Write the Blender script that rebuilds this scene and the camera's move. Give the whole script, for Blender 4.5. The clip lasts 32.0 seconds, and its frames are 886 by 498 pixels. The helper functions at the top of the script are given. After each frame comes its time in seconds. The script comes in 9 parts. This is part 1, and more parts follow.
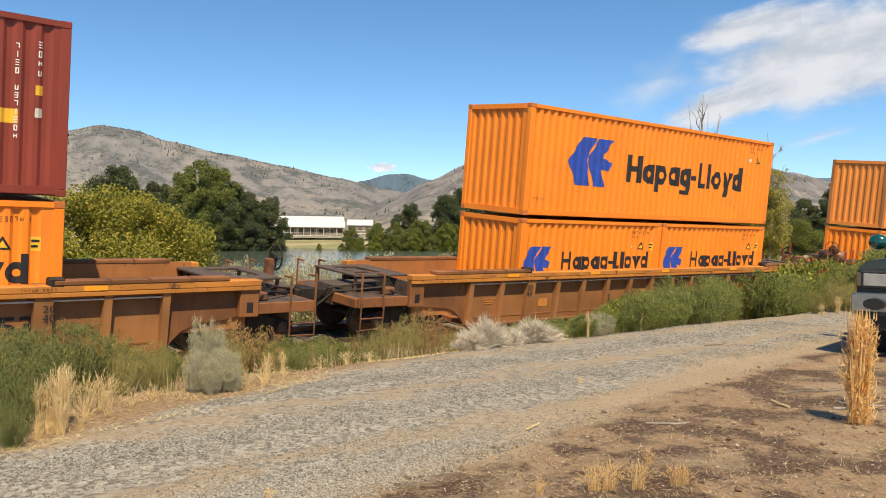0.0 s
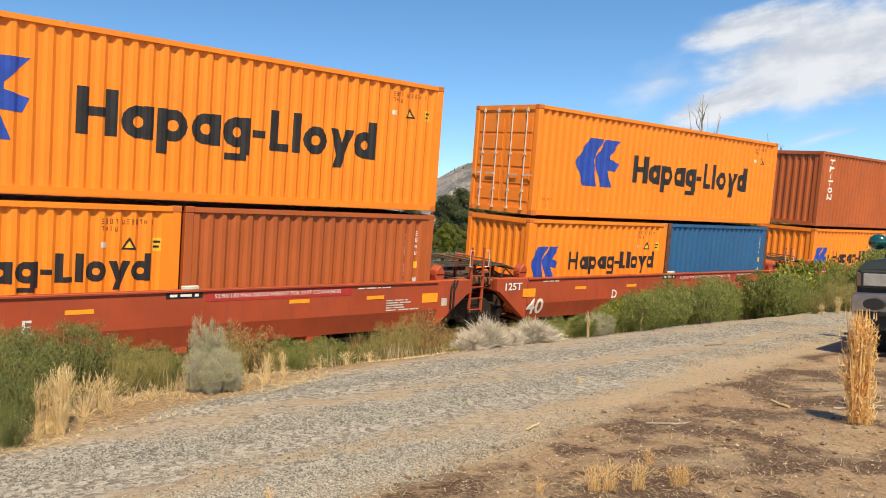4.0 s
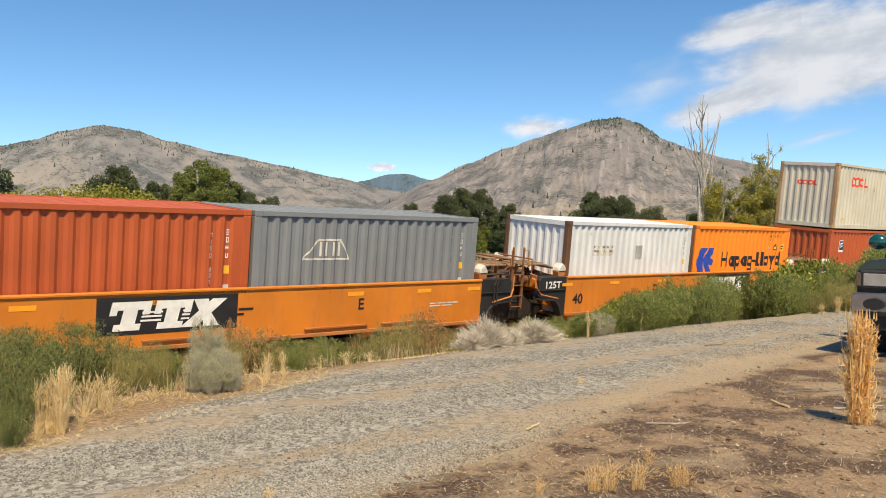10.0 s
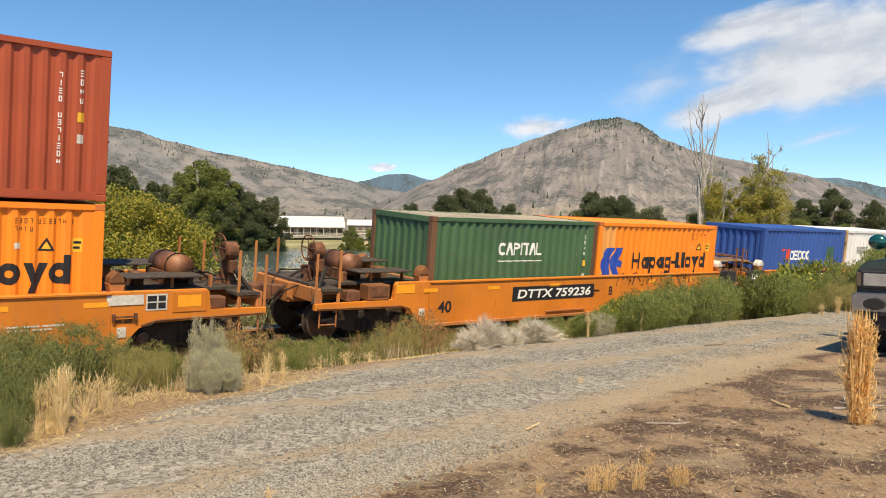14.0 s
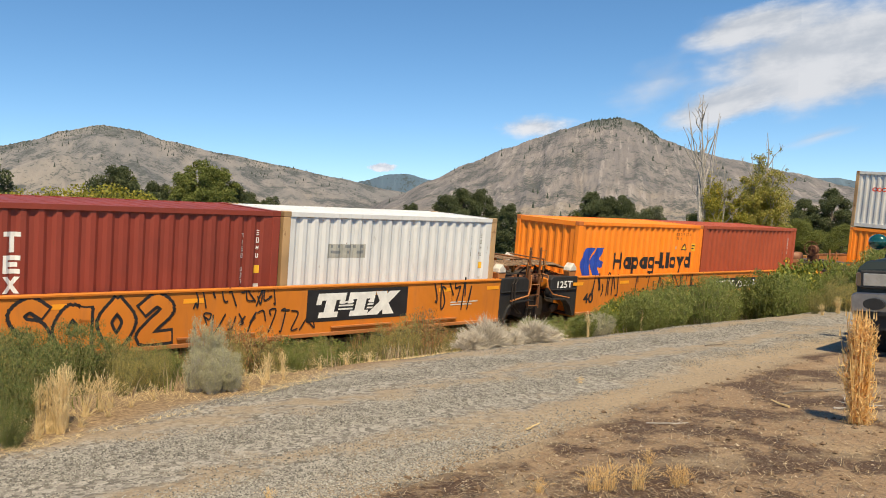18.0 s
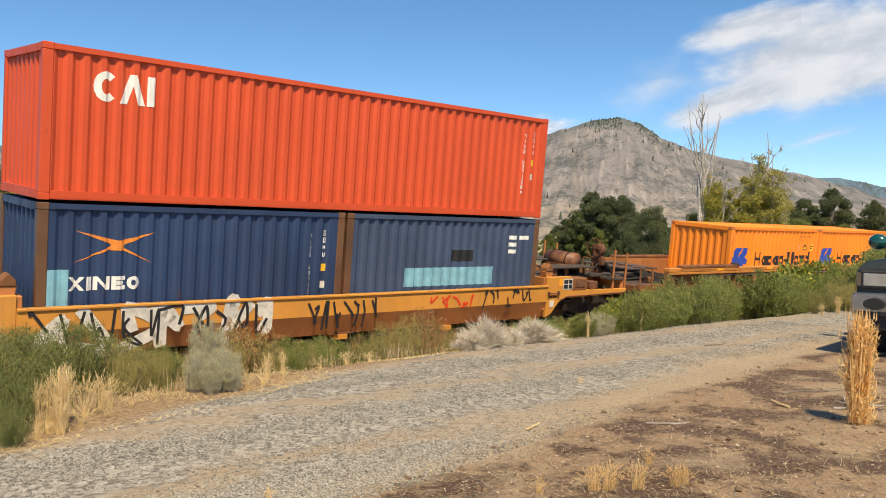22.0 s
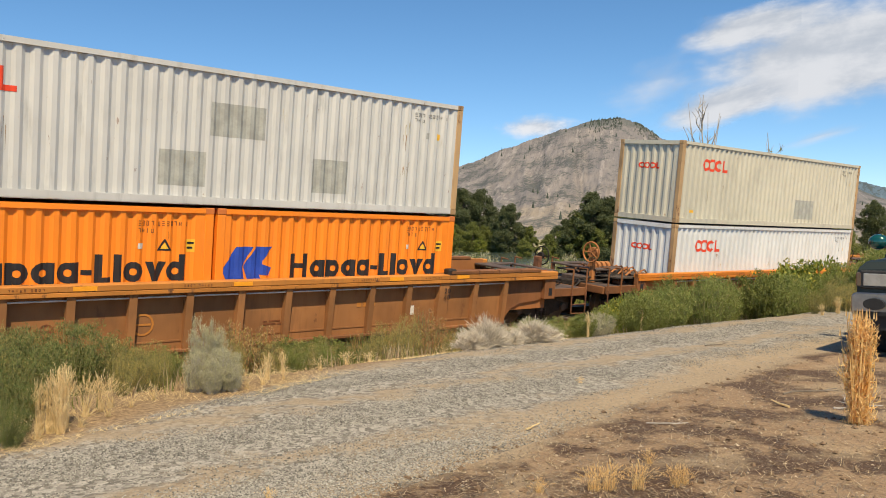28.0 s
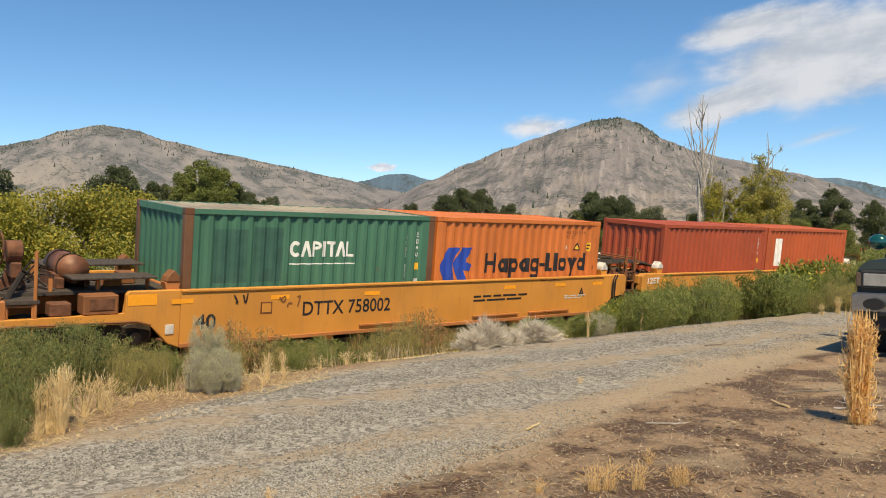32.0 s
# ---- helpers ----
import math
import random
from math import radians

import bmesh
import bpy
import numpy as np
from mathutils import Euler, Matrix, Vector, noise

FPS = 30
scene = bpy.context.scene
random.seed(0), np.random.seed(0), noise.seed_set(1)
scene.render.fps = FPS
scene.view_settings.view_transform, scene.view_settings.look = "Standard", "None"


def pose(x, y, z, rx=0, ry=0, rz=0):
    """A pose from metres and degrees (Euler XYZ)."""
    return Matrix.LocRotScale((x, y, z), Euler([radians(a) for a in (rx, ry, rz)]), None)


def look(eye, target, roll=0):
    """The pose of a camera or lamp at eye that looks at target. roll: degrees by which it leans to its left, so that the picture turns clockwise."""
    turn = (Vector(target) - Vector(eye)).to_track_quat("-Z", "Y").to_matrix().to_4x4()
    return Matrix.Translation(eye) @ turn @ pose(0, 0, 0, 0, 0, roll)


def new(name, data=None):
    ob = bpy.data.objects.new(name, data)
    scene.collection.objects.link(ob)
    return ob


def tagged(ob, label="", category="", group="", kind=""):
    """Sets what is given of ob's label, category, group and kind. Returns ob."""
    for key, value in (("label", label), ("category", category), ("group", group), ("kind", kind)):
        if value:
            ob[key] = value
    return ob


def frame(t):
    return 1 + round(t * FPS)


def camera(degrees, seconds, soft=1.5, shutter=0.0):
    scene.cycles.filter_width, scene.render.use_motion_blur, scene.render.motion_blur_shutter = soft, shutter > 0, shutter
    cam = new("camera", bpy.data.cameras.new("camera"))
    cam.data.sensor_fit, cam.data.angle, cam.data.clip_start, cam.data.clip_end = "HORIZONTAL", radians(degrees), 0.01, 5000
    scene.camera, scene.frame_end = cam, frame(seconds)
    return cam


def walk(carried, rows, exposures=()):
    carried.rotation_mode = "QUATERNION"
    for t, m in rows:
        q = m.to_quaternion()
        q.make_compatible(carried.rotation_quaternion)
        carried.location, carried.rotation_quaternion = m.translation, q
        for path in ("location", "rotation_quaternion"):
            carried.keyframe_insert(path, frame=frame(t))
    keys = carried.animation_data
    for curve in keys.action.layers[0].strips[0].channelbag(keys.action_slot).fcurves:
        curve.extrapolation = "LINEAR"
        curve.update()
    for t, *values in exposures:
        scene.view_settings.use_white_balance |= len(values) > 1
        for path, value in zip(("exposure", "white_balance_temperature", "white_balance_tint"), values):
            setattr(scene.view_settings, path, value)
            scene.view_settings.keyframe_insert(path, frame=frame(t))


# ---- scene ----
# The camera stands still beside the gravel road; x runs along the track, y away across it.
EYE_Z = 1.6
cam = camera(56.68, 32.0, soft=0.95)
AZ, PITCH, ROLL = radians(42.402), radians(-0.745), 0.647
eye = Vector((0, 0, EYE_Z))
aim = eye + Vector((math.sin(AZ) * math.cos(PITCH), math.cos(AZ) * math.cos(PITCH), math.sin(PITCH)))
walk(cam, [(0.0, look(eye, aim, ROLL)), (32.0, look(eye, aim, ROLL))], exposures=[(0.0, 0.47), (2.0, 0.52), (3.0, 0.52), (6.0, 0.63), (7.0, 0.58), (8.0, 0.50), (10.0, 0.46), (11.0, 0.26), (12.0, 0.36), (13.0, 0.51), (14.0, 0.49), (17.0, 0.26), (18.0, 0.35), (21.0, 0.37), (22.0, 0.50), (23.0, 0.54), (25.0, 0.47), (28.0, 0.38), (29.0, 0.34), (30.0, 0.27), (31.0, 0.15), (32.0, 0.32)])

# ---- light: clear late-summer afternoon, sun behind the camera's shoulder ----
SUN_AZ, SUN_EL = radians(209.5), radians(55)
world = bpy.data.worlds.new("sky")
scene.world = world
world.use_nodes = True
wt = world.node_tree
sky = wt.nodes.new("ShaderNodeTexSky")
sky.sky_type, sky.sun_disc = "NISHITA", False
sky.sun_elevation, sky.sun_rotation = SUN_EL, SUN_AZ
sky.altitude, sky.air_density, sky.dust_density, sky.ozone_density = 2400, 1.0, 0.12, 2.3
wt.nodes["Background"].inputs["Strength"].default_value = 0.112
deep = wt.nodes.new("ShaderNodeHueSaturation")
deep.inputs["Saturation"].default_value = 1.17
deep.inputs["Hue"].default_value = 0.4945
wt.links.new(sky.outputs[0], deep.inputs["Color"])
wt.links.new(deep.outputs[0], wt.nodes["Background"].inputs["Color"])
sun_data = bpy.data.lights.new("sun", "SUN")
sun_data.energy, sun_data.angle, sun_data.color = 5.0, radians(0.53), (1.0, 0.835, 0.56)
sun = new("sun", sun_data)
sun_way = Vector((math.sin(SUN_AZ) * math.cos(SUN_EL), math.cos(SUN_AZ) * math.cos(SUN_EL), math.sin(SUN_EL)))
sun.matrix_world = look(sun_way * 50, (0, 0, 0))

# ---- the track: an arc that bends towards the road, banked inwards ----
ARC, TRACK_R, ARC_Y = 601.68, 603.12, -587.09
TRACK_Z, BANK = -0.595, 5.578


def track_pose(s, x=0.0, y=0.0, z=0.0):
    """A pose on the track, s metres along it, moved by x, y, z in the track's own axes (z from the rail head)."""
    a = s / ARC
    m = pose(TRACK_R * math.sin(a), ARC_Y + TRACK_R * math.cos(a), TRACK_Z, BANK, 0, -math.degrees(a))
    return m @ Matrix.Translation((x, y, z))


# the slack in the couplings makes the train run a little ahead or behind
SURGE = {0: -0.05, 9: -0.50, 10: -0.30, 11: -0.08, 13: -0.06, 14: -0.14, 15: -0.12, 16: -0.12, 17: -0.15, 18: -0.05}


def gone(t):
    """The way that the train has come by t seconds; it gathers speed."""
    return 13.0 * t + 0.045 * t * t - 0.000317 * t ** 3 + SURGE.get(t, 0.0)


# ---- materials ----
def nodes_of(name):
    m = bpy.data.materials.new(name)
    m.use_nodes = True
    t = m.node_tree
    return m, t, t.nodes["Principled BSDF"]


def add(t, kind, **kw):
    n = t.nodes.new("ShaderNode" + kind)
    for key, value in kw.items():
        n.inputs[key.replace("_", " ")].default_value = value
    return n


def noise_tex(t, vec, scale, detail=4, rough=0.55, stretch=None):
    if stretch:
        mp = t.nodes.new("ShaderNodeMapping")
        mp.inputs["Scale"].default_value = stretch
        t.links.new(vec, mp.inputs["Vector"])
        vec = mp.outputs[0]
    n = add(t, "TexNoise", Scale=scale, Detail=detail, Roughness=rough)
    t.links.new(vec, n.inputs["Vector"])
    return n.outputs["Fac"]


def ramp(t, fac, lo, hi, a=0.0, b=1.0):
    n = t.nodes.new("ShaderNodeMapRange")
    n.interpolation_type = "SMOOTHSTEP"
    for i, v in ((1, lo), (2, hi), (3, a), (4, b)):
        n.inputs[i].default_value = v
    t.links.new(fac, n.inputs[0])
    return n.outputs[0]


def mix(t, fac, a, b):
    n = t.nodes.new("ShaderNodeMix")
    n.data_type = "RGBA"
    for sock, v in ((n.inputs[0], fac), (n.inputs[6], a), (n.inputs[7], b)):
        if isinstance(v, (float, int)):
            sock.default_value = v
        elif isinstance(v, tuple):
            sock.default_value = (*v, 1) if len(v) == 3 else v
        else:
            t.links.new(v, sock)
    return n.outputs[2]


def scale_col(c, k):
    return tuple(min(1.0, v * k) for v in c)


def bump(t, p, fac, strength, dist):
    b = add(t, "Bump", Strength=strength, Distance=dist)
    t.links.new(fac, b.inputs["Height"])
    if p.inputs["Normal"].links:
        t.links.new(p.inputs["Normal"].links[0].from_socket, b.inputs["Normal"])
    t.links.new(b.outputs[0], p.inputs["Normal"])


def paint(name, col, rough=0.55, fade=0.14, rust=0.25, rust_col=(0.16, 0.055, 0.022), metal=0.0, grime=0.25, streak=(1, 1, 0.16)):
    """Weathered paint on steel: faded in patches, rust that runs down, fine grime."""
    m, t, p = nodes_of(name)
    co = t.nodes.new("ShaderNodeTexCoord").outputs["Object"]
    oi = t.nodes.new("ShaderNodeObjectInfo").outputs["Random"]
    shift = t.nodes.new("ShaderNodeVectorMath")
    shift.operation = "MULTIPLY_ADD"
    shift.inputs[1].default_value = (1, 1, 1)
    far_off = t.nodes.new("ShaderNodeVectorMath")
    far_off.operation = "SCALE"
    far_off.inputs[0].default_value = (37.0, 11.0, 23.0)
    t.links.new(oi, far_off.inputs["Scale"])
    t.links.new(co, shift.inputs[0])
    t.links.new(far_off.outputs[0], shift.inputs[2])
    co = shift.outputs[0]
    big = noise_tex(t, co, 0.7, 3)
    c = mix(t, ramp(t, big, 0.3, 0.7), scale_col(col, 1 - fade), scale_col(col, 1 + fade * 0.6))
    c = mix(t, ramp(t, oi, 0, 1, 0, 0.25), c, scale_col(col, 1 - fade))
    grey = sum(col) / 3
    dirty = tuple(0.52 * v + 0.12 * grey for v in col)
    st = noise_tex(t, co, 5.0, 5, 0.65, streak)
    c = mix(t, ramp(t, st, 0.50, 0.78, 0, grime), c, dirty)
    ru = noise_tex(t, co, 3.4, 7, 0.72, (1, 1, 0.5))
    c = mix(t, ramp(t, ru, 0.70 - 0.16 * rust, 0.76 - 0.14 * rust, 0, min(1, 0.35 + rust)), c, rust_col)
    chip = noise_tex(t, co, 9.0, 4, 0.6, (1, 1, 0.22))
    c = mix(t, ramp(t, chip, 0.715 - 0.05 * rust, 0.75 - 0.05 * rust, 0, 0.55), c, rust_col)
    t.links.new(c, p.inputs["Base Color"])
    t.links.new(ramp(t, st, 0.3, 0.8, rough - 0.08, min(1, rough + 0.2)), p.inputs["Roughness"])
    p.inputs["Metallic"].default_value = metal
    bump(t, p, noise_tex(t, co, 60, 3), 0.10, 0.004)
    return m


def plain(name, col, rough=0.7, metal=0.0, var=0.2, scale=8.0, relief=0.15, coat=0.0):
    m, t, p = nodes_of(name)
    co = t.nodes.new("ShaderNodeTexCoord").outputs["Object"]
    a = noise_tex(t, co, scale, 5)
    b = noise_tex(t, co, scale * 7, 3)
    c = mix(t, ramp(t, a, 0.3, 0.7), scale_col(col, 1 - var), scale_col(col, 1 + var))
    c = mix(t, ramp(t, b, 0.4, 0.75, 0, 0.4), c, scale_col(col, 1 - var))
    t.links.new(c, p.inputs["Base Color"])
    p.inputs["Roughness"].default_value, p.inputs["Metallic"].default_value = rough, metal
    p.inputs["Coat Weight"].default_value = coat
    if relief:
        bump(t, p, b, relief, 0.01)
    return m


ORANGE = paint("paint_orange", (0.92, 0.250, 0.012), fade=0.08, rust=0.16, grime=0.26)
ORANGE_OLD = paint("paint_orange_faded", (0.80, 0.27, 0.045), fade=0.10, rust=0.36, grime=0.35)
ORANGE_PALE = paint("paint_orange_repaired", (0.75, 0.33, 0.08), fade=0.08, rust=0.15, grime=0.2)
ORANGE_RUSTY = paint("paint_orange_rusty", (0.60, 0.17, 0.035), fade=0.2, rust=0.5, grime=0.5)
BROWN = paint("paint_red_brown", (0.42, 0.100, 0.022), fade=0.12, rust=0.15, grime=0.3)
TERRACOTTA = paint("paint_terracotta", (0.43, 0.088, 0.023), fade=0.12, rust=0.15)
BRICK = paint("paint_brick_red", (0.37, 0.070, 0.026), fade=0.12, rust=0.18)
MAROON = paint("paint_maroon", (0.24, 0.040, 0.023), fade=0.15, rust=0.2)
SCARLET = paint("paint_scarlet", (0.60, 0.075, 0.018), fade=0.06, rust=0.05, grime=0.12)
GREEN = paint("paint_green", (0.058, 0.165, 0.105), fade=0.16, rust=0.3)
GREEN_OLIVE = paint("paint_green_dull", (0.062, 0.13, 0.06), fade=0.2, rust=0.35)
BLUE = paint("paint_blue", (0.022, 0.11, 0.27), fade=0.1, rust=0.25)
ROYAL = paint("paint_royal_blue", (0.028, 0.085, 0.33), fade=0.12, rust=0.2)
NAVY = paint("paint_navy", (0.022, 0.045, 0.115), fade=0.2, rust=0.2)
SLATE = paint("paint_slate_blue", (0.05, 0.075, 0.14), fade=0.2, rust=0.2)
TEAL_BLUE = paint("paint_faded_blue", (0.055, 0.20, 0.31), fade=0.25, rust=0.3)
GREY = paint("paint_grey", (0.20, 0.215, 0.23), fade=0.1, rust=0.15)
WHITE = paint("paint_white", (0.66, 0.67, 0.68), fade=0.09, rust=0.30, grime=0.75)
BEIGE = paint("paint_beige", (0.55, 0.52, 0.43), fade=0.10, rust=0.25, grime=0.7)
OFFWHITE = paint("paint_off_white", (0.57, 0.565, 0.55), fade=0.10, rust=0.28, grime=0.75)
SALMON = paint("paint_salmon", (0.49, 0.165, 0.066), fade=0.12, rust=0.2)
ROOF_WORN = paint("roof_worn", (0.34, 0.29, 0.21), fade=0.3, rust=0.4, grime=0.5)
RUSTY_POST = paint("rusted_post", (0.15, 0.072, 0.035), fade=0.35, rust=0.7, grime=0.5)
RUSTY_CREAM = paint("rusted_cream_post", (0.42, 0.27, 0.135), fade=0.35, rust=0.85, grime=0.6, rust_col=(0.15, 0.062, 0.025))
CAR_RED = paint("car_red", (0.39, 0.068, 0.024), fade=0.16, rust=0.28, grime=0.45)
CAR_ORANGE = paint("car_orange", (0.62, 0.195, 0.017), fade=0.15, rust=0.30, grime=0.45)
CAR_YELLOW = paint("car_yellow", (0.60, 0.26, 0.042), fade=0.14, rust=0.34, grime=0.4)
RIB_BROWN = paint("car_rib_brown", (0.33, 0.145, 0.048), fade=0.3, rust=0.5, grime=0.6, rough=0.75)
CAR_RUST = paint("car_rust", (0.225, 0.088, 0.029), fade=0.4, rust=0.7, rust_col=(0.11, 0.046, 0.022), grime=0.6, rough=0.75)
CAR_RUST_LIGHT = paint("car_rust_light", (0.42, 0.16, 0.045), fade=0.25, rust=0.55, grime=0.5, rough=0.7)
PANEL_BROWN = paint("car_panel_brown", (0.29, 0.125, 0.040), fade=0.30, rust=0.45, rust_col=(0.15, 0.060, 0.022), grime=0.6, rough=0.75)
RAIL_OCHRE = paint("car_rail_ochre", (0.52, 0.20, 0.032), fade=0.25, rust=0.75, rust_col=(0.12, 0.050, 0.022), grime=0.7, rough=0.7)
DECK_DARK = plain("deck_dark", (0.088, 0.062, 0.052), 0.8, 0.1, 0.3, 5)
CAR_BLACK = paint("car_black", (0.022, 0.021, 0.021), fade=0.3, rust=0.2, rough=0.6)
IRON = plain("iron", (0.028, 0.021, 0.017), 0.72, 0.3, 0.4, 6)
IRON_RUST = plain("iron_rust", (0.15, 0.062, 0.03), 0.85, 0.1, 0.4, 6)
GRATING_PALE = plain("walkway_grating_pale", (0.27, 0.175, 0.105), 0.85, 0, 0.4, 16)
TANK_BROWN = plain("tank_brown", (0.17, 0.070, 0.034), 0.55, 0.1, 0.45, 3, 0.2)
GRATING = plain("walkway_grating", (0.07, 0.054, 0.042), 0.8, 0.2, 0.35, 14)
WHEEL = plain("wheel_steel", (0.10, 0.075, 0.06), 0.6, 0.6, 0.3, 6)
RAIL_STEEL = plain("rail_steel", (0.20, 0.15, 0.12), 0.4, 0.8, 0.3, 4)
TIE_WOOD = plain("tie_wood", (0.07, 0.05, 0.035), 0.9, 0, 0.3, 9)
INK = plain("ink_black", (0.016, 0.015, 0.017), 0.6, 0, 0.25, 4, 0)
INK_GREY = plain("ink_grey", (0.13, 0.13, 0.125), 0.65, 0, 0.4, 9, 0)
RUN_TAN = plain("stain_tan", (0.44, 0.38, 0.26), 0.7, 0, 0.25, 9, 0)
RUN_RUST = plain("stain_rust", (0.28, 0.19, 0.11), 0.8, 0, 0.4, 9, 0)
INK_FADED = plain("ink_faded", (0.17, 0.055, 0.016), 0.65, 0, 0.4, 9, 0)
INK_BLUE = plain("ink_blue", (0.020, 0.065, 0.40), 0.55, 0, 0.15, 4, 0)
INK_PALE_BLUE = plain("ink_pale_blue", (0.10, 0.24, 0.46), 0.6, 0, 0.3, 4, 0)
INK_WHITE = plain("ink_white", (0.78, 0.77, 0.74), 0.6, 0, 0.1, 6, 0)
INK_RED = plain("ink_red", (0.70, 0.055, 0.015), 0.55, 0, 0.1, 6, 0)
INK_ORANGE = plain("ink_orange", (0.75, 0.24, 0.035), 0.55, 0, 0.15, 6, 0)
INK_YELLOW = plain("ink_yellow", (0.80, 0.45, 0.03), 0.55, 0, 0.1, 6, 0)
REFLECTOR = plain("reflector_amber", (0.90, 0.36, 0.02), 0.45, 0, 0.06, 6, 0)
PATCH_RED = plain("patch_red", (0.42, 0.035, 0.028), 0.55, 0, 0.1, 6, 0)
PATCH_GREY = plain("patch_grey", (0.36, 0.36, 0.33), 0.6, 0, 0.15, 4, 0)
PATCH_LIGHT_BLUE = plain("patch_light_blue", (0.20, 0.42, 0.52), 0.6, 0, 0.15, 4, 0)
PATCH_GREEN = plain("patch_green", (0.035, 0.10, 0.075), 0.6, 0, 0.15, 4, 0)
DULL_WHITE = plain("dull_white", (0.60, 0.56, 0.50), 0.7, 0, 0.2, 6, 0)
# ---- mesh helpers ----
def box(bm, x0, x1, y0, y1, z0, z1):
    v = [bm.verts.new(p) for p in ((x0, y0, z0), (x1, y0, z0), (x1, y1, z0), (x0, y1, z0), (x0, y0, z1), (x1, y0, z1), (x1, y1, z1), (x0, y1, z1))]
    for f in ((3, 2, 1, 0), (4, 5, 6, 7), (0, 1, 5, 4), (1, 2, 6, 5), (2, 3, 7, 6), (3, 0, 4, 7)):
        bm.faces.new([v[i] for i in f])
    return v


def cyl(bm, a, b, r, n=10, r2=None):
    a, b = Vector(a), Vector(b)
    q = (b - a).to_track_quat("Z", "Y")
    r2 = r if r2 is None else r2
    rings = [[bm.verts.new(c + q @ Vector((k * math.cos(2 * math.pi * i / n), k * math.sin(2 * math.pi * i / n), 0))) for i in range(n)] for c, k in ((a, r), (b, r2))]
    for i in range(n):
        bm.faces.new((rings[0][i], rings[0][(i + 1) % n], rings[1][(i + 1) % n], rings[1][i]))
    bm.faces.new(rings[0][::-1])
    bm.faces.new(rings[1])


def prism(bm, poly, y0, y1):
    """A polygon in x, z pushed from y0 to y1."""
    a = [bm.verts.new((x, y0, z)) for x, z in poly]
    b = [bm.verts.new((x, y1, z)) for x, z in poly]
    n = len(poly)
    bm.faces.new(a)
    bm.faces.new(b[::-1])
    for i in range(n):
        bm.faces.new((a[i], b[i], b[(i + 1) % n], a[(i + 1) % n]))


def loft(bm, poly, x0, x1):
    """A polygon in y, z pushed from x0 to x1."""
    a = [bm.verts.new((x0, y, z)) for y, z in poly]
    b = [bm.verts.new((x1, y, z)) for y, z in poly]
    n = len(poly)
    bm.faces.new(a[::-1])
    bm.faces.new(b)
    for i in range(n):
        bm.faces.new((a[i], a[(i + 1) % n], b[(i + 1) % n], b[i]))


def finish(bm, name, soft=0.0, smooth=False):
    if soft:
        bmesh.ops.bevel(bm, geom=list(bm.edges), offset=soft, segments=1, affect="EDGES", clamp_overlap=True)
    bmesh.ops.recalc_face_normals(bm, faces=bm.faces[:])
    me = bpy.data.meshes.new(name)
    bm.to_mesh(me)
    bm.free()
    if smooth:
        me.polygons.foreach_set("use_smooth", [True] * len(me.polygons))
    return me


def put(name, me, material, parent=None, label="", at=None):
    """One mesh as an object, with its material on the object, so that alike parts share their mesh."""
    ob = new(name, me)
    if not me.materials:
        me.materials.append(None)
    if me.materials[0] is None:
        me.materials[0] = material
    elif me.materials[0] != material:
        ob.material_slots[0].link = "OBJECT"
        ob.material_slots[0].material = material
    if parent:
        ob.parent = parent
    if at:
        ob.matrix_basis = at
    if label:
        ob["label"] = label
    if name in ("stencil", "code_marking", "spring_nest", "faint_marking", "sign_bars", "sign_rays", "end_marking", "graffiti", "company_marking", "stain"):
        ob["kind"] = "stuff"
    return ob


def part(name, bm, material, parent, label="", soft=0.0, smooth=False):
    return put(name, finish(bm, name, soft, smooth), material, parent, label)


def boxes(*list_of):
    bm = bmesh.new()
    for b in list_of:
        box(bm, *b)
    return bm


# ---- flat painted shapes and lettering, in x (along) and z (up), facing -y ----
LETTERS = {}


def text_mesh(words, size, bold=0.0, shear=0.0, spacing=1.0):
    """The outlines of a line of letters as a bmesh in x, z, from its lower left corner."""
    key = (words, round(size, 3), bold, shear, spacing)
    if key not in LETTERS:
        cu = bpy.data.curves.new("letters", "FONT")
        cu.body, cu.size, cu.offset, cu.shear, cu.space_character, cu.resolution_u = words, size, bold, shear, spacing, 3
        ob = new("letters", cu)
        bpy.context.view_layer.update()
        me = bpy.data.meshes.new_from_object(ob.evaluated_get(bpy.context.evaluated_depsgraph_get()))
        bpy.data.objects.remove(ob)
        LETTERS[key] = [(tuple(v.co)) for v in me.vertices], [tuple(p.vertices) for p in me.polygons]
        bpy.data.meshes.remove(me)
    verts, faces = LETTERS[key]
    bm = bmesh.new()
    vs = [bm.verts.new((x, 0, y)) for x, y, _ in verts]
    for f in faces:
        try:
            bm.faces.new([vs[i] for i in f])
        except ValueError:
            pass
    return bm


def shapes(*polys):
    bm = bmesh.new()
    for i, poly in enumerate(polys):
        bm.faces.new([bm.verts.new((x, -0.0005 * (i % 5), z)) for x, z in poly])
    return bm


def layers(*groups):
    """Groups of shapes, each a little above the one before."""
    bm = bmesh.new()
    for i, polys in enumerate(groups):
        for poly in polys:
            bm.faces.new([bm.verts.new((x, -0.0018 * i, z)) for x, z in poly])
    return bm


def rect(x0, x1, z0, z1):
    return [(x0, z0), (x1, z0), (x1, z1), (x0, z1)]


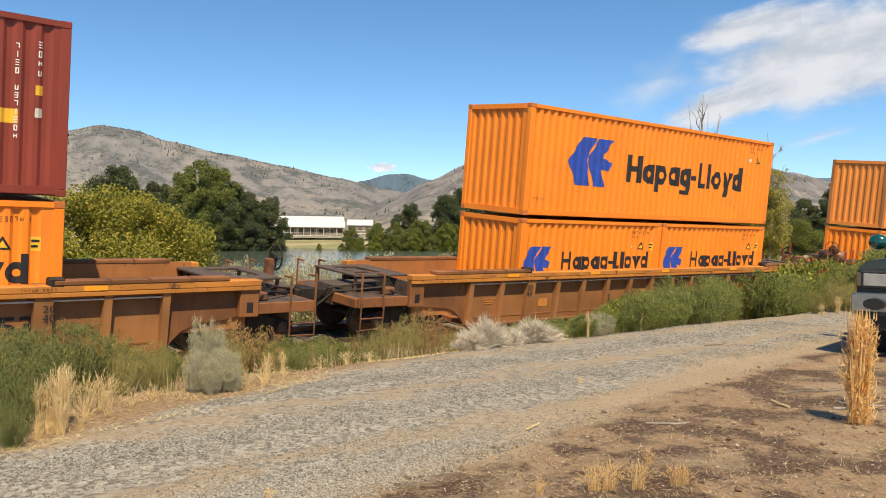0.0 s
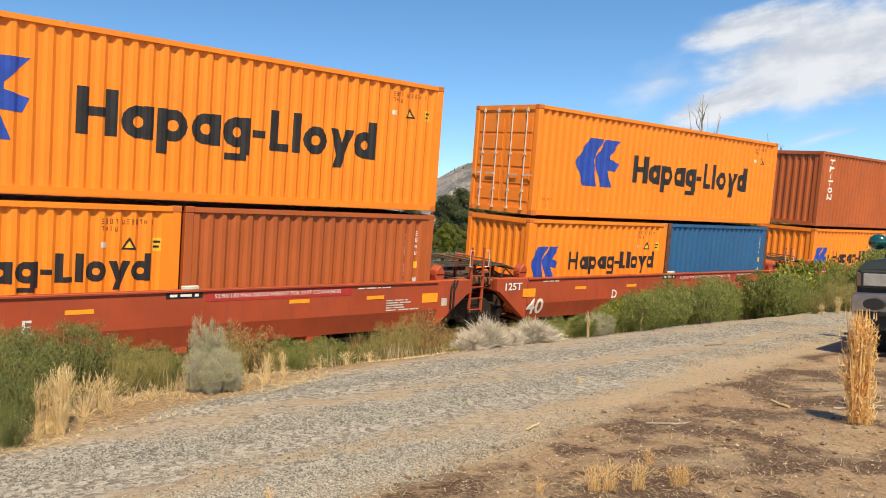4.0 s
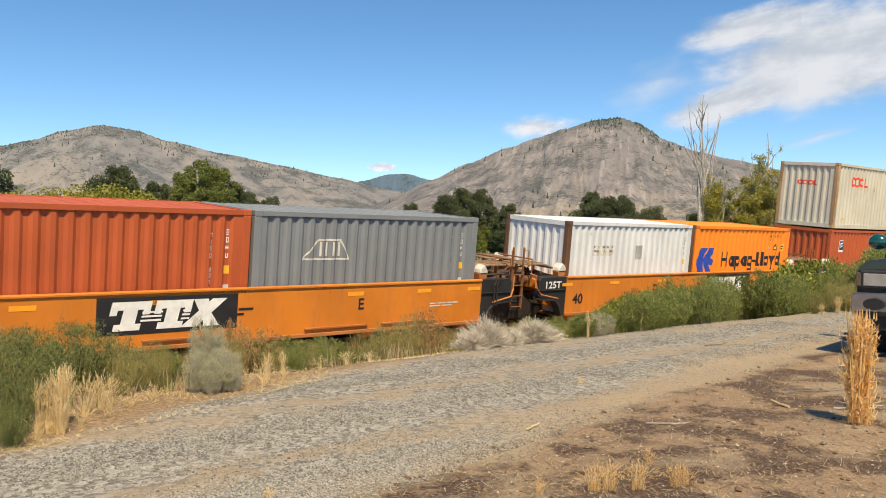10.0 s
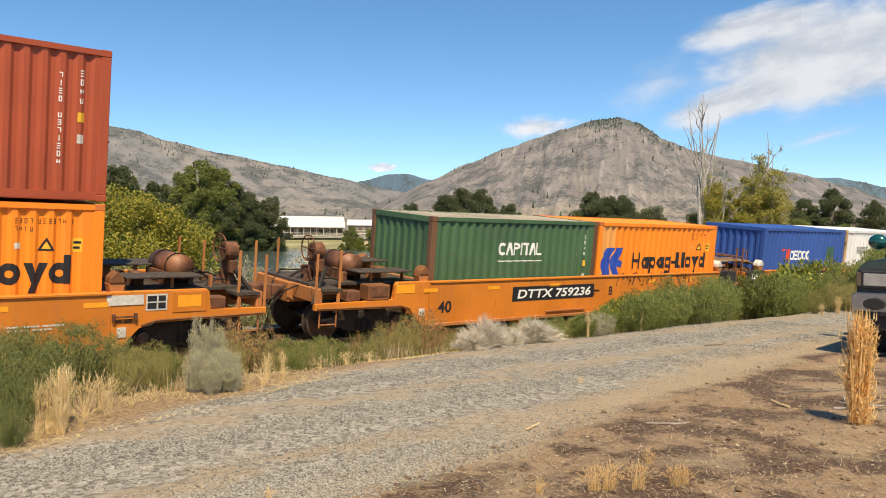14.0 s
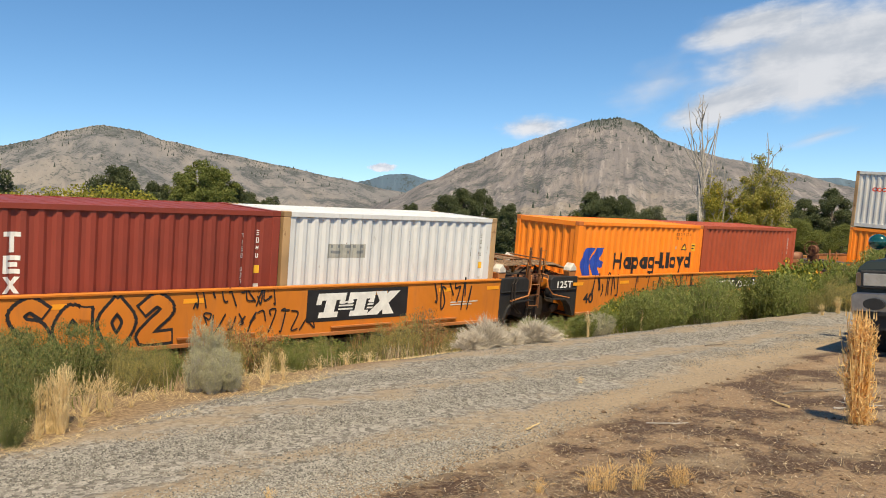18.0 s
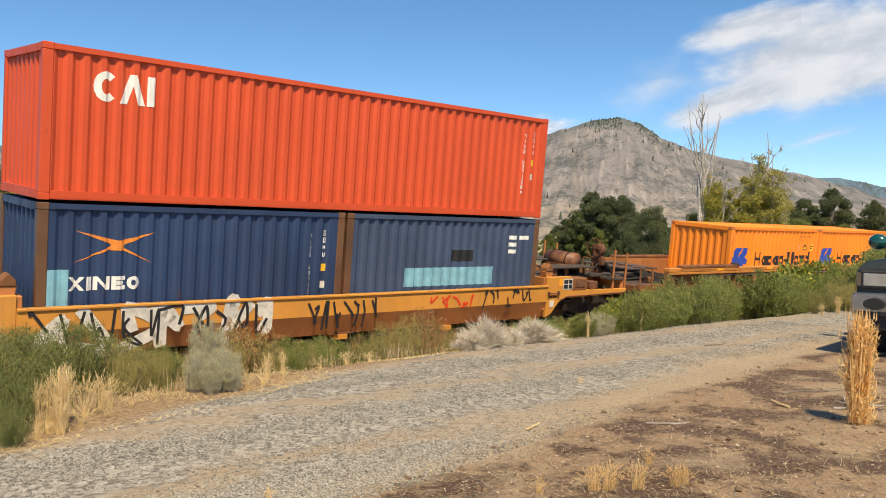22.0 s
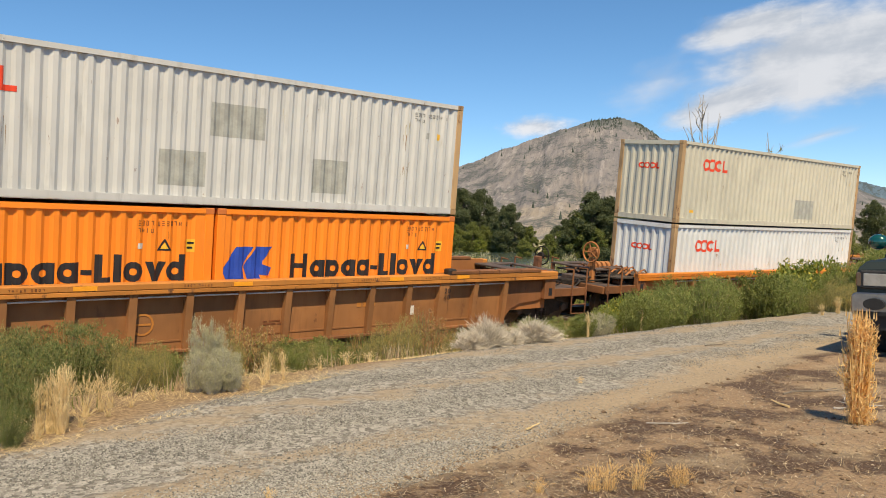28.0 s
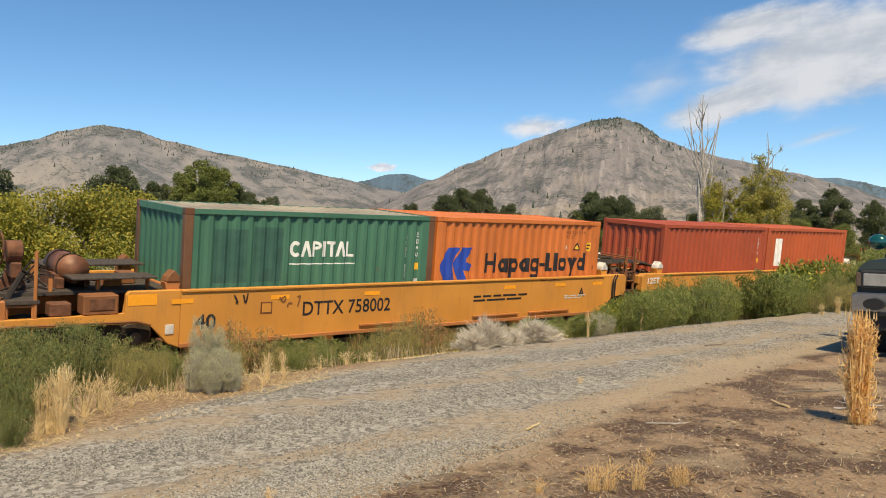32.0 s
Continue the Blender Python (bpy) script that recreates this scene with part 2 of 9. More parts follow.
def ring(cx, cz, rx, rz, w, n=14):
    """A ring as separate four-sided pieces."""
    out = []
    for i in range(n):
        a, b = 2 * math.pi * i / n, 2 * math.pi * (i + 1) / n
        out.append([(cx + rx * math.cos(a), cz + rz * math.sin(a)), (cx + rx * math.cos(b), cz + rz * math.sin(b)),
                    (cx + (rx - w) * math.cos(b), cz + (rz - w) * math.sin(b)), (cx + (rx - w) * math.cos(a), cz + (rz - w) * math.sin(a))])
    return out


def move(bm, x, z):
    bmesh.ops.translate(bm, verts=bm.verts[:], vec=(x, 0, z))
    return bm


# ---- shipping containers ----
PITCH_C, SLOPE, DEEP, WIDE = 0.2785, 0.062, 0.042, 2.46
SIZES = {20: 6.14, 40: 12.36}


def folds(length, edge):
    """Where a corrugated sheet bends, and how deep it lies there."""
    n = int((length - 2 * edge) / PITCH_C)
    lead = (length - n * PITCH_C) / 2
    out = [(0.0, 0.0)]
    for i in range(n):
        x = lead + i * PITCH_C
        out += [(x, 0.0), (x + SLOPE, DEEP), (x + SLOPE + 0.074, DEEP), (x + 2 * SLOPE + 0.074, 0.0)]
    out.append((length, 0.0))
    return out


def sheet(line, z0, z1):
    bm = bmesh.new()
    lo = [bm.verts.new((x, d, z0)) for x, d in line]
    hi = [bm.verts.new((x, d, z1)) for x, d in line]
    for i in range(len(line) - 1):
        bm.faces.new((lo[i], lo[i + 1], hi[i + 1], hi[i]))
    return bm


KIT = {}


def kit(feet, tall):
    """The meshes of one size of container, from its bottom's middle."""
    if (feet, tall) in KIT:
        return KIT[feet, tall]
    L, h = SIZES[feet] / 2, tall
    k = {}
    run = 2 * L - 0.24
    bm = sheet(folds(run, 0.06), 0.15, h - 0.10)
    bmesh.ops.translate(bm, verts=bm.verts[:], vec=(-run / 2, 0, 0))
    k["panel"] = finish(bm, "side_panel")
    wide = WIDE - 0.30
    bm = sheet(folds(wide, 0.05), 0.17, h - 0.14)
    bmesh.ops.translate(bm, verts=bm.verts[:], vec=(-wide / 2, 0, 0))
    k["end"] = finish(bm, "end_panel")
    bm = bmesh.new()
    n = int(run / 0.34)
    line = [(-L + 0.06, h - 0.035)]
    for i in range(n):
        x = -L + 0.12 + i * run / n
        line += [(x + 0.06, h - 0.035), (x + 0.10, h - 0.018), (x + 0.24, h - 0.018), (x + 0.28, h - 0.035)]
    line.append((L - 0.06, h - 0.035))
    a = [bm.verts.new((x, -WIDE / 2 + 0.05, z)) for x, z in line]
    b = [bm.verts.new((x, WIDE / 2 - 0.05, z)) for x, z in line]
    for i in range(len(line) - 1):
        bm.faces.new((a[i], b[i], b[i + 1], a[i + 1]))
    k["roof"] = finish(bm, "roof")
    k["floor"] = finish(boxes((-L + 0.12, L - 0.12, -WIDE / 2 + 0.06, WIDE / 2 - 0.06, 0.10, 0.15)), "floor")
    k["post"] = finish(boxes((-0.085, 0.085, -0.075, 0.075, 0.118, h - 0.118)), "corner_post", 0.012)
    k["top_rail"] = finish(boxes((-L + 0.178, L - 0.178, -0.03, 0.03, h - 0.105, h - 0.012)), "top_rail")
    bm = boxes((-L + 0.178, L - 0.178, -0.02, 0.02, 0.012, 0.16), (-L + 0.178, L - 0.178, -0.02, 0.06, 0.012, 0.03))
    k["bottom_rail"] = finish(bm, "bottom_rail")
    k["header"] = finish(boxes((-0.05, 0.05, -WIDE / 2 + 0.16, WIDE / 2 - 0.16, h - 0.14, h - 0.012)), "end_header")
    k["sill"] = finish(boxes((-0.05, 0.05, -WIDE / 2 + 0.16, WIDE / 2 - 0.16, 0.012, 0.17)), "end_sill")
    bm = boxes((-0.089, 0.089, -0.081, 0.081, -0.059, 0.059))
    k["casting"] = finish(bm, "corner_casting", 0.01)
    half = WIDE / 2 - 0.15
    bm = boxes((-0.02, 0.02, 0.005, half, 0.17, h - 0.14))
    for i in range(5):
        z = 0.30 + i * (h - 0.62) / 5
        box(bm, -0.034, -0.02, 0.07, half - 0.07, z + 0.05, z + (h - 0.62) / 5 - 0.04)
    k["door"] = finish(bm, "door")
    bm = bmesh.new()
    cyl(bm, (-0.06, 0, 0.10), (-0.06, 0, h - 0.08), 0.017, 6)
    for z in (0.14, 0.62, h * 0.55, h - 0.16):
        box(bm, -0.08, -0.03, -0.035, 0.035, z - 0.03, z + 0.03)
    box(bm, -0.09, -0.07, 0, 0.32, 1.02, 1.06)
    k["bar"] = finish(bm, "locking_bar")
    KIT[feet, tall] = k
    return k


def depth_at(feet, x):
    line = kit(feet, 2.591)["line"] if "line" in kit(feet, 2.591) else kit(feet, 2.591).setdefault("line", folds(SIZES[feet] - 0.24, 0.06))
    u = x + (SIZES[feet] - 0.24) / 2
    for (x0, d0), (x1, d1) in zip(line, line[1:]):
        if x0 <= u <= x1:
            return d0 + (d1 - d0) * (u - x0) / max(1e-6, x1 - x0)
    return 0.0


def on_folds(bm, feet):
    """Lay a flat shape on the corrugated side sheet."""
    xs = [v.co.x for v in bm.verts]
    off = (SIZES[feet] - 0.24) / 2
    depth_at(feet, 0)
    for x, _ in kit(feet, 2.591)["line"][1:-1]:
        if min(xs) < x - off < max(xs):
            bmesh.ops.bisect_plane(bm, geom=bm.verts[:] + bm.edges[:] + bm.faces[:], plane_co=(x - off, 0, 0), plane_no=(1, 0, 0), dist=1e-5)
    for v in bm.verts:
        v.co.y += -WIDE / 2 + 0.022 + depth_at(feet, v.co.x) - 0.004
    return bm


MARKS = {}


def mark(ob, name, key, make, feet, material, label=""):
    if (key, feet) not in MARKS:
        MARKS[key, feet] = finish(on_folds(make(), feet), name)
        for p in MARKS[key, feet].polygons:
            if p.normal.y > 0:
                p.flip()
    return put(name, MARKS[key, feet], material, ob, label)


def container(feet, material, label, tall=2.591, door_first=False, posts=None, group=""):
    """A steel box: frame, corrugated sides, end wall, two doors with locking bars, roof, castings."""
    k = kit(feet, tall)
    L, h = SIZES[feet] / 2, tall
    ob = tagged(new("shipping_container"), label, "shipping container", "containers on the train")
    posts = posts or material
    for s in (-1, 1):
        turn = pose(0, s * (WIDE / 2 - 0.022), 0, 0, 0, 0 if s < 0 else 180)
        put("side_panel", k["panel"], material, ob, "", turn)
        put("top_rail", k["top_rail"], material, ob, "", pose(0, s * (WIDE / 2 - 0.032), 0))
        put("bottom_rail", k["bottom_rail"], material, ob, "", pose(0, s * (WIDE / 2 - 0.022), 0, 0, 0, 0 if s < 0 else 180))
        for e in (-1, 1):
            put("corner_post", k["post"], posts, ob, "", pose(e * (L - 0.088), s * (WIDE / 2 - 0.078), 0))
            for z in (0.059, h - 0.059):
                put("corner_casting", k["casting"], ORANGE_RUSTY if posts is ORANGE else posts, ob, "", pose(e * (L - 0.089), s * (WIDE / 2 - 0.081), z))
    put("roof", k["roof"], ROOF_WORN if material in (GREEN, GREEN_OLIVE) else material, ob, "dusty weathered roof" if material in (GREEN, GREEN_OLIVE) else "")
    put("floor", k["floor"], IRON, ob)
    d = -1 if door_first else 1
    for e in (-1, 1):
        put("end_header", k["header"], material, ob, "", pose(e * (L - 0.055), 0, 0))
        put("end_sill", k["sill"], material, ob, "", pose(e * (L - 0.055), 0, 0))
    put("end_panel", k["end"], material, ob, "", pose(-d * (L - 0.035), 0, 0, 0, 0, -90 if -d < 0 else 90))
    for s in (-1, 1):
        leaf = put("door", k["door"], material, ob, "", pose(d * (L - 0.05), 0, 0, 0, 0, 0 if d < 0 else 180) @ Matrix.Diagonal((1, s, 1, 1)))
        for y in (0.28, 0.82):
            put("locking_bar", k["bar"], DULL_WHITE if door_first else IRON, leaf, "", pose(0, y, 0))
    return ob
# ---- painted signs of the containers, as plain shapes ----
def emblem(x0, z0, w, h, arrow=False):
    """Two leaning strokes with a slit between them and a short bar."""
    def q(u, v):
        return (x0 + w * u, z0 + h * v)
    if arrow:
        return shapes([q(0, .48), q(.28, 1), q(.60, 1), q(.40, .55), q(.52, .0), q(.20, 0)], [q(.43, .56), q(.66, 1), q(1, 1), q(.80, .68), q(.80, .60), q(1, .52), q(.95, .34), q(.76, .36), q(.86, .0), q(.60, 0)])
    return shapes([q(0, 0), q(.06, .38), q(.18, .66), q(.34, 1), q(.62, 1), q(.44, .62), q(.36, .34), q(.40, 0)],
                  [q(.46, 0), q(.66, 0), q(.74, .45), q(.81, .64), q(1, 1), q(.68, 1), q(.53, .64), q(.45, .32)], [q(.715, .22), q(.88, .22), q(1, .45), q(.74, .45)])


def bow(cx, cz, rx, rz, w, a0, a1, n=12):
    """Part of a ring, from bearing a0 to a1 in degrees, as four-sided pieces."""
    out = []
    for i in range(n):
        a, b = radians(a0 + (a1 - a0) * i / n), radians(a0 + (a1 - a0) * (i + 1) / n)
        out.append([(cx + rx * math.cos(a), cz + rz * math.sin(a)), (cx + rx * math.cos(b), cz + rz * math.sin(b)),
                    (cx + (rx - w) * math.cos(b), cz + (rz - w) * math.sin(b)), (cx + (rx - w) * math.cos(a), cz + (rz - w) * math.sin(a))])
    return out


def wordmark(x0, z0, w, h):
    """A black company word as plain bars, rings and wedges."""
    k = w / 11.95
    st = 0.37 * k
    polys, bars, tops, x = [], [], [], 0.0
    low = 0.73 * h
    for sort in ("gate", "bowl_short", "stem_bowl", "bowl_short", "drop", "dash", "foot", "stem", "bowl", "wedge", "bowl_tall"):
        p = x0 + x
        if sort == "gate":
            polys += [rect(p, p + st, z0, z0 + h), rect(p + 0.90 * k, p + 0.90 * k + st, z0, z0 + h), rect(p + st, p + 0.90 * k, z0 + 0.40 * h, z0 + 0.60 * h)]
            x += 1.42 * k
        elif sort == "dash":
            polys.append(rect(p, p + 0.52 * k, z0 + h * 0.28, z0 + h * 0.46))
            x += 0.68 * k
        elif sort == "foot":
            polys += [rect(p, p + st, z0, z0 + h), rect(p + st, p + 0.84 * k, z0, z0 + h * 0.19)]
            x += 0.98 * k
        elif sort == "stem":
            polys.append(rect(p, p + st, z0, z0 + h))
            x += 0.48 * k
        elif sort == "wedge":
            bars.append([(p, z0 + low), (p + 0.38 * k, z0 + low), (p + 0.70 * k, z0), (p + 0.38 * k, z0)])
            tops += [[(p + 0.72 * k, z0 + low), (p + 1.10 * k, z0 + low), (p + 0.56 * k, z0 - h * 0.28), (p + 0.20 * k, z0 - h * 0.28)]]
            x += 1.14 * k
        else:
            r = 0.54 * k
            polys += ring(p + r, z0 + low / 2, r, low / 2, st * 0.95)
            side = rect(p + 2 * r - st, p + 2 * r, z0, z0 + low)
            if sort == "bowl_short":
                bars.append(side)
            elif sort == "stem_bowl":
                bars.append(rect(p, p + st, z0 - h * 0.28, z0 + low))
            elif sort == "drop":
                bars.append(rect(p + 2 * r - st, p + 2 * r, z0 - h * 0.16, z0 + low))
                tops.append(rect(p + 0.2 * r, p + 2 * r - st * 0.4, z0 - h * 0.30, z0 - h * 0.14))
            elif sort == "bowl_tall":
                bars.append(rect(p + 2 * r - st, p + 2 * r, z0, z0 + h))
            x += 1.19 * k
    return layers(polys, bars, tops)


def ticks(x, z, w, h, i):
    """One sign of a code that cannot be read: thin bars in a small cell, seven ways."""
    s = min(w, h) * 0.30
    top, low, mid = rect(x, x + w, z + h - s, z + h), rect(x, x + w, z, z + s), rect(x, x + w, z + h / 2 - s / 2, z + h / 2 + s / 2)
    le, ri, ce = rect(x, x + s, z + s, z + h - s), rect(x + w - s, x + w, z + s, z + h - s), rect(x + w / 2 - s / 2, x + w / 2 + s / 2, z, z + h)
    return ((top, low, le, ri), (ce,), (top, mid, low, ri), (le, mid, ri), (top, mid, low), (top, ri), (le, low, ri))[i % 7]


def code_bars(x, z, n=9, step=0.16, h=0.10, w=0.07):
    """A column of small signs."""
    return shapes(*[q for i in range(n) if i != 4 for q in ticks(x, z - i * step, w, h, 3 * i + n)])


def code_row(x, z, groups, h=0.09, w=0.042, step=0.078):
    """Rows of small signs; groups gives, row by row, how many stand together."""
    polys = []
    for r, row in enumerate(groups):
        u = x
        for g in row:
            for i in range(g):
                polys += ticks(u, z - r * h * 1.45, w, h, 5 * i + g + r)
                u += step
            u += step * 0.7
    return shapes(*polys)


def rows_of_bars(x, z, widths, h=0.07, step=0.13):
    return shapes(*[rect(x + a, x + b, z - i * step, z - i * step + h) for i, row in enumerate(widths) for a, b in row])


def triangle(x, z, r):
    o = [(x, z + r), (x - 0.9 * r, z - 0.5 * r), (x + 0.9 * r, z - 0.5 * r)]
    i = [(x, z + 0.55 * r), (x - 0.5 * r, z - 0.28 * r), (x + 0.5 * r, z - 0.28 * r)]
    return shapes(*[[o[a], o[b], i[b], i[a]] for a, b in ((0, 1), (1, 2), (2, 0))])


def carrier_marks(ob, feet, tall, size):
    """Blue emblem and black word, in the sizes that the fleet carries."""
    L = SIZES[feet] / 2
    if size == "large":
        mark(ob, "emblem", "el", lambda: emblem(-L + 1.62, 0.88, 1.86, 1.33, True), feet, INK_BLUE, "blue arrow emblem")
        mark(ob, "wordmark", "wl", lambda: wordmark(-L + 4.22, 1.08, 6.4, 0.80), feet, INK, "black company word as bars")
    elif size == "small" or size == "pale":
        mark(ob, "emblem", "es", lambda: emblem(-L + 1.9, 1.24, 1.04, 0.82, True), feet, INK_PALE_BLUE if size == "pale" else INK_BLUE, "blue arrow emblem")
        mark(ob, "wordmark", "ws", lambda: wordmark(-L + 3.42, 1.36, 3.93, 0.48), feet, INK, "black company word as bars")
    else:
        mark(ob, "emblem", "e20", lambda: emblem(-L + 0.14, 0.97, 1.1, 0.88, True), feet, INK_BLUE, "blue arrow emblem")
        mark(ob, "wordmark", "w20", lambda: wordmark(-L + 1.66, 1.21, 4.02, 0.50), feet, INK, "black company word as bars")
    x = L - 1.25
    x = L - 0.94
    mark(ob, "warning_triangle", ("tri", size, tall), lambda: triangle(x, tall - 0.74, 0.15), feet, INK, "black outlined yellow triangle")
    mark(ob, "triangle_field", ("trf", size, tall), lambda: shapes([(x, tall - 0.67), (x - 0.075, tall - 0.785), (x + 0.075, tall - 0.785)]), feet, INK_YELLOW)
    mark(ob, "code_marking", ("code", size, tall), lambda: code_row(x - 0.50, tall - 0.36, [(4, 6, 1), (4,)]), feet, INK_FADED)
    mark(ob, "decal", ("dec", size, tall), lambda: shapes(rect(x - 0.50, x - 0.40, tall - 0.78, tall - 0.68)), feet, DULL_WHITE, "small pale decal")
    mark(ob, "notice", ("note", size, tall), lambda: shapes(rect(L - 0.52, L - 0.36, tall - 0.84, tall - 0.60)), feet, INK_YELLOW, "small yellow notice")
    mark(ob, "notice_text", ("notb", size, tall), lambda: on_shift(shapes(rect(L - 0.50, L - 0.38, tall - 0.69, tall - 0.65), rect(L - 0.50, L - 0.40, tall - 0.78, tall - 0.74))), feet, INK)
    mark(ob, "code_marking", ("clow", size, tall), lambda: code_row(-L + 0.34, 0.42, [(5, 3)], 0.06, 0.03, 0.05), feet, INK_FADED)


def end_shapes(ob, feet, polys, z0, material, name="end_marking"):
    """Shapes laid on the folds of the leading end wall; x is measured across from its far edge."""
    bm = shapes(*[[(x, z + z0) for x, z in p] for p in polys])
    wide = WIDE - 0.30
    line = folds(wide, 0.05)
    for v in bm.verts:
        v.co = (v.co.y, WIDE / 2 - v.co.x, v.co.z)
    for u, _ in line[1:-1]:
        bmesh.ops.bisect_plane(bm, geom=bm.verts[:] + bm.edges[:] + bm.faces[:], plane_co=(0, wide / 2 - u, 0), plane_no=(0, 1, 0), dist=1e-5)
    for v in bm.verts:
        u = wide / 2 - v.co.y
        depth = 0.0
        for (u0, d0), (u1, d1) in zip(line, line[1:]):
            if u0 <= u <= u1:
                depth = d0 + (d1 - d0) * (u - u0) / max(1e-6, u1 - u0)
        v.co.x += -SIZES[feet] / 2 + 0.035 + depth - 0.004
    me = finish(bm, name)
    for p in me.polygons:
        if p.normal.x > 0:
            p.flip()
    return put(name, me, material, ob)


def rings_mark(ob, tall, offset=0.0):
    """A red word of rings and an L-shaped bar on pale paint, on the side and, small, on the end."""
    L = SIZES[40] / 2
    x0, z0, k = -L + 1.22, tall - 0.88, 0.90

    def make():
        p = ring(x0 + 0.22 * k, z0 + 0.215 * k, 0.23 * k, 0.215 * k, 0.10 * k) + ring(x0 + 0.60 * k, z0 + 0.215 * k, 0.24 * k, 0.23 * k, 0.095 * k, 10) + bow(x0 + 1.02 * k, z0 + 0.215 * k, 0.24 * k, 0.215 * k, 0.105 * k, 38, 322)
        return shapes(*p, rect(x0 + 1.25 * k, x0 + 1.36 * k, z0, z0 + 0.43 * k), rect(x0 + 1.36 * k, x0 + 1.58 * k, z0, z0 + 0.105 * k))
    mark(ob, "company_marking", ("rings", tall), make, 40, INK_RED, "red rings and bar")
    e = ring(0.92, 0.1, 0.13, 0.10, 0.05, 10) + ring(1.12, 0.1, 0.12, 0.11, 0.05, 5) + ring(1.34, 0.1, 0.13, 0.10, 0.05, 10) + [rect(1.46, 1.51, 0, .2), rect(1.51, 1.62, 0, .05)]
    end_shapes(ob, 40, e, tall - 0.92, INK_RED)


def id_codes(ob, feet, tall, material=None, wide=True):
    material = material or INK_WHITE
    L = SIZES[feet] / 2
    mark(ob, "code_marking", ("idv", feet, tall), lambda: code_bars(L - 0.84, tall - 0.56, 12, 0.13, 0.095, 0.055), feet, material)
    if wide:
        mark(ob, "code_marking", ("idv2", feet, tall), lambda: code_bars(L - 0.50, tall - 0.50, 4, 0.15, 0.105, 0.06), feet, material)
        mark(ob, "decal", ("idy", feet, tall), lambda: shapes(rect(L - 0.53, L - 0.41, tall - 1.26, tall - 1.10)), feet, INK_YELLOW, "small yellow decal")
        mark(ob, "decal", ("idw", feet, tall), lambda: shapes(rect(L - 0.53, L - 0.41, tall - 1.62, tall - 1.47)), feet, DULL_WHITE, "small pale decal")


def blocks_mark(ob, key, feet, x0, z0, widths, h, material, label, up=False, gap=0.05, sorts=""):
    """A word as a row (or a column) of plain blocks with a slot in each."""
    def make():
        polys, p = [], 0.0
        for i, w in enumerate(widths):
            if up:
                q = (x0, x0 + h, z0 - p - w, z0 - p)
            else:
                q = (x0 + p, x0 + p + w, z0, z0 + h)
            a, b, c, d = q
            s = min(b - a, d - c) * 0.30
            sort = (sorts or "tnh")[i % len(sorts or "tnh")]
            m = (a + b) / 2
            if sort == "t":
                polys += [rect(a, b, d - s, d), rect(m - s / 2, m + s / 2, c, d - s)]
            elif sort == "i":
                half = (b - a) / 2 if b - a < (d - c) * 0.5 else s * 0.65
                polys.append(rect(m - half, m + half, c, d))
            elif sort == "o":
                polys += ring(m, (c + d) / 2, (b - a) / 2, (d - c) / 2, s)
            elif sort == "c":
                polys += bow(m, (c + d) / 2, (b - a) / 2, (d - c) / 2, s, 45, 315)
            elif sort == "v":
                polys += [[(a, c), (a + s, c), (m + s * 0.4, d), (m - s * 0.4, d)], [(b - s, c), (b, c), (m + s * 0.4, d), (m - s * 0.4, d)]]
            elif sort == "p":
                polys += [rect(a, a + s, c, d)] + bow(a + s, d - (d - c) * 0.28, b - a - s, (d - c) * 0.28, s, -90, 90, 8)
            elif sort == "l":
                polys += [rect(a, a + s, c, d), rect(a + s, b, c, c + s)]
            elif sort == "x":
                polys += [[(a, c), (a + s, c), (b, d), (b - s, d)], [(b - s, c), (b, c), (a + s, d), (a, d)]]
            elif sort == "e":
                polys += [rect(a, a + s, c, d), rect(a + s, b, d - s, d), rect(a + s, b, c, c + s), rect(a + s, b - s / 2, (c + d) / 2 - s / 2, (c + d) / 2 + s / 2)]
            else:
                polys += [rect(a, a + s, c, d), rect(b - s, b, c, d), [(a, d), (a + s, d), (b, c), (b - s, c)]]
            p += w + gap
        return shapes(*polys)
    return mark(ob, "company_marking", key, make, feet, material, label)


def patch(ob, feet, x0, x1, z0, z1, material, label="", name="paint_patch"):
    return mark(ob, name, (name, x0, x1, z0, z1), lambda: on_shift(shapes(rect(x0, x1, z0, z1)), -0.4), feet, material, label)


# streaks of rust and mud on the pale boxes: where, from which height, how long
RUN_STAINS = {kind: [(rs.uniform(-5.6, 5.6), rs.uniform(0.5, 2.3), rs.uniform(0.15, 0.6)) for _ in range(3 if kind == "rings_white" else 8)] for kind, rs in ((k, random.Random(7 + len(k))) for k in ("rings_beige", "rings_grey", "rings_patched", "rings_white", "rings_stained"))}


def stain_run(ob, key, feet, x, z, d, material):
    """A ragged streak that runs down from a chip in the paint."""
    rs = random.Random(repr(key))

    def make():
        polys = []
        for _ in range(rs.randint(2, 5)):
            a, w, q, e = x + rs.uniform(-0.10, 0.10), rs.uniform(0.004, 0.012), z + rs.uniform(-0.1, 0.1), d * rs.uniform(0.3, 1.0)
            polys.append([(a - w, q - 0.03), (a + w, q), (a + w * 0.5, max(0.17, q - e * 0.6)), (a, max(0.16, q - e)), (a - w * 0.7, max(0.18, q - e * 0.5))])
        return shapes(*polys)
    mark(ob, "stain", ("run", key), make, feet, material, "streak of rust")


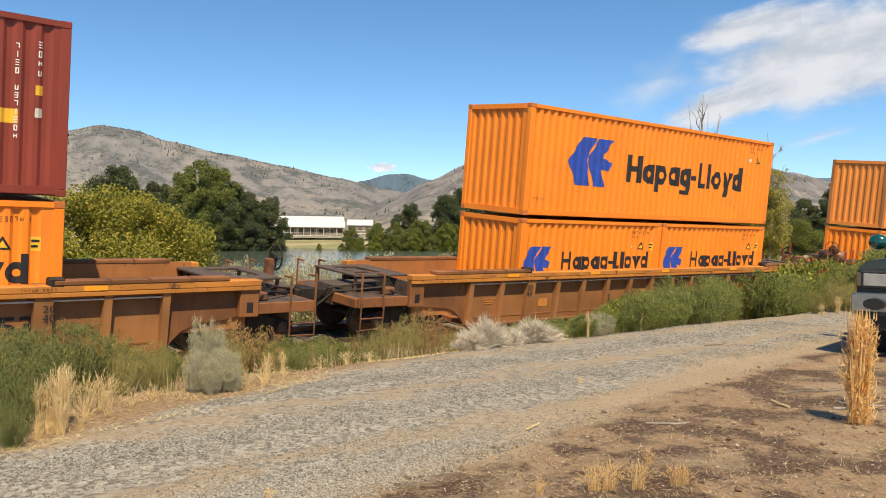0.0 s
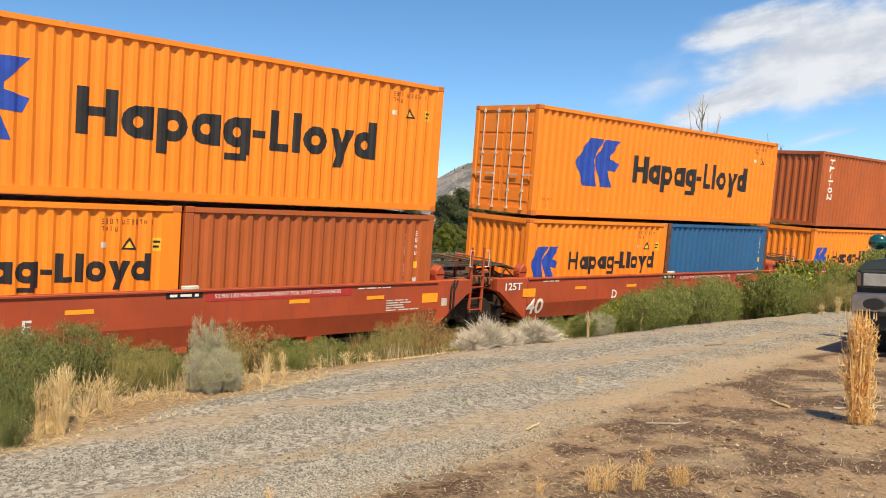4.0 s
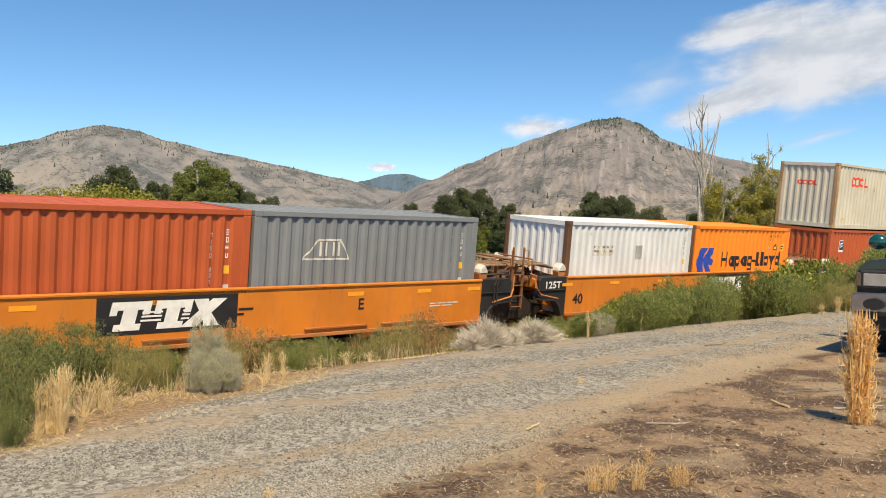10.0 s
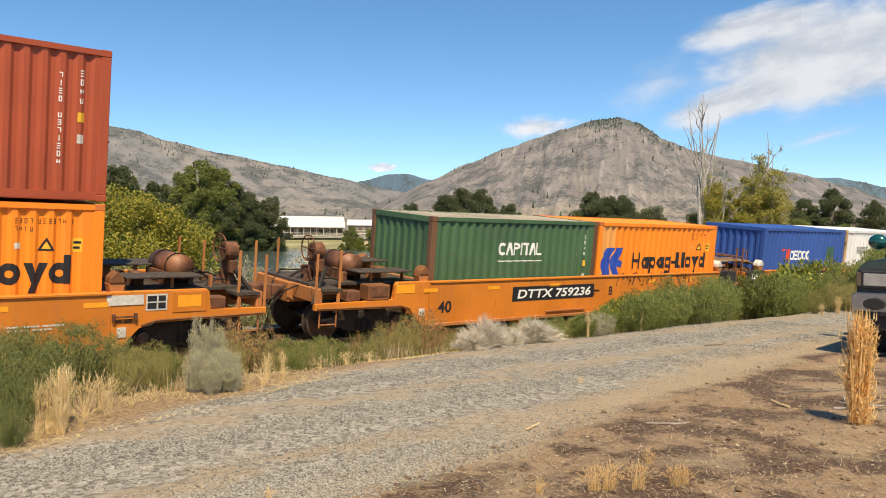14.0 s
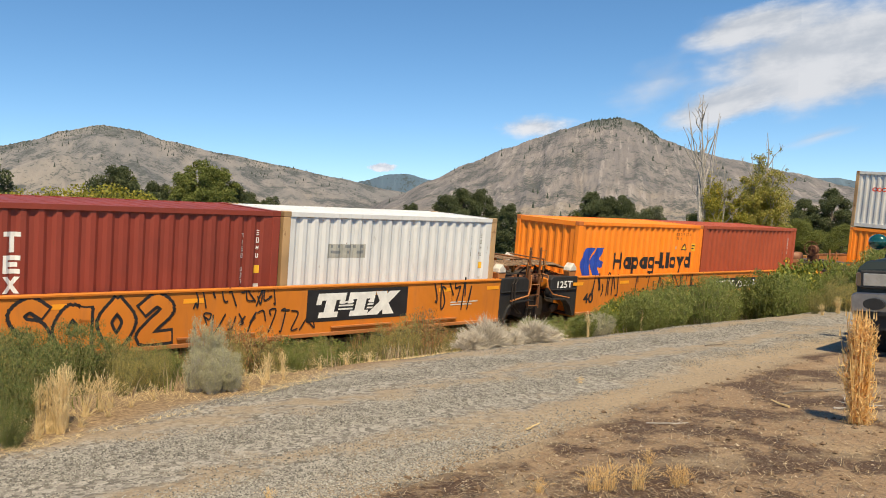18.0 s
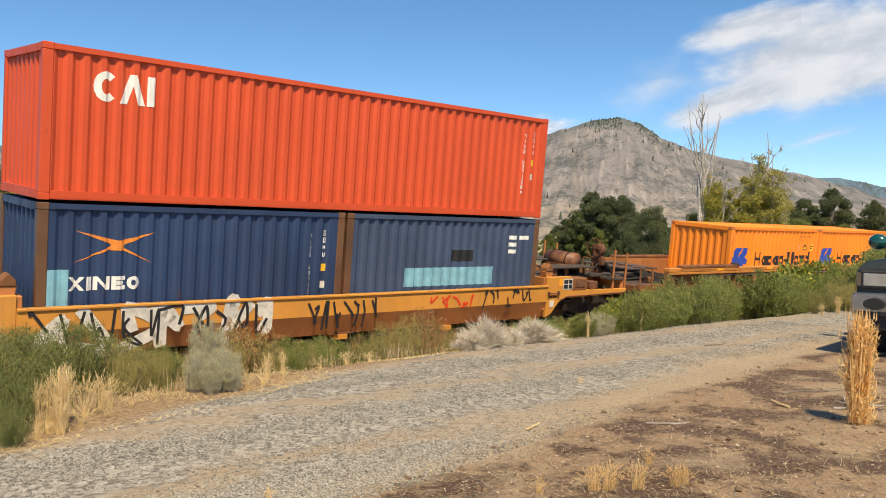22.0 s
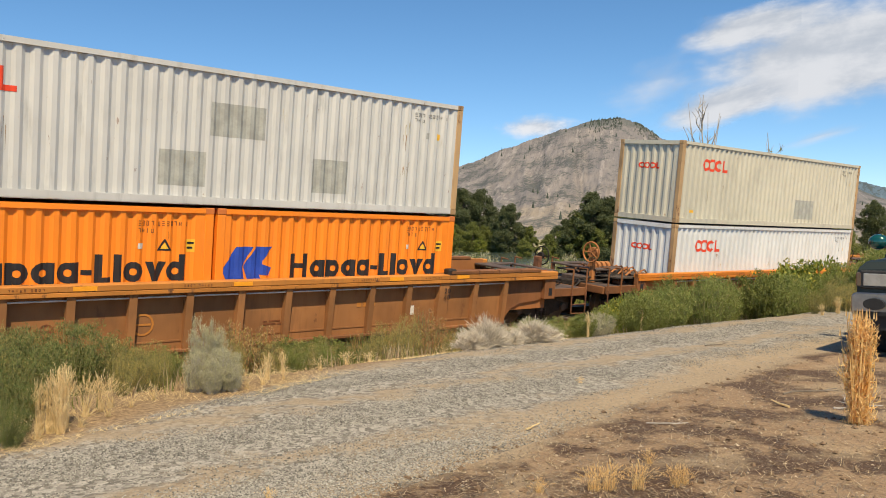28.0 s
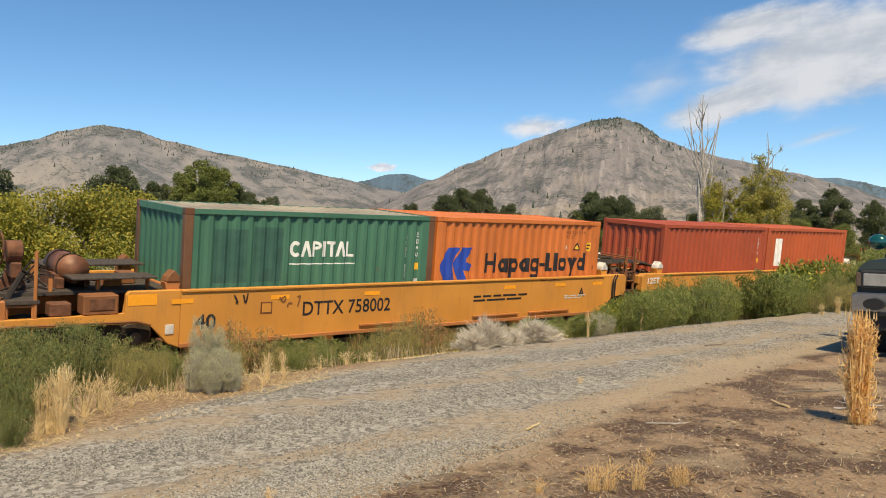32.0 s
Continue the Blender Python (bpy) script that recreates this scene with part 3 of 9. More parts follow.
def load(kind):
    """One container by its kind."""
    hc = 2.896
    if kind == "hl":
        ob = container(20, ORANGE, "bright orange corrugated twenty-foot container with blue emblem")
        carrier_marks(ob, 20, 2.591, "")
    elif kind == "hl_old":
        ob = container(20, ORANGE_RUSTY, "rust-streaked orange twenty-foot container with blue emblem")
        carrier_marks(ob, 20, 2.591, "")
    elif kind == "hl_pale":
        ob = container(20, ORANGE, "orange twenty-foot container with paler repaired panels")
        carrier_marks(ob, 20, 2.591, "")
        patch(ob, 20, -2.90, -2.30, 0.2, 2.47, ORANGE_PALE, "paler repaired panel")
    elif kind == "HL":
        ob = container(40, ORANGE, "orange high-cube container with large blue emblem", hc)
        carrier_marks(ob, 40, hc, "large")
    elif kind == "HL_doors":
        ob = container(40, ORANGE, "orange high-cube container with its doors leading", hc, True)
        carrier_marks(ob, 40, hc, "large")
    elif kind in ("HL_small", "HL_faded"):
        ob = container(40, ORANGE_OLD, "weathered orange high-cube container with rusty corner posts", hc, posts=CAR_RUST_LIGHT)
        carrier_marks(ob, 40, hc, "pale" if kind == "HL_faded" else "small")
    elif kind == "maroon40":
        ob = container(40, MAROON, "dark maroon high-cube container with white codes", hc)
        id_codes(ob, 40, hc)
        patch(ob, 40, 4.7, 5.4, 1.15, 1.38, INK_YELLOW, "yellow notice strip", "notice")
    elif kind == "brown20":
        ob = container(20, BROWN, "plain red-brown twenty-foot container")
        id_codes(ob, 20, 2.591)
    elif kind == "blue20":
        ob = container(20, BLUE, "mid-blue twenty-foot container with white codes", posts=IRON_RUST)
        id_codes(ob, 20, 2.591)
    elif kind == "triton40":
        ob = container(40, BROWN, "red-brown high-cube container with white vertical marking", hc)
        blocks_mark(ob, "tri40", 40, -5.53, 2.62, [0.22] * 6, 0.36, INK_WHITE, "white marking, one sign below another", True, sorts="tpiton")
        id_codes(ob, 40, hc)
    elif kind == "trit20":
        ob = container(20, TERRACOTTA, "brick-red twenty-foot container with white vertical marking")
        blocks_mark(ob, "tri20", 20, -2.40, 2.15, [0.20] * 5, 0.31, INK_WHITE, "white marking, one sign below another", True, sorts="tpito")
        id_codes(ob, 20, 2.591)
    elif kind in ("capital", "capital_dull"):
        g = GREEN if kind == "capital" else GREEN_OLIVE
        ob = container(20, g, "weathered green twenty-foot container with white marking", posts=RUSTY_POST)
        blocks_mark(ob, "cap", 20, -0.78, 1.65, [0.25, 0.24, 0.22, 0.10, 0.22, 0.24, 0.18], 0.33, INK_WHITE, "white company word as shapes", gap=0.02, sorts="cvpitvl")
        patch(ob, 20, -0.78, 0.85, 1.49, 1.515, INK_WHITE, "", "marking_line")
        if kind == "capital":
            patch(ob, 20, -2.45, -1.75, 1.15, 2.2, PATCH_GREEN, "dark repainted patch")
            patch(ob, 20, -1.6, -0.95, 1.15, 2.25, PATCH_GREEN, "dark repainted patch")
        id_codes(ob, 20, 2.591)
    elif kind == "maroon_dot":
        ob = container(20, BRICK, "dull red twenty-foot container with round blue sign")
        mark(ob, "round_sign", "dot", lambda: shapes([(-1.9 + 0.24 * math.cos(i * 0.3142), 1.62 + 0.24 * math.sin(i * 0.3142)) for i in range(20)]), 20, INK_PALE_BLUE, "round blue sign")
        id_codes(ob, 20, 2.591)
    elif kind == "grey20":
        ob = container(20, GREY, "plain grey twenty-foot container with faint white sign")
        mark(ob, "company_marking", "bridge", lambda: shapes([(-1.9, 1.62), (-1.86, 1.62), (-1.5, 2.0), (-1.54, 2.02)], [(-0.75, 1.62), (-0.71, 1.62), (-0.95, 2.0), (-0.99, 2.0)], rect(-1.52, -0.95, 1.99, 2.03), rect(-1.9, -0.71, 1.58, 1.62), *[rect(x, x + .05, 1.66, 1.97) for x in (-1.5, -1.34, -1.18, -1.02)]), 20, DULL_WHITE, "white line drawing of a bridge")
        id_codes(ob, 20, 2.591, DULL_WHITE)
    elif kind in ("white20", "white20_plain"):
        ob = container(20, WHITE, "white twenty-foot container with rust streaks", posts=RUSTY_POST if kind == "white20" else RUSTY_CREAM)
        patch(ob, 20, -1.95, -0.95, 1.62, 1.92, PATCH_GREY if kind == "white20_plain" else DULL_WHITE, "grey square of old lettering")
        mark(ob, "faint_marking", "faint", lambda: rows_of_bars(-1.9, 1.84, [[(.05, .1), (.2, .25), (.4, .55), (.62, .68), (.8, .9)], [(.05, .3), (.45, .5), (.7, .9)]], 0.06, 0.12), 20, GREY)
        if kind == "white20":
            patch(ob, 20, 0.10, 0.42, 1.50, 1.92, PATCH_GREY, "grey repaired square")
        id_codes(ob, 20, 2.591, PATCH_GREY)
    elif kind == "florens20":
        ob = container(20, TERRACOTTA, "brick-red twenty-foot container with blue square sign")
        flag_sign(ob, 20, -2.28, 1.92)
        mark(ob, "code_marking", "flc", lambda: rows_of_bars(1.95, 2.1, [[(0, .3)], [(0, .55)], [(0, .3)]], 0.08, 0.15), 20, INK_WHITE)
    elif kind == "red40":
        ob = container(40, BRICK, "brick-red forty-foot container with diamond placards")
        flag_sign(ob, 40, -5.31, 2.09)
        for x in (0.25,):
            mark(ob, "diamond_placard", "dia", lambda: shapes([(x - .15, 1.98), (x, 1.83), (x + .15, 1.98), (x, 2.13)]), 40, INK_WHITE, "white diamond placard")
            mark(ob, "placard_band", "dib", lambda: on_shift(shapes([(x - .12, 1.95), (x, 1.85), (x + .12, 1.95)])), 40, INK)
        id_codes(ob, 40, 2.591)
        end_shapes(ob, 40, [[(1.05, 1.98), (1.2, 1.83), (1.35, 1.98), (1.2, 2.13)]], 0, INK_WHITE, "diamond_placard")
        patch(ob, 40, 2.65, 2.95, 0.2, 2.45, MAROON, "darker repainted panel")
    elif kind == "beacon20":
        ob = container(20, MAROON, "dark maroon twenty-foot container with lighthouse sign")
        patch(ob, 20, -2.44, -1.18, 1.68, 2.28, INK_WHITE, "navy sign with a white edge", "sign_board")
        mark(ob, "sign_panel", "bcn", lambda: on_shift(shapes(rect(-2.41, -1.21, 1.71, 2.25))), 20, NAVY, "navy panel with yellow rays")
        mark(ob, "sign_rays", "bcr", lambda: on_shift(shapes(*[[(-2.28, 2.10), (-1.23, 1.98 + i * .065), (-1.23, 2.02 + i * .065)] for i in range(4)]), 2), 20, INK_YELLOW)
        mark(ob, "sign_bars", "bcb", lambda: on_shift(shapes(rect(-2.38, -2.28, 1.74, 2.12), *[rect(-2.22 + i * .165, -2.10 + i * .165, 1.76, 1.94) for i in range(6)]), 2), 20, INK_WHITE, "white bars")
        id_codes(ob, 20, 2.591)
    elif kind == "seaco20":
        ob = container(20, ROYAL, "royal-blue twenty-foot container with white and red marking")
        blocks_mark(ob, "sea", 20, -1.75, 1.40, [0.26, 0.26], 0.42, INK_RED, "red blocks")
        blocks_mark(ob, "sea2", 20, -1.08, 1.40, [0.24, 0.24, 0.26, 0.24, 0.26], 0.36, INK_WHITE, "white company word as shapes", sorts="oeoco")
        patch(ob, 20, 1.75, 2.35, 1.4, 1.9, PATCH_GREEN, "green patch")
    elif kind == "tex20":
        ob = container(20, MAROON, "dark red twenty-foot container with white vertical marking")
        blocks_mark(ob, "tex", 20, -2.0, 2.1, [0.34, 0.30, 0.28], 0.26, INK_WHITE, "white marking, one sign below another", True, sorts="tex")
        end_shapes(ob, 20, [rect(.62, .70, 1.9, 2.28), rect(.54, .80, 2.12, 2.19), *bow(1.02, 2.05, .15, .15, .06, 20, 320, 10), rect(.9, 1.14, 2.03, 2.08), [(1.28, 1.9), (1.36, 1.9), (1.56, 2.2), (1.48, 2.2)], [(1.48, 1.9), (1.56, 1.9), (1.36, 2.2), (1.28, 2.2)]], 0, INK_WHITE)
        id_codes(ob, 20, 2.591)
    elif kind == "maroon20":
        ob = container(20, BRICK, "faded maroon twenty-foot container with white codes")
        id_codes(ob, 20, 2.591)
    elif kind in ("rings_beige", "rings_grey", "rings_patched", "rings_white", "rings_stained"):
        c = {"rings_beige": BEIGE, "rings_grey": OFFWHITE, "rings_patched": OFFWHITE, "rings_white": WHITE, "rings_stained": BEIGE}[kind]
        ob = container(40, c, {"rings_beige": "beige forty-foot container with red ring marking", "rings_grey": "off-white forty-foot container with scuffed panels", "rings_patched": "off-white forty-foot container with grey touched-up squares",
                               "rings_white": "white forty-foot container with red ring marking", "rings_stained": "cream forty-foot container with grey repair patch"}[kind], posts=RUSTY_CREAM)
        rings_mark(ob, 2.591)
        mark(ob, "code_marking", "rcode", lambda: code_row(4.75, 2.20, [(4, 6, 1), (4,)], 0.085, 0.045, 0.08), 40, INK_GREY)
        patch(ob, 40, 5.1, 5.22, 1.72, 1.86, PATCH_GREY, "small grey decal", "decal")
        patch(ob, 40, 5.42, 5.54, 1.72, 1.86, INK_YELLOW, "small yellow notice", "notice")
        if c is BEIGE:
            patch(ob, 40, -5.5, -5.25, 0.34, 0.42, INK_YELLOW, "", "notice")
        if kind == "rings_patched":
            for i, (a, b, c2, d) in enumerate(((-0.2, 0.95, 1.32, 1.95), (-1.15, -0.25, 0.35, 1.0), (2.1, 3.0, 0.35, 1.05))):
                patch(ob, 40, a, b, c2, d, PATCH_GREY, "grey touched-up square")
        if kind == "rings_stained":
            patch(ob, 40, 1.2, 2.6, 0.3, 1.0, PATCH_GREY, "grey touched-up square")
        for q, (a, z, d) in enumerate(RUN_STAINS[kind]):
            stain_run(ob, (kind, q), 40, a, z, d, RUN_TAN if q % 3 else RUN_RUST)
    elif kind == "cai40":
        ob = container(40, SCARLET, "bright red forty-foot container with white marking")
        blocks_mark(ob, "cai", 40, -5.35, 1.72, [0.42, 0.46, 0.14], 0.52, INK_WHITE, "white company word as shapes", gap=0.02, sorts="cvi")
        id_codes(ob, 40, 2.591)
    elif kind == "xines20":
        ob = container(20, NAVY, "navy twenty-foot container with orange crossed sign", posts=RUSTY_POST)
        mark(ob, "company_marking", "xin", lambda: shapes([(-2.45, 2.12), (-1.75, 1.86), (-1.70, 1.95)], [(-1.70, 1.95), (-1.75, 1.82), (-1.05, 2.12)], [(-2.5, 1.55), (-1.85, 1.80), (-1.75, 1.90)], [(-1.75, 1.90), (-1.62, 1.78), (-1.1, 1.55)], rect(-1.85, -1.62, 1.78, 1.96)), 20, INK_ORANGE, "orange crossed strokes")
        blocks_mark(ob, "xin2", 20, -2.55, 1.08, [0.27, 0.09, 0.29, 0.24, 0.22], 0.24, INK_WHITE, "white company word as shapes", gap=0.03, sorts="xineo")
        patch(ob, 20, -2.90, -2.55, 0.55, 1.45, PATCH_LIGHT_BLUE, "light blue touched-up area")
        id_codes(ob, 20, 2.591)
    elif kind == "slate20":
        ob = container(20, SLATE, "slate-blue twenty-foot container with pale repaint", posts=RUSTY_POST)
        patch(ob, 20, -1.4, 1.5, 0.92, 1.36, PATCH_LIGHT_BLUE, "pale blue repainted strip")
        patch(ob, 20, 0.05, 0.75, 1.5, 1.78, INK, "dark painted-out square")
        mark(ob, "code_marking", "slc", lambda: rows_of_bars(2.0, 2.05, [[(0, .3), (.38, .7)], [(0, .3)], [(0, .3)]], .1, .18), 20, INK_WHITE)
    elif kind == "teal20":
        ob = container(20, TEAL_BLUE, "faded blue twenty-foot container with rusty posts", posts=RUSTY_POST)
        patch(ob, 20, -2.2, -2.0, 0.4, 2.05, PATCH_LIGHT_BLUE, "pale vertical strip")
        blocks_mark(ob, "teal", 20, -2.1, 1.95, [0.2] * 6, 0.16, INK_YELLOW, "yellow vertical marking", True)
        patch(ob, 20, -0.2, 0.6, 0.95, 2.35, BLUE, "darker repainted area")
        patch(ob, 20, 1.5, 2.6, 0.8, 1.1, NAVY, "navy strip")
    elif kind == "salmon20":
        ob = container(20, SALMON, "salmon-coloured twenty-foot container with white sign board")
        patch(ob, 20, -2.45, -2.02, 0.9, 2.25, INK_WHITE, "white upright sign board", "sign_board")
        mark(ob, "sign_panel", "salp", lambda: on_shift(shapes(rect(-2.36, -2.1, 1.8, 2.12))), 20, INK_PALE_BLUE)
        mark(ob, "code_marking", "slm", lambda: rows_of_bars(1.7, 2.1, [[(0, .3)], [(0, .5)], [(0, .3)]], .09, .17), 20, INK_WHITE)
    elif kind == "navy20":
        ob = container(20, SLATE, "dark blue twenty-foot container with small white marking")
        mark(ob, "company_marking", "nvy", lambda: shapes(rect(-1.8, -0.4, 1.62, 1.82)), 20, INK_WHITE, "white strip")
        mark(ob, "company_marking", "nvr", lambda: on_shift(shapes(rect(-1.75, -1.4, 1.64, 1.80))), 20, INK_RED, "red block")
        id_codes(ob, 20, 2.591, None, False)
    elif kind == "red20":
        ob = container(20, TERRACOTTA, "orange-red twenty-foot container with white sign board")
        patch(ob, 20, -2.4, -2.0, 1.2, 2.2, INK_WHITE, "white upright sign board", "sign_board")
    return ob


def on_shift(bm, k=1):
    """A shape that lies over another one on the same sheet."""
    for v in bm.verts:
        v.co.y -= 0.005 * k
    return bm


def flag_sign(ob, feet, x, z):
    patch(ob, feet, x - .03, x + .41, z - .24, z + .24, INK_WHITE, "white edged sign", "sign_board")
    mark(ob, "sign_panel", ("flag", x), lambda: on_shift(shapes(rect(x, x + .38, z - .15, z + .21))), feet, NAVY, "navy square with pale sweep")
    mark(ob, "sign_sweep", ("flag2", x), lambda: on_shift(shapes([(x + .04, z - .12), (x + .15, z + .12), (x + .35, z + .17), (x + .19, z + .06)], [(x + .16, z - .08), (x + .2, z + .02), (x + .32, z + .06), (x + .22, z - .02)]), 2), feet, INK_WHITE)
# ---- well cars ----
SIDE, LIFT = 1.42, 0.17


def flat_on_side(bm, y=-SIDE - 0.006):
    for v in bm.verts:
        v.co.y += y
    me = finish(bm, "marking")
    for p in me.polygons:
        if p.normal.y > 0:
            p.flip()
    return me


def side_text(car, words, x, z, h, material, name="lettering", bold=0.0, shear=0.0, spacing=1.0, y=-SIDE - 0.006, width=None):
    bm = text_mesh(words, h / 0.70, bold, shear, spacing)
    if width:
        w = max(v.co.x for v in bm.verts)
        for v in bm.verts:
            v.co.x *= width / w
    return put(name, flat_on_side(move(bm, x, z), y), material, car)


def side_rect(car, name, x0, x1, z0, z1, material, label="", y=-SIDE - 0.005):
    return put(name, flat_on_side(shapes(rect(x0, x1, z0, z1)), y), material, car, label)


def stroke(car, name, lines, thick, material, y, label=""):
    """Sprayed or painted strokes of one width along smooth lines in x, z."""
    polys = []
    for pts in lines:
        pts = [Vector((x, 0, z)) for x, z in pts]
        curve = []
        for i in range(len(pts) - 1):
            p0, p1, p2, p3 = pts[max(0, i - 1)], pts[i], pts[i + 1], pts[min(len(pts) - 1, i + 2)]
            for k in range(5):
                u = k / 5
                curve.append(0.5 * (2 * p1 + (p2 - p0) * u + (2 * p0 - 5 * p1 + 4 * p2 - p3) * u * u + (3 * p1 - p0 - 3 * p2 + p3) * u ** 3))
        curve.append(pts[-1])
        for a, b in zip(curve, curve[1:]):
            d = b - a
            if d.length < 1e-4:
                continue
            s = Vector((-d.z, 0, d.x)).normalized() * thick / 2
            e = d.normalized() * thick * 0.3
            polys.append([(q.x, q.z) for q in (a - s - e, b - s + e, b + s + e, a + s - e)])
    bm = shapes(*polys)
    for i, v in enumerate(bm.verts):
        v.co.y = y - 0.0006 * ((i // 4) % 5)
    me = finish(bm, name)
    for p in me.polygons:
        if p.normal.y > 0:
            p.flip()
    return put(name, me, material, car, label)


def scribble(car, x, z, w, h, seed, material, thick=0.045, loops=6, y=-SIDE - 0.009):
    """Looping spray-can strokes, as sharp up-and-down signs."""
    rnd = random.Random(seed)
    lines, u = [], 0.0
    while u < 1.0:
        d = rnd.uniform(0.7, 1.2) / loops
        a, b = x + w * u, x + w * min(1.0, u + d * 0.85)
        pts = [(rnd.uniform(a, b), z + h * rnd.choice((0.05, 0.3, 0.5, 0.75, 0.95)) + rnd.uniform(-.04, .04) * h) for _ in range(rnd.randint(3, 5))]
        pts[0] = (a, z + h * rnd.choice((0.0, 0.9)))
        lines.append(pts)
        u += d
    return stroke(car, "graffiti", lines, thick, material, y, "looping sprayed graffiti strokes")


def bubble_spray(car, x, z, w, h):
    """Four fat rounded signs, filled pale and outlined black."""
    forms = (((.85, .85), (.5, 1), (.15, .8), (.3, .55), (.7, .45), (.85, .2), (.5, 0), (.1, .15)), ((.75, .6), (.4, .8), (.1, .4), (.35, .02), (.72, .3), (.80, .8), (.80, 0)),
             ((.5, .95), (.12, .5), (.5, .02), (.88, .5), (.5, .95)), ((.1, .8), (.5, 1), (.85, .75), (.35, .35), (.1, .05), (.92, .05)))
    lines = [[(x + w * (i + 0.12 + 0.78 * u) / 4, z + h * v) for u, v in form] for i, form in enumerate(forms)]
    stroke(car, "graffiti", lines, 0.30, INK, -SIDE - 0.010, "black outline of fat sprayed signs")
    stroke(car, "graffiti", lines, 0.19, CAR_ORANGE, -SIDE - 0.015, "orange filling of fat sprayed signs")


def slab_sign(x, z, k=1.0):
    """Three heavy sloping slab shapes with stripes between them, white on a panel."""
    def lean(poly):
        return [(x + k * (u + 0.22 * v), z + k * v) for u, v in poly]
    out = []
    for a, b in ((0.16, 0.88), (0.96, 1.66)):
        m = (a + b) / 2
        out += [rect(a, b, 0.37, 0.52), rect(a, a + 0.13, 0.28, 0.37), rect(b - 0.13, b, 0.28, 0.37), rect(m - 0.13, m + 0.13, 0.12, 0.37), rect(m - 0.24, m + 0.24, 0, 0.12)]
    out += [[(1.52, 0), (1.84, 0), (2.34, 0.52), (2.04, 0.52)], [(1.66, 0.52), (1.96, 0.52), (2.02, 0.30), (1.86, 0.24)], [(1.92, 0.22), (2.06, 0.27), (2.30, 0), (1.98, 0)]]
    out += [rect(0.74, 1.12, 0.15 + 0.075 * i, 0.185 + 0.075 * i) for i in range(3)] + [rect(1.50, 1.66, 0.15 + 0.075 * i, 0.185 + 0.075 * i) for i in range(3)]
    return [lean(q) for q in out]


TRUCK = {}


def bogie(car, x, material):
    """A two-axle truck: side frames with spring nests, bolster, four wheels, bearing caps."""
    if not TRUCK:
        bm = bmesh.new()
        if True:
            y0, y1 = -0.075, 0.075
            prism(bm, [(-1.18, 0.52), (-0.66, 0.60), (-0.42, 0.78), (0.42, 0.78), (0.66, 0.60), (1.18, 0.52), (1.18, 0.36), (0.62, 0.32), (0.36, 0.20), (-0.36, 0.20), (-0.62, 0.32), (-1.18, 0.36)], y0, y1)
        TRUCK["frame"] = finish(bm, "side_frame", 0.015)
        bm = boxes((-0.18, 0.18, -1.1, 1.1, 0.42, 0.66), (-0.34, 0.34, -0.34, 0.34, 0.60, 0.84))
        TRUCK["bolster"] = finish(bm, "bolster", 0.02)
        bm = bmesh.new()
        for i in (-1, 0, 1):
            cyl(bm, (i * 0.15, 0, 0.22), (i * 0.15, 0, 0.46), 0.05, 8)
            for j in range(5):
                cyl(bm, (i * 0.15, 0, 0.24 + j * 0.045), (i * 0.15, 0, 0.265 + j * 0.045), 0.07, 8)
        TRUCK["springs"] = finish(bm, "spring_nest")
        bm = bmesh.new()
        for s in (-1, 1):
            cyl(bm, (0, s * 0.66, 0), (0, s * 0.80, 0), 0.42, 24)
            cyl(bm, (0, s * 0.62, 0), (0, s * 0.66, 0), 0.455, 24)
            cyl(bm, (0, s * 0.80, 0), (0, s * 0.83, 0), 0.20, 16)
            cyl(bm, (0, s * 1.06, 0), (0, s * 1.15, 0), 0.11, 12)
        cyl(bm, (0, -0.95, 0), (0, 0.95, 0), 0.08, 10)
        TRUCK["wheels"] = finish(bm, "wheelset", 0.008)
    t = put("truck", TRUCK["bolster"], material, car, "two-axle cast steel truck", pose(x, 0, -LIFT))
    for s in (-1, 1):
        put("side_frame", TRUCK["frame"], material, t, "", pose(0, s * 1.005, 0))
        put("spring_nest", TRUCK["springs"], IRON, t, "", pose(0, s * 1.06, 0))
    for dx in (-0.89, 0.89):
        put("wheelset", TRUCK["wheels"], WHEEL, t, "steel wheelset", pose(dx, 0, 0.42))
    return t


def tube(bm, pts, r, n=6):
    """One bent round bar through the points."""
    pts = [Vector(p) for p in pts]
    rows = []
    for i, p in enumerate(pts):
        d = (pts[min(i + 1, len(pts) - 1)] - pts[max(i - 1, 0)]).normalized()
        u = d.cross(Vector((0, 0, 1)) if abs(d.z) < 0.9 else Vector((1, 0, 0))).normalized()
        v = d.cross(u)
        rows.append([bm.verts.new(p + (u * math.cos(6.28319 * k / n) + v * math.sin(6.28319 * k / n)) * r) for k in range(n)])
    for a, b in zip(rows, rows[1:]):
        turn = min(range(n), key=lambda k: (a[0].co - b[k].co).length)
        for k in range(n):
            bm.faces.new((a[k], a[(k + 1) % n], b[(k + 1 + turn) % n], b[(k + turn) % n]))
    bm.faces.new(rows[0][::-1])
    bm.faces.new(rows[-1])


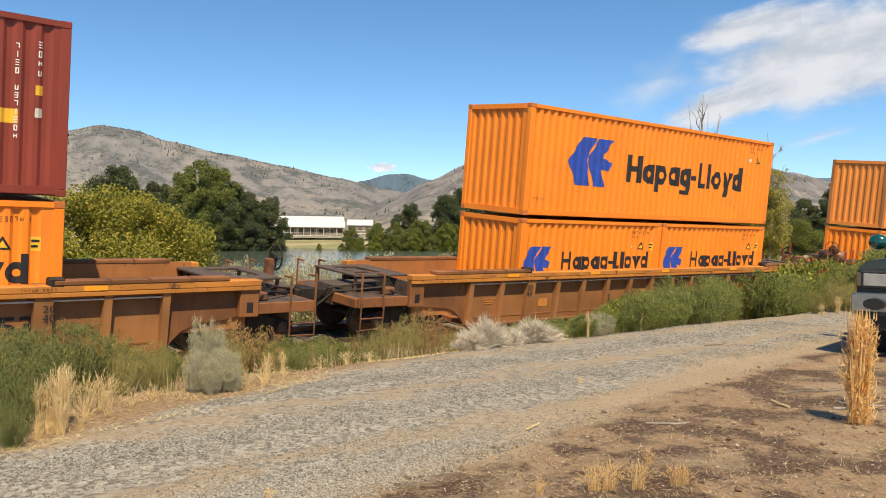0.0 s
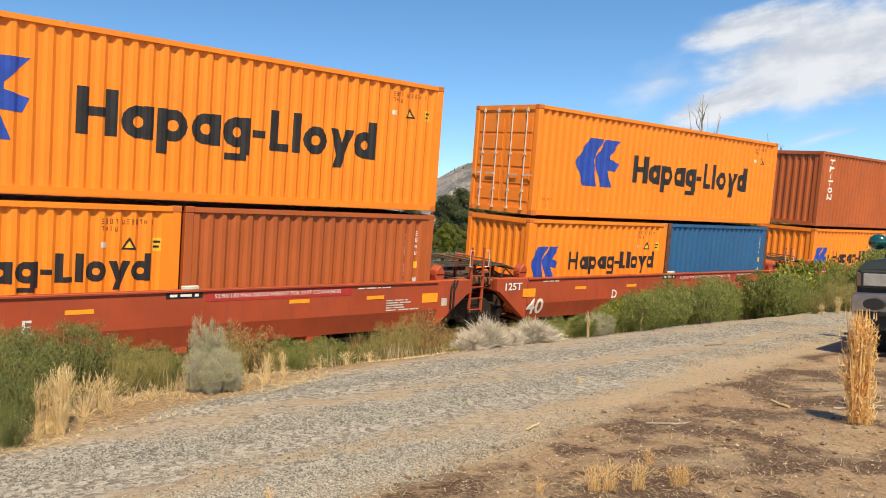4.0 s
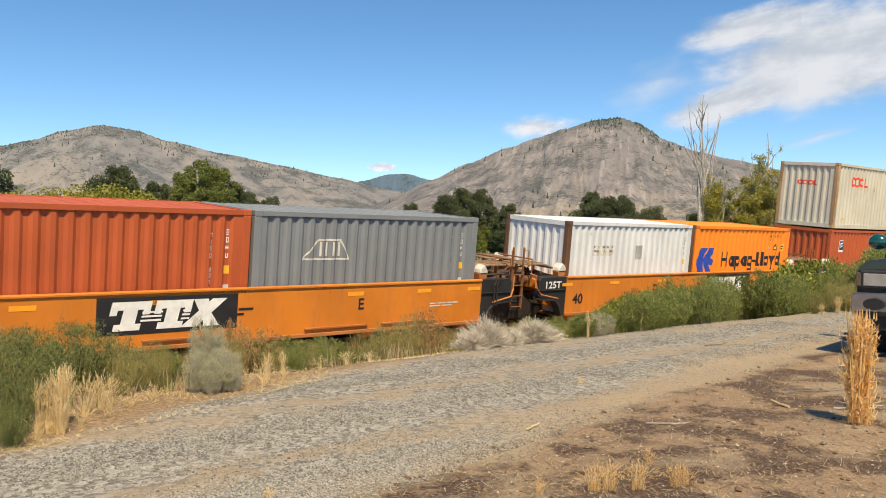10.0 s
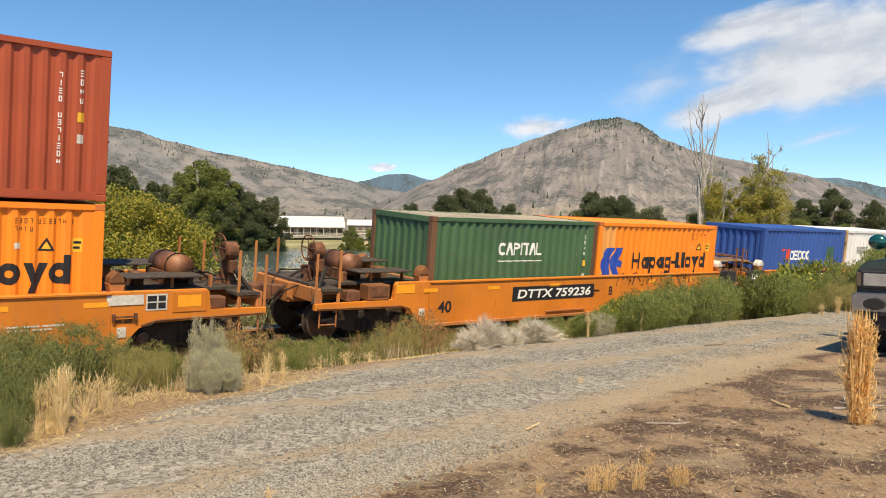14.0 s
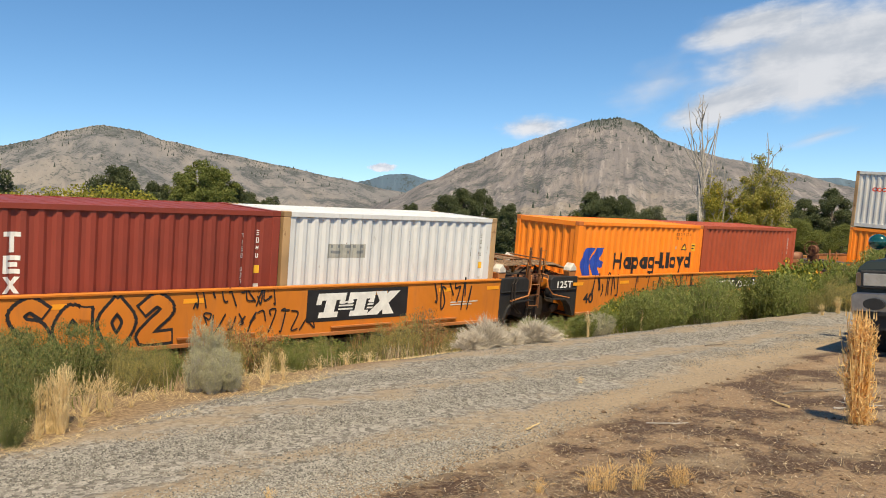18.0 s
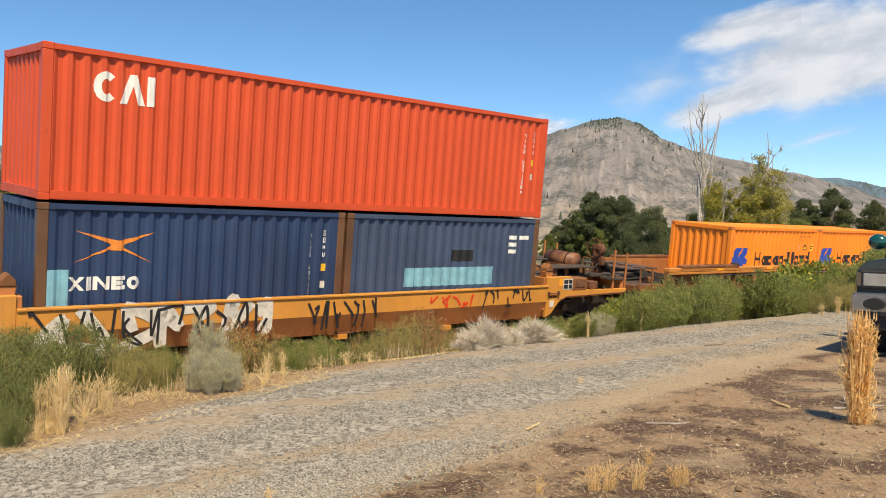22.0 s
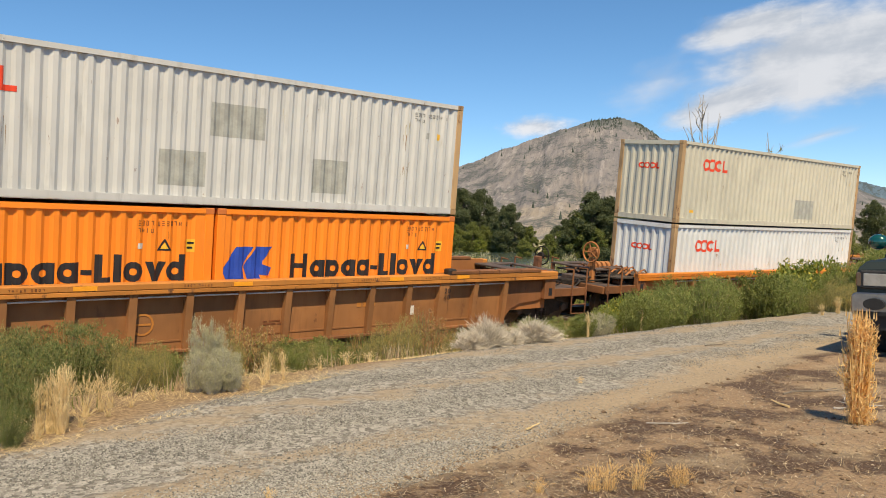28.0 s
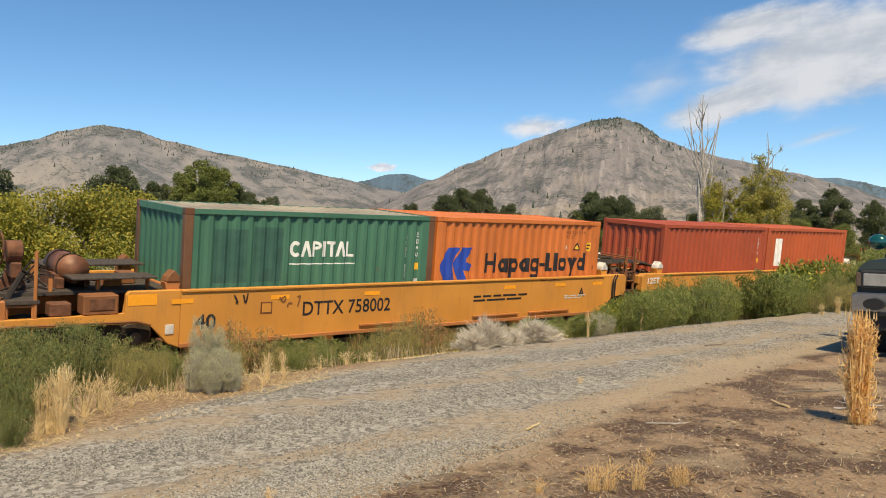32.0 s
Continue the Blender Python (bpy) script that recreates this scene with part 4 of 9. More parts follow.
def brake_gear(car, x, d, material):
    """Handbrake wheel on a stand, air tank and hoses on the end deck; d points to the end."""
    bm = boxes((x - 0.05, x + 0.05, -0.72, -0.58, 1.05, 1.75))
    cyl(bm, (x - 0.15, -0.65, 1.80), (x + 0.10, -0.65, 1.80), 0.19, 14)
    box(bm, x - 0.09, x + 0.07, -0.86, -0.44, 1.36, 1.62)
    part("brake_stand", bm, IRON_RUST, car, "rusty handbrake stand with a gear housing", 0.015)
    bm = bmesh.new()
    prism(bm, [(x - 0.25, 1.10), (x + 0.25, 1.10), (x + 0.06, 1.55), (x - 0.06, 1.55)], -0.55, -0.47)
    part("stand_gusset", bm, IRON_RUST, car)
    bm = bmesh.new()
    c = Vector((x - 0.24, -0.65, 1.86))
    n = 20
    pts = [c + Vector((0, 0.28 * math.cos(6.2832 * i / n), 0.28 * math.sin(6.2832 * i / n))) for i in range(n + 1)]
    tube(bm, pts, 0.018)
    for i in range(0, n, 5):
        cyl(bm, c, pts[i], 0.012, 5)
    part("brake_wheel", bm, IRON_RUST, car, "spoked handbrake wheel")
    bm = bmesh.new()
    cyl(bm, (x - d * 1.0, -0.62, 1.46), (x - d * 1.0, 0.42, 1.46), 0.25, 18)
    bmesh.ops.bevel(bm, geom=[e for e in bm.edges if len(e.link_faces) == 2 and e.calc_face_angle(0) > 1.2], offset=0.09, segments=3, affect="EDGES")
    part("air_tank", bm, TANK_BROWN, car, "rusty brown air tank", smooth=True)
    for y in (-0.4, 0.2):
        bm = bmesh.new()
        tube(bm, [(x - d * 1.0 + 0.262 * math.cos(0.35 * i), y, 1.46 + 0.262 * math.sin(0.35 * i)) for i in range(19)], 0.016, 5)
        part("tank_strap", bm, IRON, car)
    bm = boxes((x - d * 1.0 - 0.3, x - d * 1.0 - 0.2, -0.5, 0.4, 1.12, 1.36), (x - d * 1.0 + 0.2, x - d * 1.0 + 0.3, -0.5, 0.4, 1.12, 1.36))
    part("tank_cradle", bm, IRON_RUST, car)
    for k in range(4):
        bm = bmesh.new()
        tube(bm, [(x - d * 0.3, -0.3 + 0.2 * k, 1.2), (x - d * 0.5, -0.35 + 0.2 * k, 1.36 + 0.05 * k), (x - d * 0.9, -0.5 + 0.22 * k, 1.30), (x - d * 1.5, -0.4 + 0.2 * k, 1.22)], 0.022)
        part("brake_pipe", bm, IRON, car)


def ladder(car, x, y, z0, z1, material, wide=0.42, n=4):
    """One bent rail each side, with the rungs as parts under the first."""
    rails = []
    for dx in (0, wide):
        bm = bmesh.new()
        cyl(bm, (x + dx, y, z0), (x + dx, y, z1), 0.018, 6)
        rails.append(part("ladder_rail", bm, material, car))
    for i in range(n):
        z = z0 + 0.06 + (z1 - z0 - 0.12) * i / max(1, n - 1)
        bm = bmesh.new()
        cyl(bm, (x, y, z), (x + wide, y, z), 0.016, 6)
        part("rung", bm, material, rails[0])


def col_of(style):
    return {"red": CAR_RED, "orange": CAR_ORANGE}[style] if style in ("red", "orange") else CAR_YELLOW


def end_deck(car, a, e, ext, kind, material, plate, style):
    """What lies between the well and the coupling at one end (e = -1 or 1)."""
    rough_end = style in ("orange", "yellow", "low")

    def X(u):
        return e * (a + u)

    def xs(u, v):
        return tuple(sorted((X(u), X(v))))
    # walkway over the centre sill
    bm = boxes((*xs(-0.02, ext - 0.15), -0.95, 0.95, 1.06, 1.12))
    part("walkway", bm, GRATING, car, "worn steel walkway grating")
    part("centre_sill", boxes((*xs(-0.05, ext), -0.33, 0.33, 0.62, 1.06)), material, car, "", 0.02)
    part("end_wall", boxes((*xs(-0.10, 0.0), -1.36, 1.36, 0.25, 1.14)), material, car, "", 0.015)
    # corner guides that steer a box into the well
    for s in (-1, 1):
        bm = bmesh.new()
        prism(bm, [(X(-0.01), 1.30), (X(0.27), 1.30), (X(0.24), 1.40), (X(0.12), 1.52), (X(0.0), 1.40)], s * 1.08, s * 1.34)
        part("loading_guide", bm, DULL_WHITE if style in ("orange", "yellow") and kind == "joint" else material if style == "red" else CAR_RUST, car, "worn tapered loading guide", 0.015)
        bm = bmesh.new()
        prism(bm, [(X(0.02), 1.10), (X(0.24), 1.10), (X(0.28), 1.298), (X(-0.02), 1.298)], s * 1.10, s * 1.32)
        part("guide_base", bm, CAR_RUST_LIGHT if style == "orange" else material, car, "", 0.01)
    if kind == "joint":
        top = 1.16
        for s in (-1, 1):
            y0, y1 = sorted((s * 1.20, s * (SIDE - 0.01)))
            bm = bmesh.new()
            prism(bm, [(X(0.0), top), (X(1.0), top), (X(1.08), top - 0.08), (X(1.08), 0.66), (X(0.98), 0.57), (X(0.46), 0.53), (X(0.30), 0.40), (X(0.16), 0.09), (X(0.0), 0.07)] if style != "red" else [(X(0.0), top), (X(1.10), top), (X(1.10), 0.84), (X(0.95), 0.80), (X(0.15), 0.16), (X(0.0), 0.07)], y0, y1)
            part("end_plate", bm, plate, car, "tapered end plate", 0.012)
            if style == "orange":
                q0, q1 = sorted((s * 1.26, s * (SIDE + 0.05)))
                bm = bmesh.new()
                prism(bm, [(X(1.12), 0.60), (X(0.46), 0.555), (X(0.28), 0.41), (X(0.13), 0.08), (X(0.17), 0.07), (X(0.32), 0.38), (X(0.47), 0.515), (X(1.12), 0.56)], q0, q1)
                part("fender_lip", bm, plate, car, "bent lip under the end plate", 0.006)
                part("plate_lip", boxes((*xs(0.03, 1.06), *sorted((s * (SIDE - 0.012), s * (SIDE + 0.03))), 0.80, 0.825)), plate, car, "", 0.006)
                bm = bmesh.new()
                tube(bm, [(X(1.26), s * 1.22, 1.24), (X(1.18), s * 1.38, 1.20), (X(1.16), s * 1.40, 0.88), (X(1.02), s * (SIDE + 0.05), 0.70), (X(0.70), s * (SIDE + 0.05), 0.64), (X(0.36), s * (SIDE + 0.05), 0.58)], 0.022)
                part("air_hose", bm, CAR_RUST_LIGHT, car, "rusty curved pipe")
        part("end_cap", boxes((*xs(0.95, 1.10), -1.30, 1.30, 0.84, 1.10)), material, car, "", 0.02)
        if e > 0:
            ladder(car, X(1.17), -1.34, 0.34, 1.30, CAR_RUST if style != "red" else material, 0.40, 4)
        rnd = random.Random(int(1000 * a) + e + len(car.children))
        for s in (-1, 1):
            bm = bmesh.new()
            y0, y1 = sorted((s * 0.30, s * 1.02))
            prism(bm, [(X(0.02), 1.30), (X(0.55), 1.44), (X(1.42), 1.44), (X(1.42), 1.48), (X(0.54), 1.48), (X(0.02), 1.34)], y0, y1)
            part("raised_walkway", bm, GRATING_PALE if style == "orange" else GRATING, car, "worn grey walkway plate", 0.008)
            for i in range(6):
                y = y0 + 0.06 + (y1 - y0 - 0.12) * i / 5
                part("walkway_rib", boxes((*xs(0.56, 1.42), y - 0.012, y + 0.012, 1.482, 1.50)), GRATING_PALE if style == "orange" else GRATING, car)
            for u in (0.55, 1.2):
                part("walkway_post", boxes((*xs(u, u + 0.06), *sorted((s * 0.62, s * 0.68)), 1.10, 1.45)), material, car)
        for k in range(5):
            bm = bmesh.new()
            y = -1.0 + 0.42 * k + rnd.uniform(-.1, .1)
            tube(bm, [(X(0.25), y, 1.16), (X(0.5), y + rnd.uniform(-.2, .2), 1.26 + rnd.uniform(-.05, .12)), (X(0.85), y + rnd.uniform(-.2, .2), 1.18 + rnd.uniform(-.15, .12)), (X(1.15), y + rnd.uniform(-.2, .2), 0.95), (X(1.5), y * 0.7, 0.86 + rnd.uniform(-.2, .2))], rnd.choice((0.018, 0.024, 0.034)))
            part("air_hose", bm, IRON_RUST if k % 2 else IRON, car)
        for k in range(4):
            u, y, z = rnd.uniform(0.3, 1.2), rnd.uniform(-1.1, 0.6), rnd.uniform(0.95, 1.12)
            part("bracket", boxes((*xs(u, u + rnd.uniform(.1, .3)), y, y + rnd.uniform(.08, .3), z, z + rnd.uniform(.08, .24))), IRON_RUST, car, "", 0.015)
        bm = bmesh.new()
        cyl(bm, (X(0.75), -0.95, 1.02), (X(1.42), -0.85, 1.06), 0.11, 12)
        part("brake_cylinder", bm, IRON_RUST, car, "rusty brake cylinder")
        for u in (1.14, 1.54) if e > 0 else ():
            bm = boxes((*xs(u, u + 0.045), -1.33, -1.28, 0.40, 1.95))
            part("ladder_post", bm, material if style == "red" else CAR_RUST, car, "upright ladder post", 0.008)
            bm = bmesh.new()
            d = -0.09 if u < 1.3 else 0.16
            tube(bm, [(X(u + 0.035), -1.34, 1.86), (X(u + d), -1.36, 1.88), (X(u + d), -1.36, 1.48), (X(u + 0.035), -1.34, 1.46)], 0.014)
            part("grab_loop", bm, DULL_WHITE if style == "red" else RAIL_OCHRE, car, "small bent grab loop")
        if e > 0:
            for k in range(2):
                bm = bmesh.new()
                tube(bm, [(X(0.62 - 0.1 * k), -SIDE - 0.02, 1.16), (X(0.50 - 0.1 * k), -SIDE - 0.05, 1.02), (X(0.50 - 0.1 * k), -SIDE - 0.05, 0.5), (X(0.72 - 0.1 * k), -SIDE - 0.03, 0.28), (X(0.95), -SIDE + 0.1, 0.2)], 0.024)
                part("air_hose", bm, IRON, car, "looping black hose")
        bm = bmesh.new()
        tube(bm, [(X(1.2), -1.2, 1.0), (X(1.2), -1.2, 1.62), (X(1.2), 0.1, 1.62)], 0.022)
        tube(bm, [(X(0.5), -0.5, 1.2), (X(0.9), -0.62, 1.0), (X(1.3), -0.5, 0.85), (X(1.5), -0.3, 0.95)], 0.03)
        part("grab_rail", bm, CAR_RUST, car)
        part("bearing_arm", boxes((*xs(1.05, 1.5), -0.22, 0.22, 0.70, 0.98)), IRON_RUST, car, "", 0.03)
    else:
        for s in (-1, 1):
            y0, y1 = sorted((s * 1.30, s * (SIDE - 0.01)))
            bm = bmesh.new()
            long_plate = style == "orange" and e > 0
            high = 1.86 if long_plate else 1.0
            prism(bm, [(X(0.0), 1.16), (X(high - 0.05), 1.16), (X(high), 1.10), (X(high + 0.02), 0.75), (X(ext - 0.05), 0.75), (X(ext - 0.05), 0.60), (X(0.78), 0.58), (X(0.50), 0.49), (X(0.22), 0.16), (X(0.0), 0.07)], y0, y1)
            part("end_plate", bm, plate, car, "end side plate", 0.012)
            box_y = sorted((s * 0.95, s * 1.40))
            part("end_step", boxes((*xs(ext - 0.72, ext - 0.20), box_y[0], box_y[1], 1.00, 1.06)), GRATING, car)
            x = X(ext - 0.62)
            ladder(car, min(x, x - e * -0.42) if e > 0 else x - 0.42, s * 1.36, 0.22, 1.02, material, 0.42, 3)
            for u, z in ((0.66, 1.88), (0.08, 1.80)):
                bm = bmesh.new()
                cyl(bm, (X(ext - u), s * 1.36, 0.62), (X(ext - u), s * 1.36, z), 0.032, 6)
                part("grab_post", bm, material, car)
        part("end_beam", boxes((*xs(ext - 0.26, ext - 0.12), -1.36, 1.36, 0.74, 1.06)), material, car, "", 0.02)
        brake_gear(car, X(ext - 0.50), e, IRON_RUST if rough_end else material)
        rnd = random.Random(int(100 * a) + 3 * e + len(car.children))
        if ext > 2:
            part("raised_walkway", boxes((*xs(0.05, ext - 1.2), 0.25, 1.05, 1.40, 1.44)), GRATING, car, "worn grey walkway plate", 0.008)
            part("raised_walkway", boxes((*xs(0.35, ext - 1.3), -1.15, -0.55, 1.34, 1.38)), GRATING, car, "worn grey walkway plate", 0.008)
            for u in (0.3, 1.2, 2.0):
                part("walkway_post", boxes((*xs(u, u + 0.06), 0.6, 0.66, 1.10, 1.40)), material, car)
                part("walkway_post", boxes((*xs(u + 0.1, u + 0.16), -0.9, -0.84, 1.10, 1.34)), material, car)
            for k in range(7):
                u, y = rnd.uniform(0.3, ext - 0.6), rnd.uniform(-1.2, 0.8)
                part("bracket", boxes((*xs(u, u + rnd.uniform(.12, .4)), y, y + rnd.uniform(.1, .35), 1.12, 1.12 + rnd.uniform(.1, .3))), rnd.choice((IRON_RUST, CAR_RUST_LIGHT, CAR_RUST)), car, "", 0.015)
            box_m = material if style == "red" else CAR_RUST
            flush = -SIDE + 0.004
            if not long_plate:
                part("valve_box", boxes((*xs(1.12, 1.72), -1.37, -1.02, 0.752, 1.10)), box_m, car, "rusty valve box", 0.02)
                part("valve_cover", boxes((*xs(1.2, 1.62), -1.385, -1.368, 0.84, 1.04)), IRON_RUST, car, "", 0.004)
            part("valve_box", boxes((*xs(1.90, 2.25), -1.33, -1.05, 0.752, 0.98)), IRON_RUST, car, "", 0.02)
            part("small_placard", boxes((*xs(0.12, 0.28), -SIDE - 0.004, -SIDE + 0.012, 0.34, 0.52)), DULL_WHITE, car, "small white placard")
            if e > 0:
                side_rect(car, "data_board", *xs(0.62, 1.02), 0.80, 1.10, DULL_WHITE, "black data board with a white edge", y=flush - 0.002)
                for q0, q1 in ((0.65, 0.82), (0.85, 0.99)):
                    for z0, z1 in ((0.83, 0.94), (0.965, 1.07)):
                        side_rect(car, "data_field", *xs(q0, q1), z0, z1, INK, y=flush - 0.006)
                if long_plate:
                    side_rect(car, "notice_board", *xs(-0.08, 0.58), 0.92, 1.10, DULL_WHITE, "cream notice board", y=-SIDE - 0.004)
                    part("panel_frame", boxes((*xs(1.12, 1.80), -SIDE - 0.004, -SIDE + 0.012, 0.74, 1.13)), col_of(style), car, "raised panel frame", 0.008)
                bm = boxes((*xs(0.02, 0.46), -SIDE - 0.05, -SIDE - 0.02, 0.70, 0.73), (*xs(0.02, 0.07), -SIDE - 0.05, -SIDE + 0.01, 0.66, 0.77), (*xs(0.41, 0.46), -SIDE - 0.05, -SIDE + 0.01, 0.66, 0.77))
                part("pull_handle", bm, IRON_RUST, car, "steel pull handle")
                put("stencil", flat_on_side(rows_of_bars(X(0.08), 0.60, [[(0, .12), (.16, .3)]], 0.06, 0.08), flush - 0.003), INK_FADED if style != "red" else DULL_WHITE, car)
            amber = xs(1.22, 1.68) if long_plate else xs(0.05, 0.55) if style == "red" and e > 0 else xs(0.45, 0.98)
            side_rect(car, "reflector", *amber, 0.90 if not long_plate else 0.84, 1.10 if not long_plate else 1.06, REFLECTOR, "amber reflective panel", y=flush - 0.012 if long_plate else flush)
            bm = bmesh.new()
            tube(bm, [(X(0.55), -SIDE - 0.005, 0.53), (X(0.82), -SIDE - 0.005, 0.61), (X(ext - 0.1), -SIDE - 0.005, 0.64)], 0.018)
            part("brake_pipe", bm, box_m, car)
            bm = bmesh.new()
            cyl(bm, (X(ext - 0.05), -1.30, 0.72), (X(ext - 0.55), -0.95, 1.45), 0.05, 6)
            part("brace", bm, IRON, car, "dark diagonal brace")
        for k in range(4):
            bm = bmesh.new()
            y = -0.8 + 0.45 * k
            tube(bm, [(X(ext - 1.1), y, 1.12), (X(ext - 0.8), y + rnd.uniform(-.2, .2), 1.30 + rnd.uniform(-.1, .15)), (X(ext - 0.4), y + rnd.uniform(-.2, .2), 1.20), (X(ext + 0.1), y * 0.5, 0.9), (X(ext + 0.35), y * 0.3, 0.55)], rnd.choice((0.02, 0.03)))
            part("air_hose", bm, IRON, car)
        bm = boxes((*xs(ext - 0.15, ext + 0.38), -0.13, 0.13, 0.72, 0.98), (*xs(ext + 0.30, ext + 0.52), -0.20, 0.18, 0.66, 1.02))
        part("coupler", bm, IRON_RUST, car, "", 0.03)
        bogie(car, X(ext - 1.55), IRON)


def ribbed_end(car, a, e, lids=True):
    """The open end of a ribbed car: arch over the truck, low platform with posts and a stirrup, hatch frame, coupler."""
    def X(u):
        return e * (a + u)

    def xs(u, v):
        return tuple(sorted((X(u), X(v))))
    w = 1.29
    for s in (-1, 1):
        y0, y1 = sorted((s * w, s * (w - 0.05)))
        bm = bmesh.new()
        prism(bm, [(X(-1.80), 1.19), (X(-0.42), 1.19), (X(-0.42), 0.56), (X(-0.60), 0.52), (X(-1.25), 0.48), (X(-1.55), 0.36), (X(-1.74), 0.18), (X(-1.84), 0.0), (X(-1.90), 0.0)], y0, y1)
        if lids:
            part("arch_plate", bm, CAR_RUST, car, "rusty arched plate over the truck", 0.008)
        else:
            bm.free()
        bm = boxes((*xs(-0.42, 0.0), *sorted((s * (w - 0.02), s * (SIDE + 0.01))), 0.56, 1.19))
        part("end_post", bm, CAR_RUST, car, "rusty end post", 0.02)
        part("tie_down_slot", boxes((*xs(-0.28, -0.14), *sorted((s * (SIDE + 0.008), s * (SIDE + 0.016))), 0.66, 0.86)), INK, car, "dark tie-down slot")
        if lids:
            part("raised_guide", boxes((*xs(-3.9, -0.70), *sorted((s * (SIDE - 0.20), s * (SIDE + 0.07))), 1.312, 1.39)), CAR_RUST, car, "dark raised guide", 0.012)
            for u in (-3.0, -2.3, -1.5):
                part("guide_strap", boxes((*xs(u, u + 0.03), *sorted((s * (SIDE - 0.21), s * (SIDE + 0.08))), 1.315, 1.396)), IRON_RUST, car)
            part("guide_bracket", boxes((*xs(-3.98, -3.72), *sorted((s * (SIDE - 0.16), s * (SIDE + 0.06))), 1.26, 1.44)), IRON, car, "", 0.03)
        part("inner_wall", boxes((*xs(-4.2 if lids else -1.7, -0.2), *sorted((s * 1.232, s * 1.242)), 0.3, 1.33 if lids else 1.15)), CAR_RUST_LIGHT, car, "orange-brown inner wall")
        # low platform
        part("platform_fascia", boxes((*xs(0.02, 1.38), *sorted((s * (SIDE - 0.10), s * (SIDE - 0.04))), 0.60, 0.82)), CAR_RUST, car, "rusty platform edge", 0.01)
        part("platform", boxes((*xs(0.0, 1.36), *sorted((s * 0.45, s * (SIDE - 0.102))), 0.76, 0.80)), DECK_DARK, car, "dark steel platform")
        for u, z in ((0.74, 1.34), (1.34, 1.36)):
            bm = bmesh.new()
            cyl(bm, (X(u), s * (SIDE - 0.02), 0.58), (X(u), s * (SIDE - 0.02), z), 0.026, 6)
            cyl(bm, (X(u), s * (SIDE - 0.02), z), (X(u), s * (SIDE - 0.30), z - 0.02), 0.022, 6)
            part("grab_post", bm, CAR_RUST, car, "rusty grab post")
        bm = bmesh.new()
        tube(bm, [(X(0.72), s * SIDE, 0.70), (X(0.74), s * SIDE, 0.12), (X(1.34), s * SIDE, 0.10), (X(1.34), s * SIDE, 0.70)], 0.022)
        cyl(bm, (X(0.74), s * SIDE, 0.36), (X(1.34), s * SIDE, 0.36), 0.018, 6)
        part("stirrup_step", bm, IRON_RUST, car, "steel stirrup step")
    part("end_sheet", boxes((*xs(-0.30, -0.22), -1.23, 1.23, 0.2, 1.10)), DECK_DARK, car)
    part("centre_sill", boxes((*xs(-0.22, 1.42), -0.36, 0.36, 0.50, 0.98)), DECK_DARK, car, "", 0.02)
    part("end_beam", boxes((*xs(1.30, 1.42), -1.30, 1.30, 0.58, 0.80)), CAR_RUST, car, "", 0.02)
    # raised hatch frame over the sill
    for name, box_ in (("hatch_side", (*xs(-0.55, 0.98), -0.62, -0.22, 1.17, 1.22)), ("hatch_side", (*xs(-0.55, 0.98), 0.95, 1.22, 1.17, 1.22)), ("hatch_bar", (*xs(0.72, 0.98), -0.22, 0.95, 1.17, 1.22)), ("hatch_bar", (*xs(-0.55, -0.05), -0.22, 0.95, 1.17, 1.22)), ("hatch_mesh", (*xs(-0.05, 0.4), 0.35, 0.95, 1.15, 1.16))):
        part(name, boxes(box_), DECK_DARK, car, "", 0.01)
    for u, y in ((0.9, -0.55), (0.9, 1.12), (0.1, -0.55), (0.1, 1.12)):
        part("hatch_leg", boxes((*xs(u, u + 0.06), y, y + 0.06, 0.78, 1.17)), IRON_RUST, car)
    for k in range(8):
        bm = bmesh.new()
        cyl(bm, (X(0.08 + 0.06 * k), -0.90, 0.95), (X(0.08 + 0.06 * k), -0.64, 1.14), 0.012, 4)
        part("step_bar", bm, IRON, car)
    bm = bmesh.new()
    tube(bm, [(X(0.15), -1.1, 0.86), (X(0.5), -0.95, 0.98), (X(0.95), -0.7, 0.9), (X(1.4), -0.4, 0.84), (X(1.75), -0.25, 0.5)], 0.03)
    tube(bm, [(X(0.3), -0.8, 0.84), (X(0.8), -0.6, 1.02), (X(1.5), -0.3, 0.9), (X(1.7), 0.1, 0.42)], 0.024)
    part("air_hose", bm, IRON, car)
    part("brake_valve", boxes((*xs(0.15, 0.42), -1.05, -0.78, 0.80, 0.98)), IRON_RUST, car, "", 0.03)
    if not lids:
        part("deck_plate", boxes((*xs(-1.7, 0.7), -1.22, 1.22, 1.0, 1.04)), GRATING, car, "dark deck grating")
        for k in range(14):
            u, y = random.Random(k).uniform(-1.5, 0.5), random.Random(k + 40).uniform(-1.1, 0.7)
            bm = bmesh.new()
            tube(bm, [(X(u), y, 1.06), (X(u + 0.15), y + 0.05, 1.22), (X(u + 0.45), y - 0.05, 1.20), (X(u + 0.6), y, 1.06)], 0.03)
            part("deck_pipe", bm, CAR_RUST_LIGHT if k % 2 else IRON_RUST, car, "bent rusty pipe")
        for k in range(4):
            bm = bmesh.new()
            cyl(bm, (X(-0.4 + 0.22 * k), 0.1, 1.20), (X(-0.28 + 0.22 * k), 0.1, 1.20), 0.17, 14)
            part("pipe_coil", bm, CAR_RUST_LIGHT, car, "pale rusty coil", 0.03)
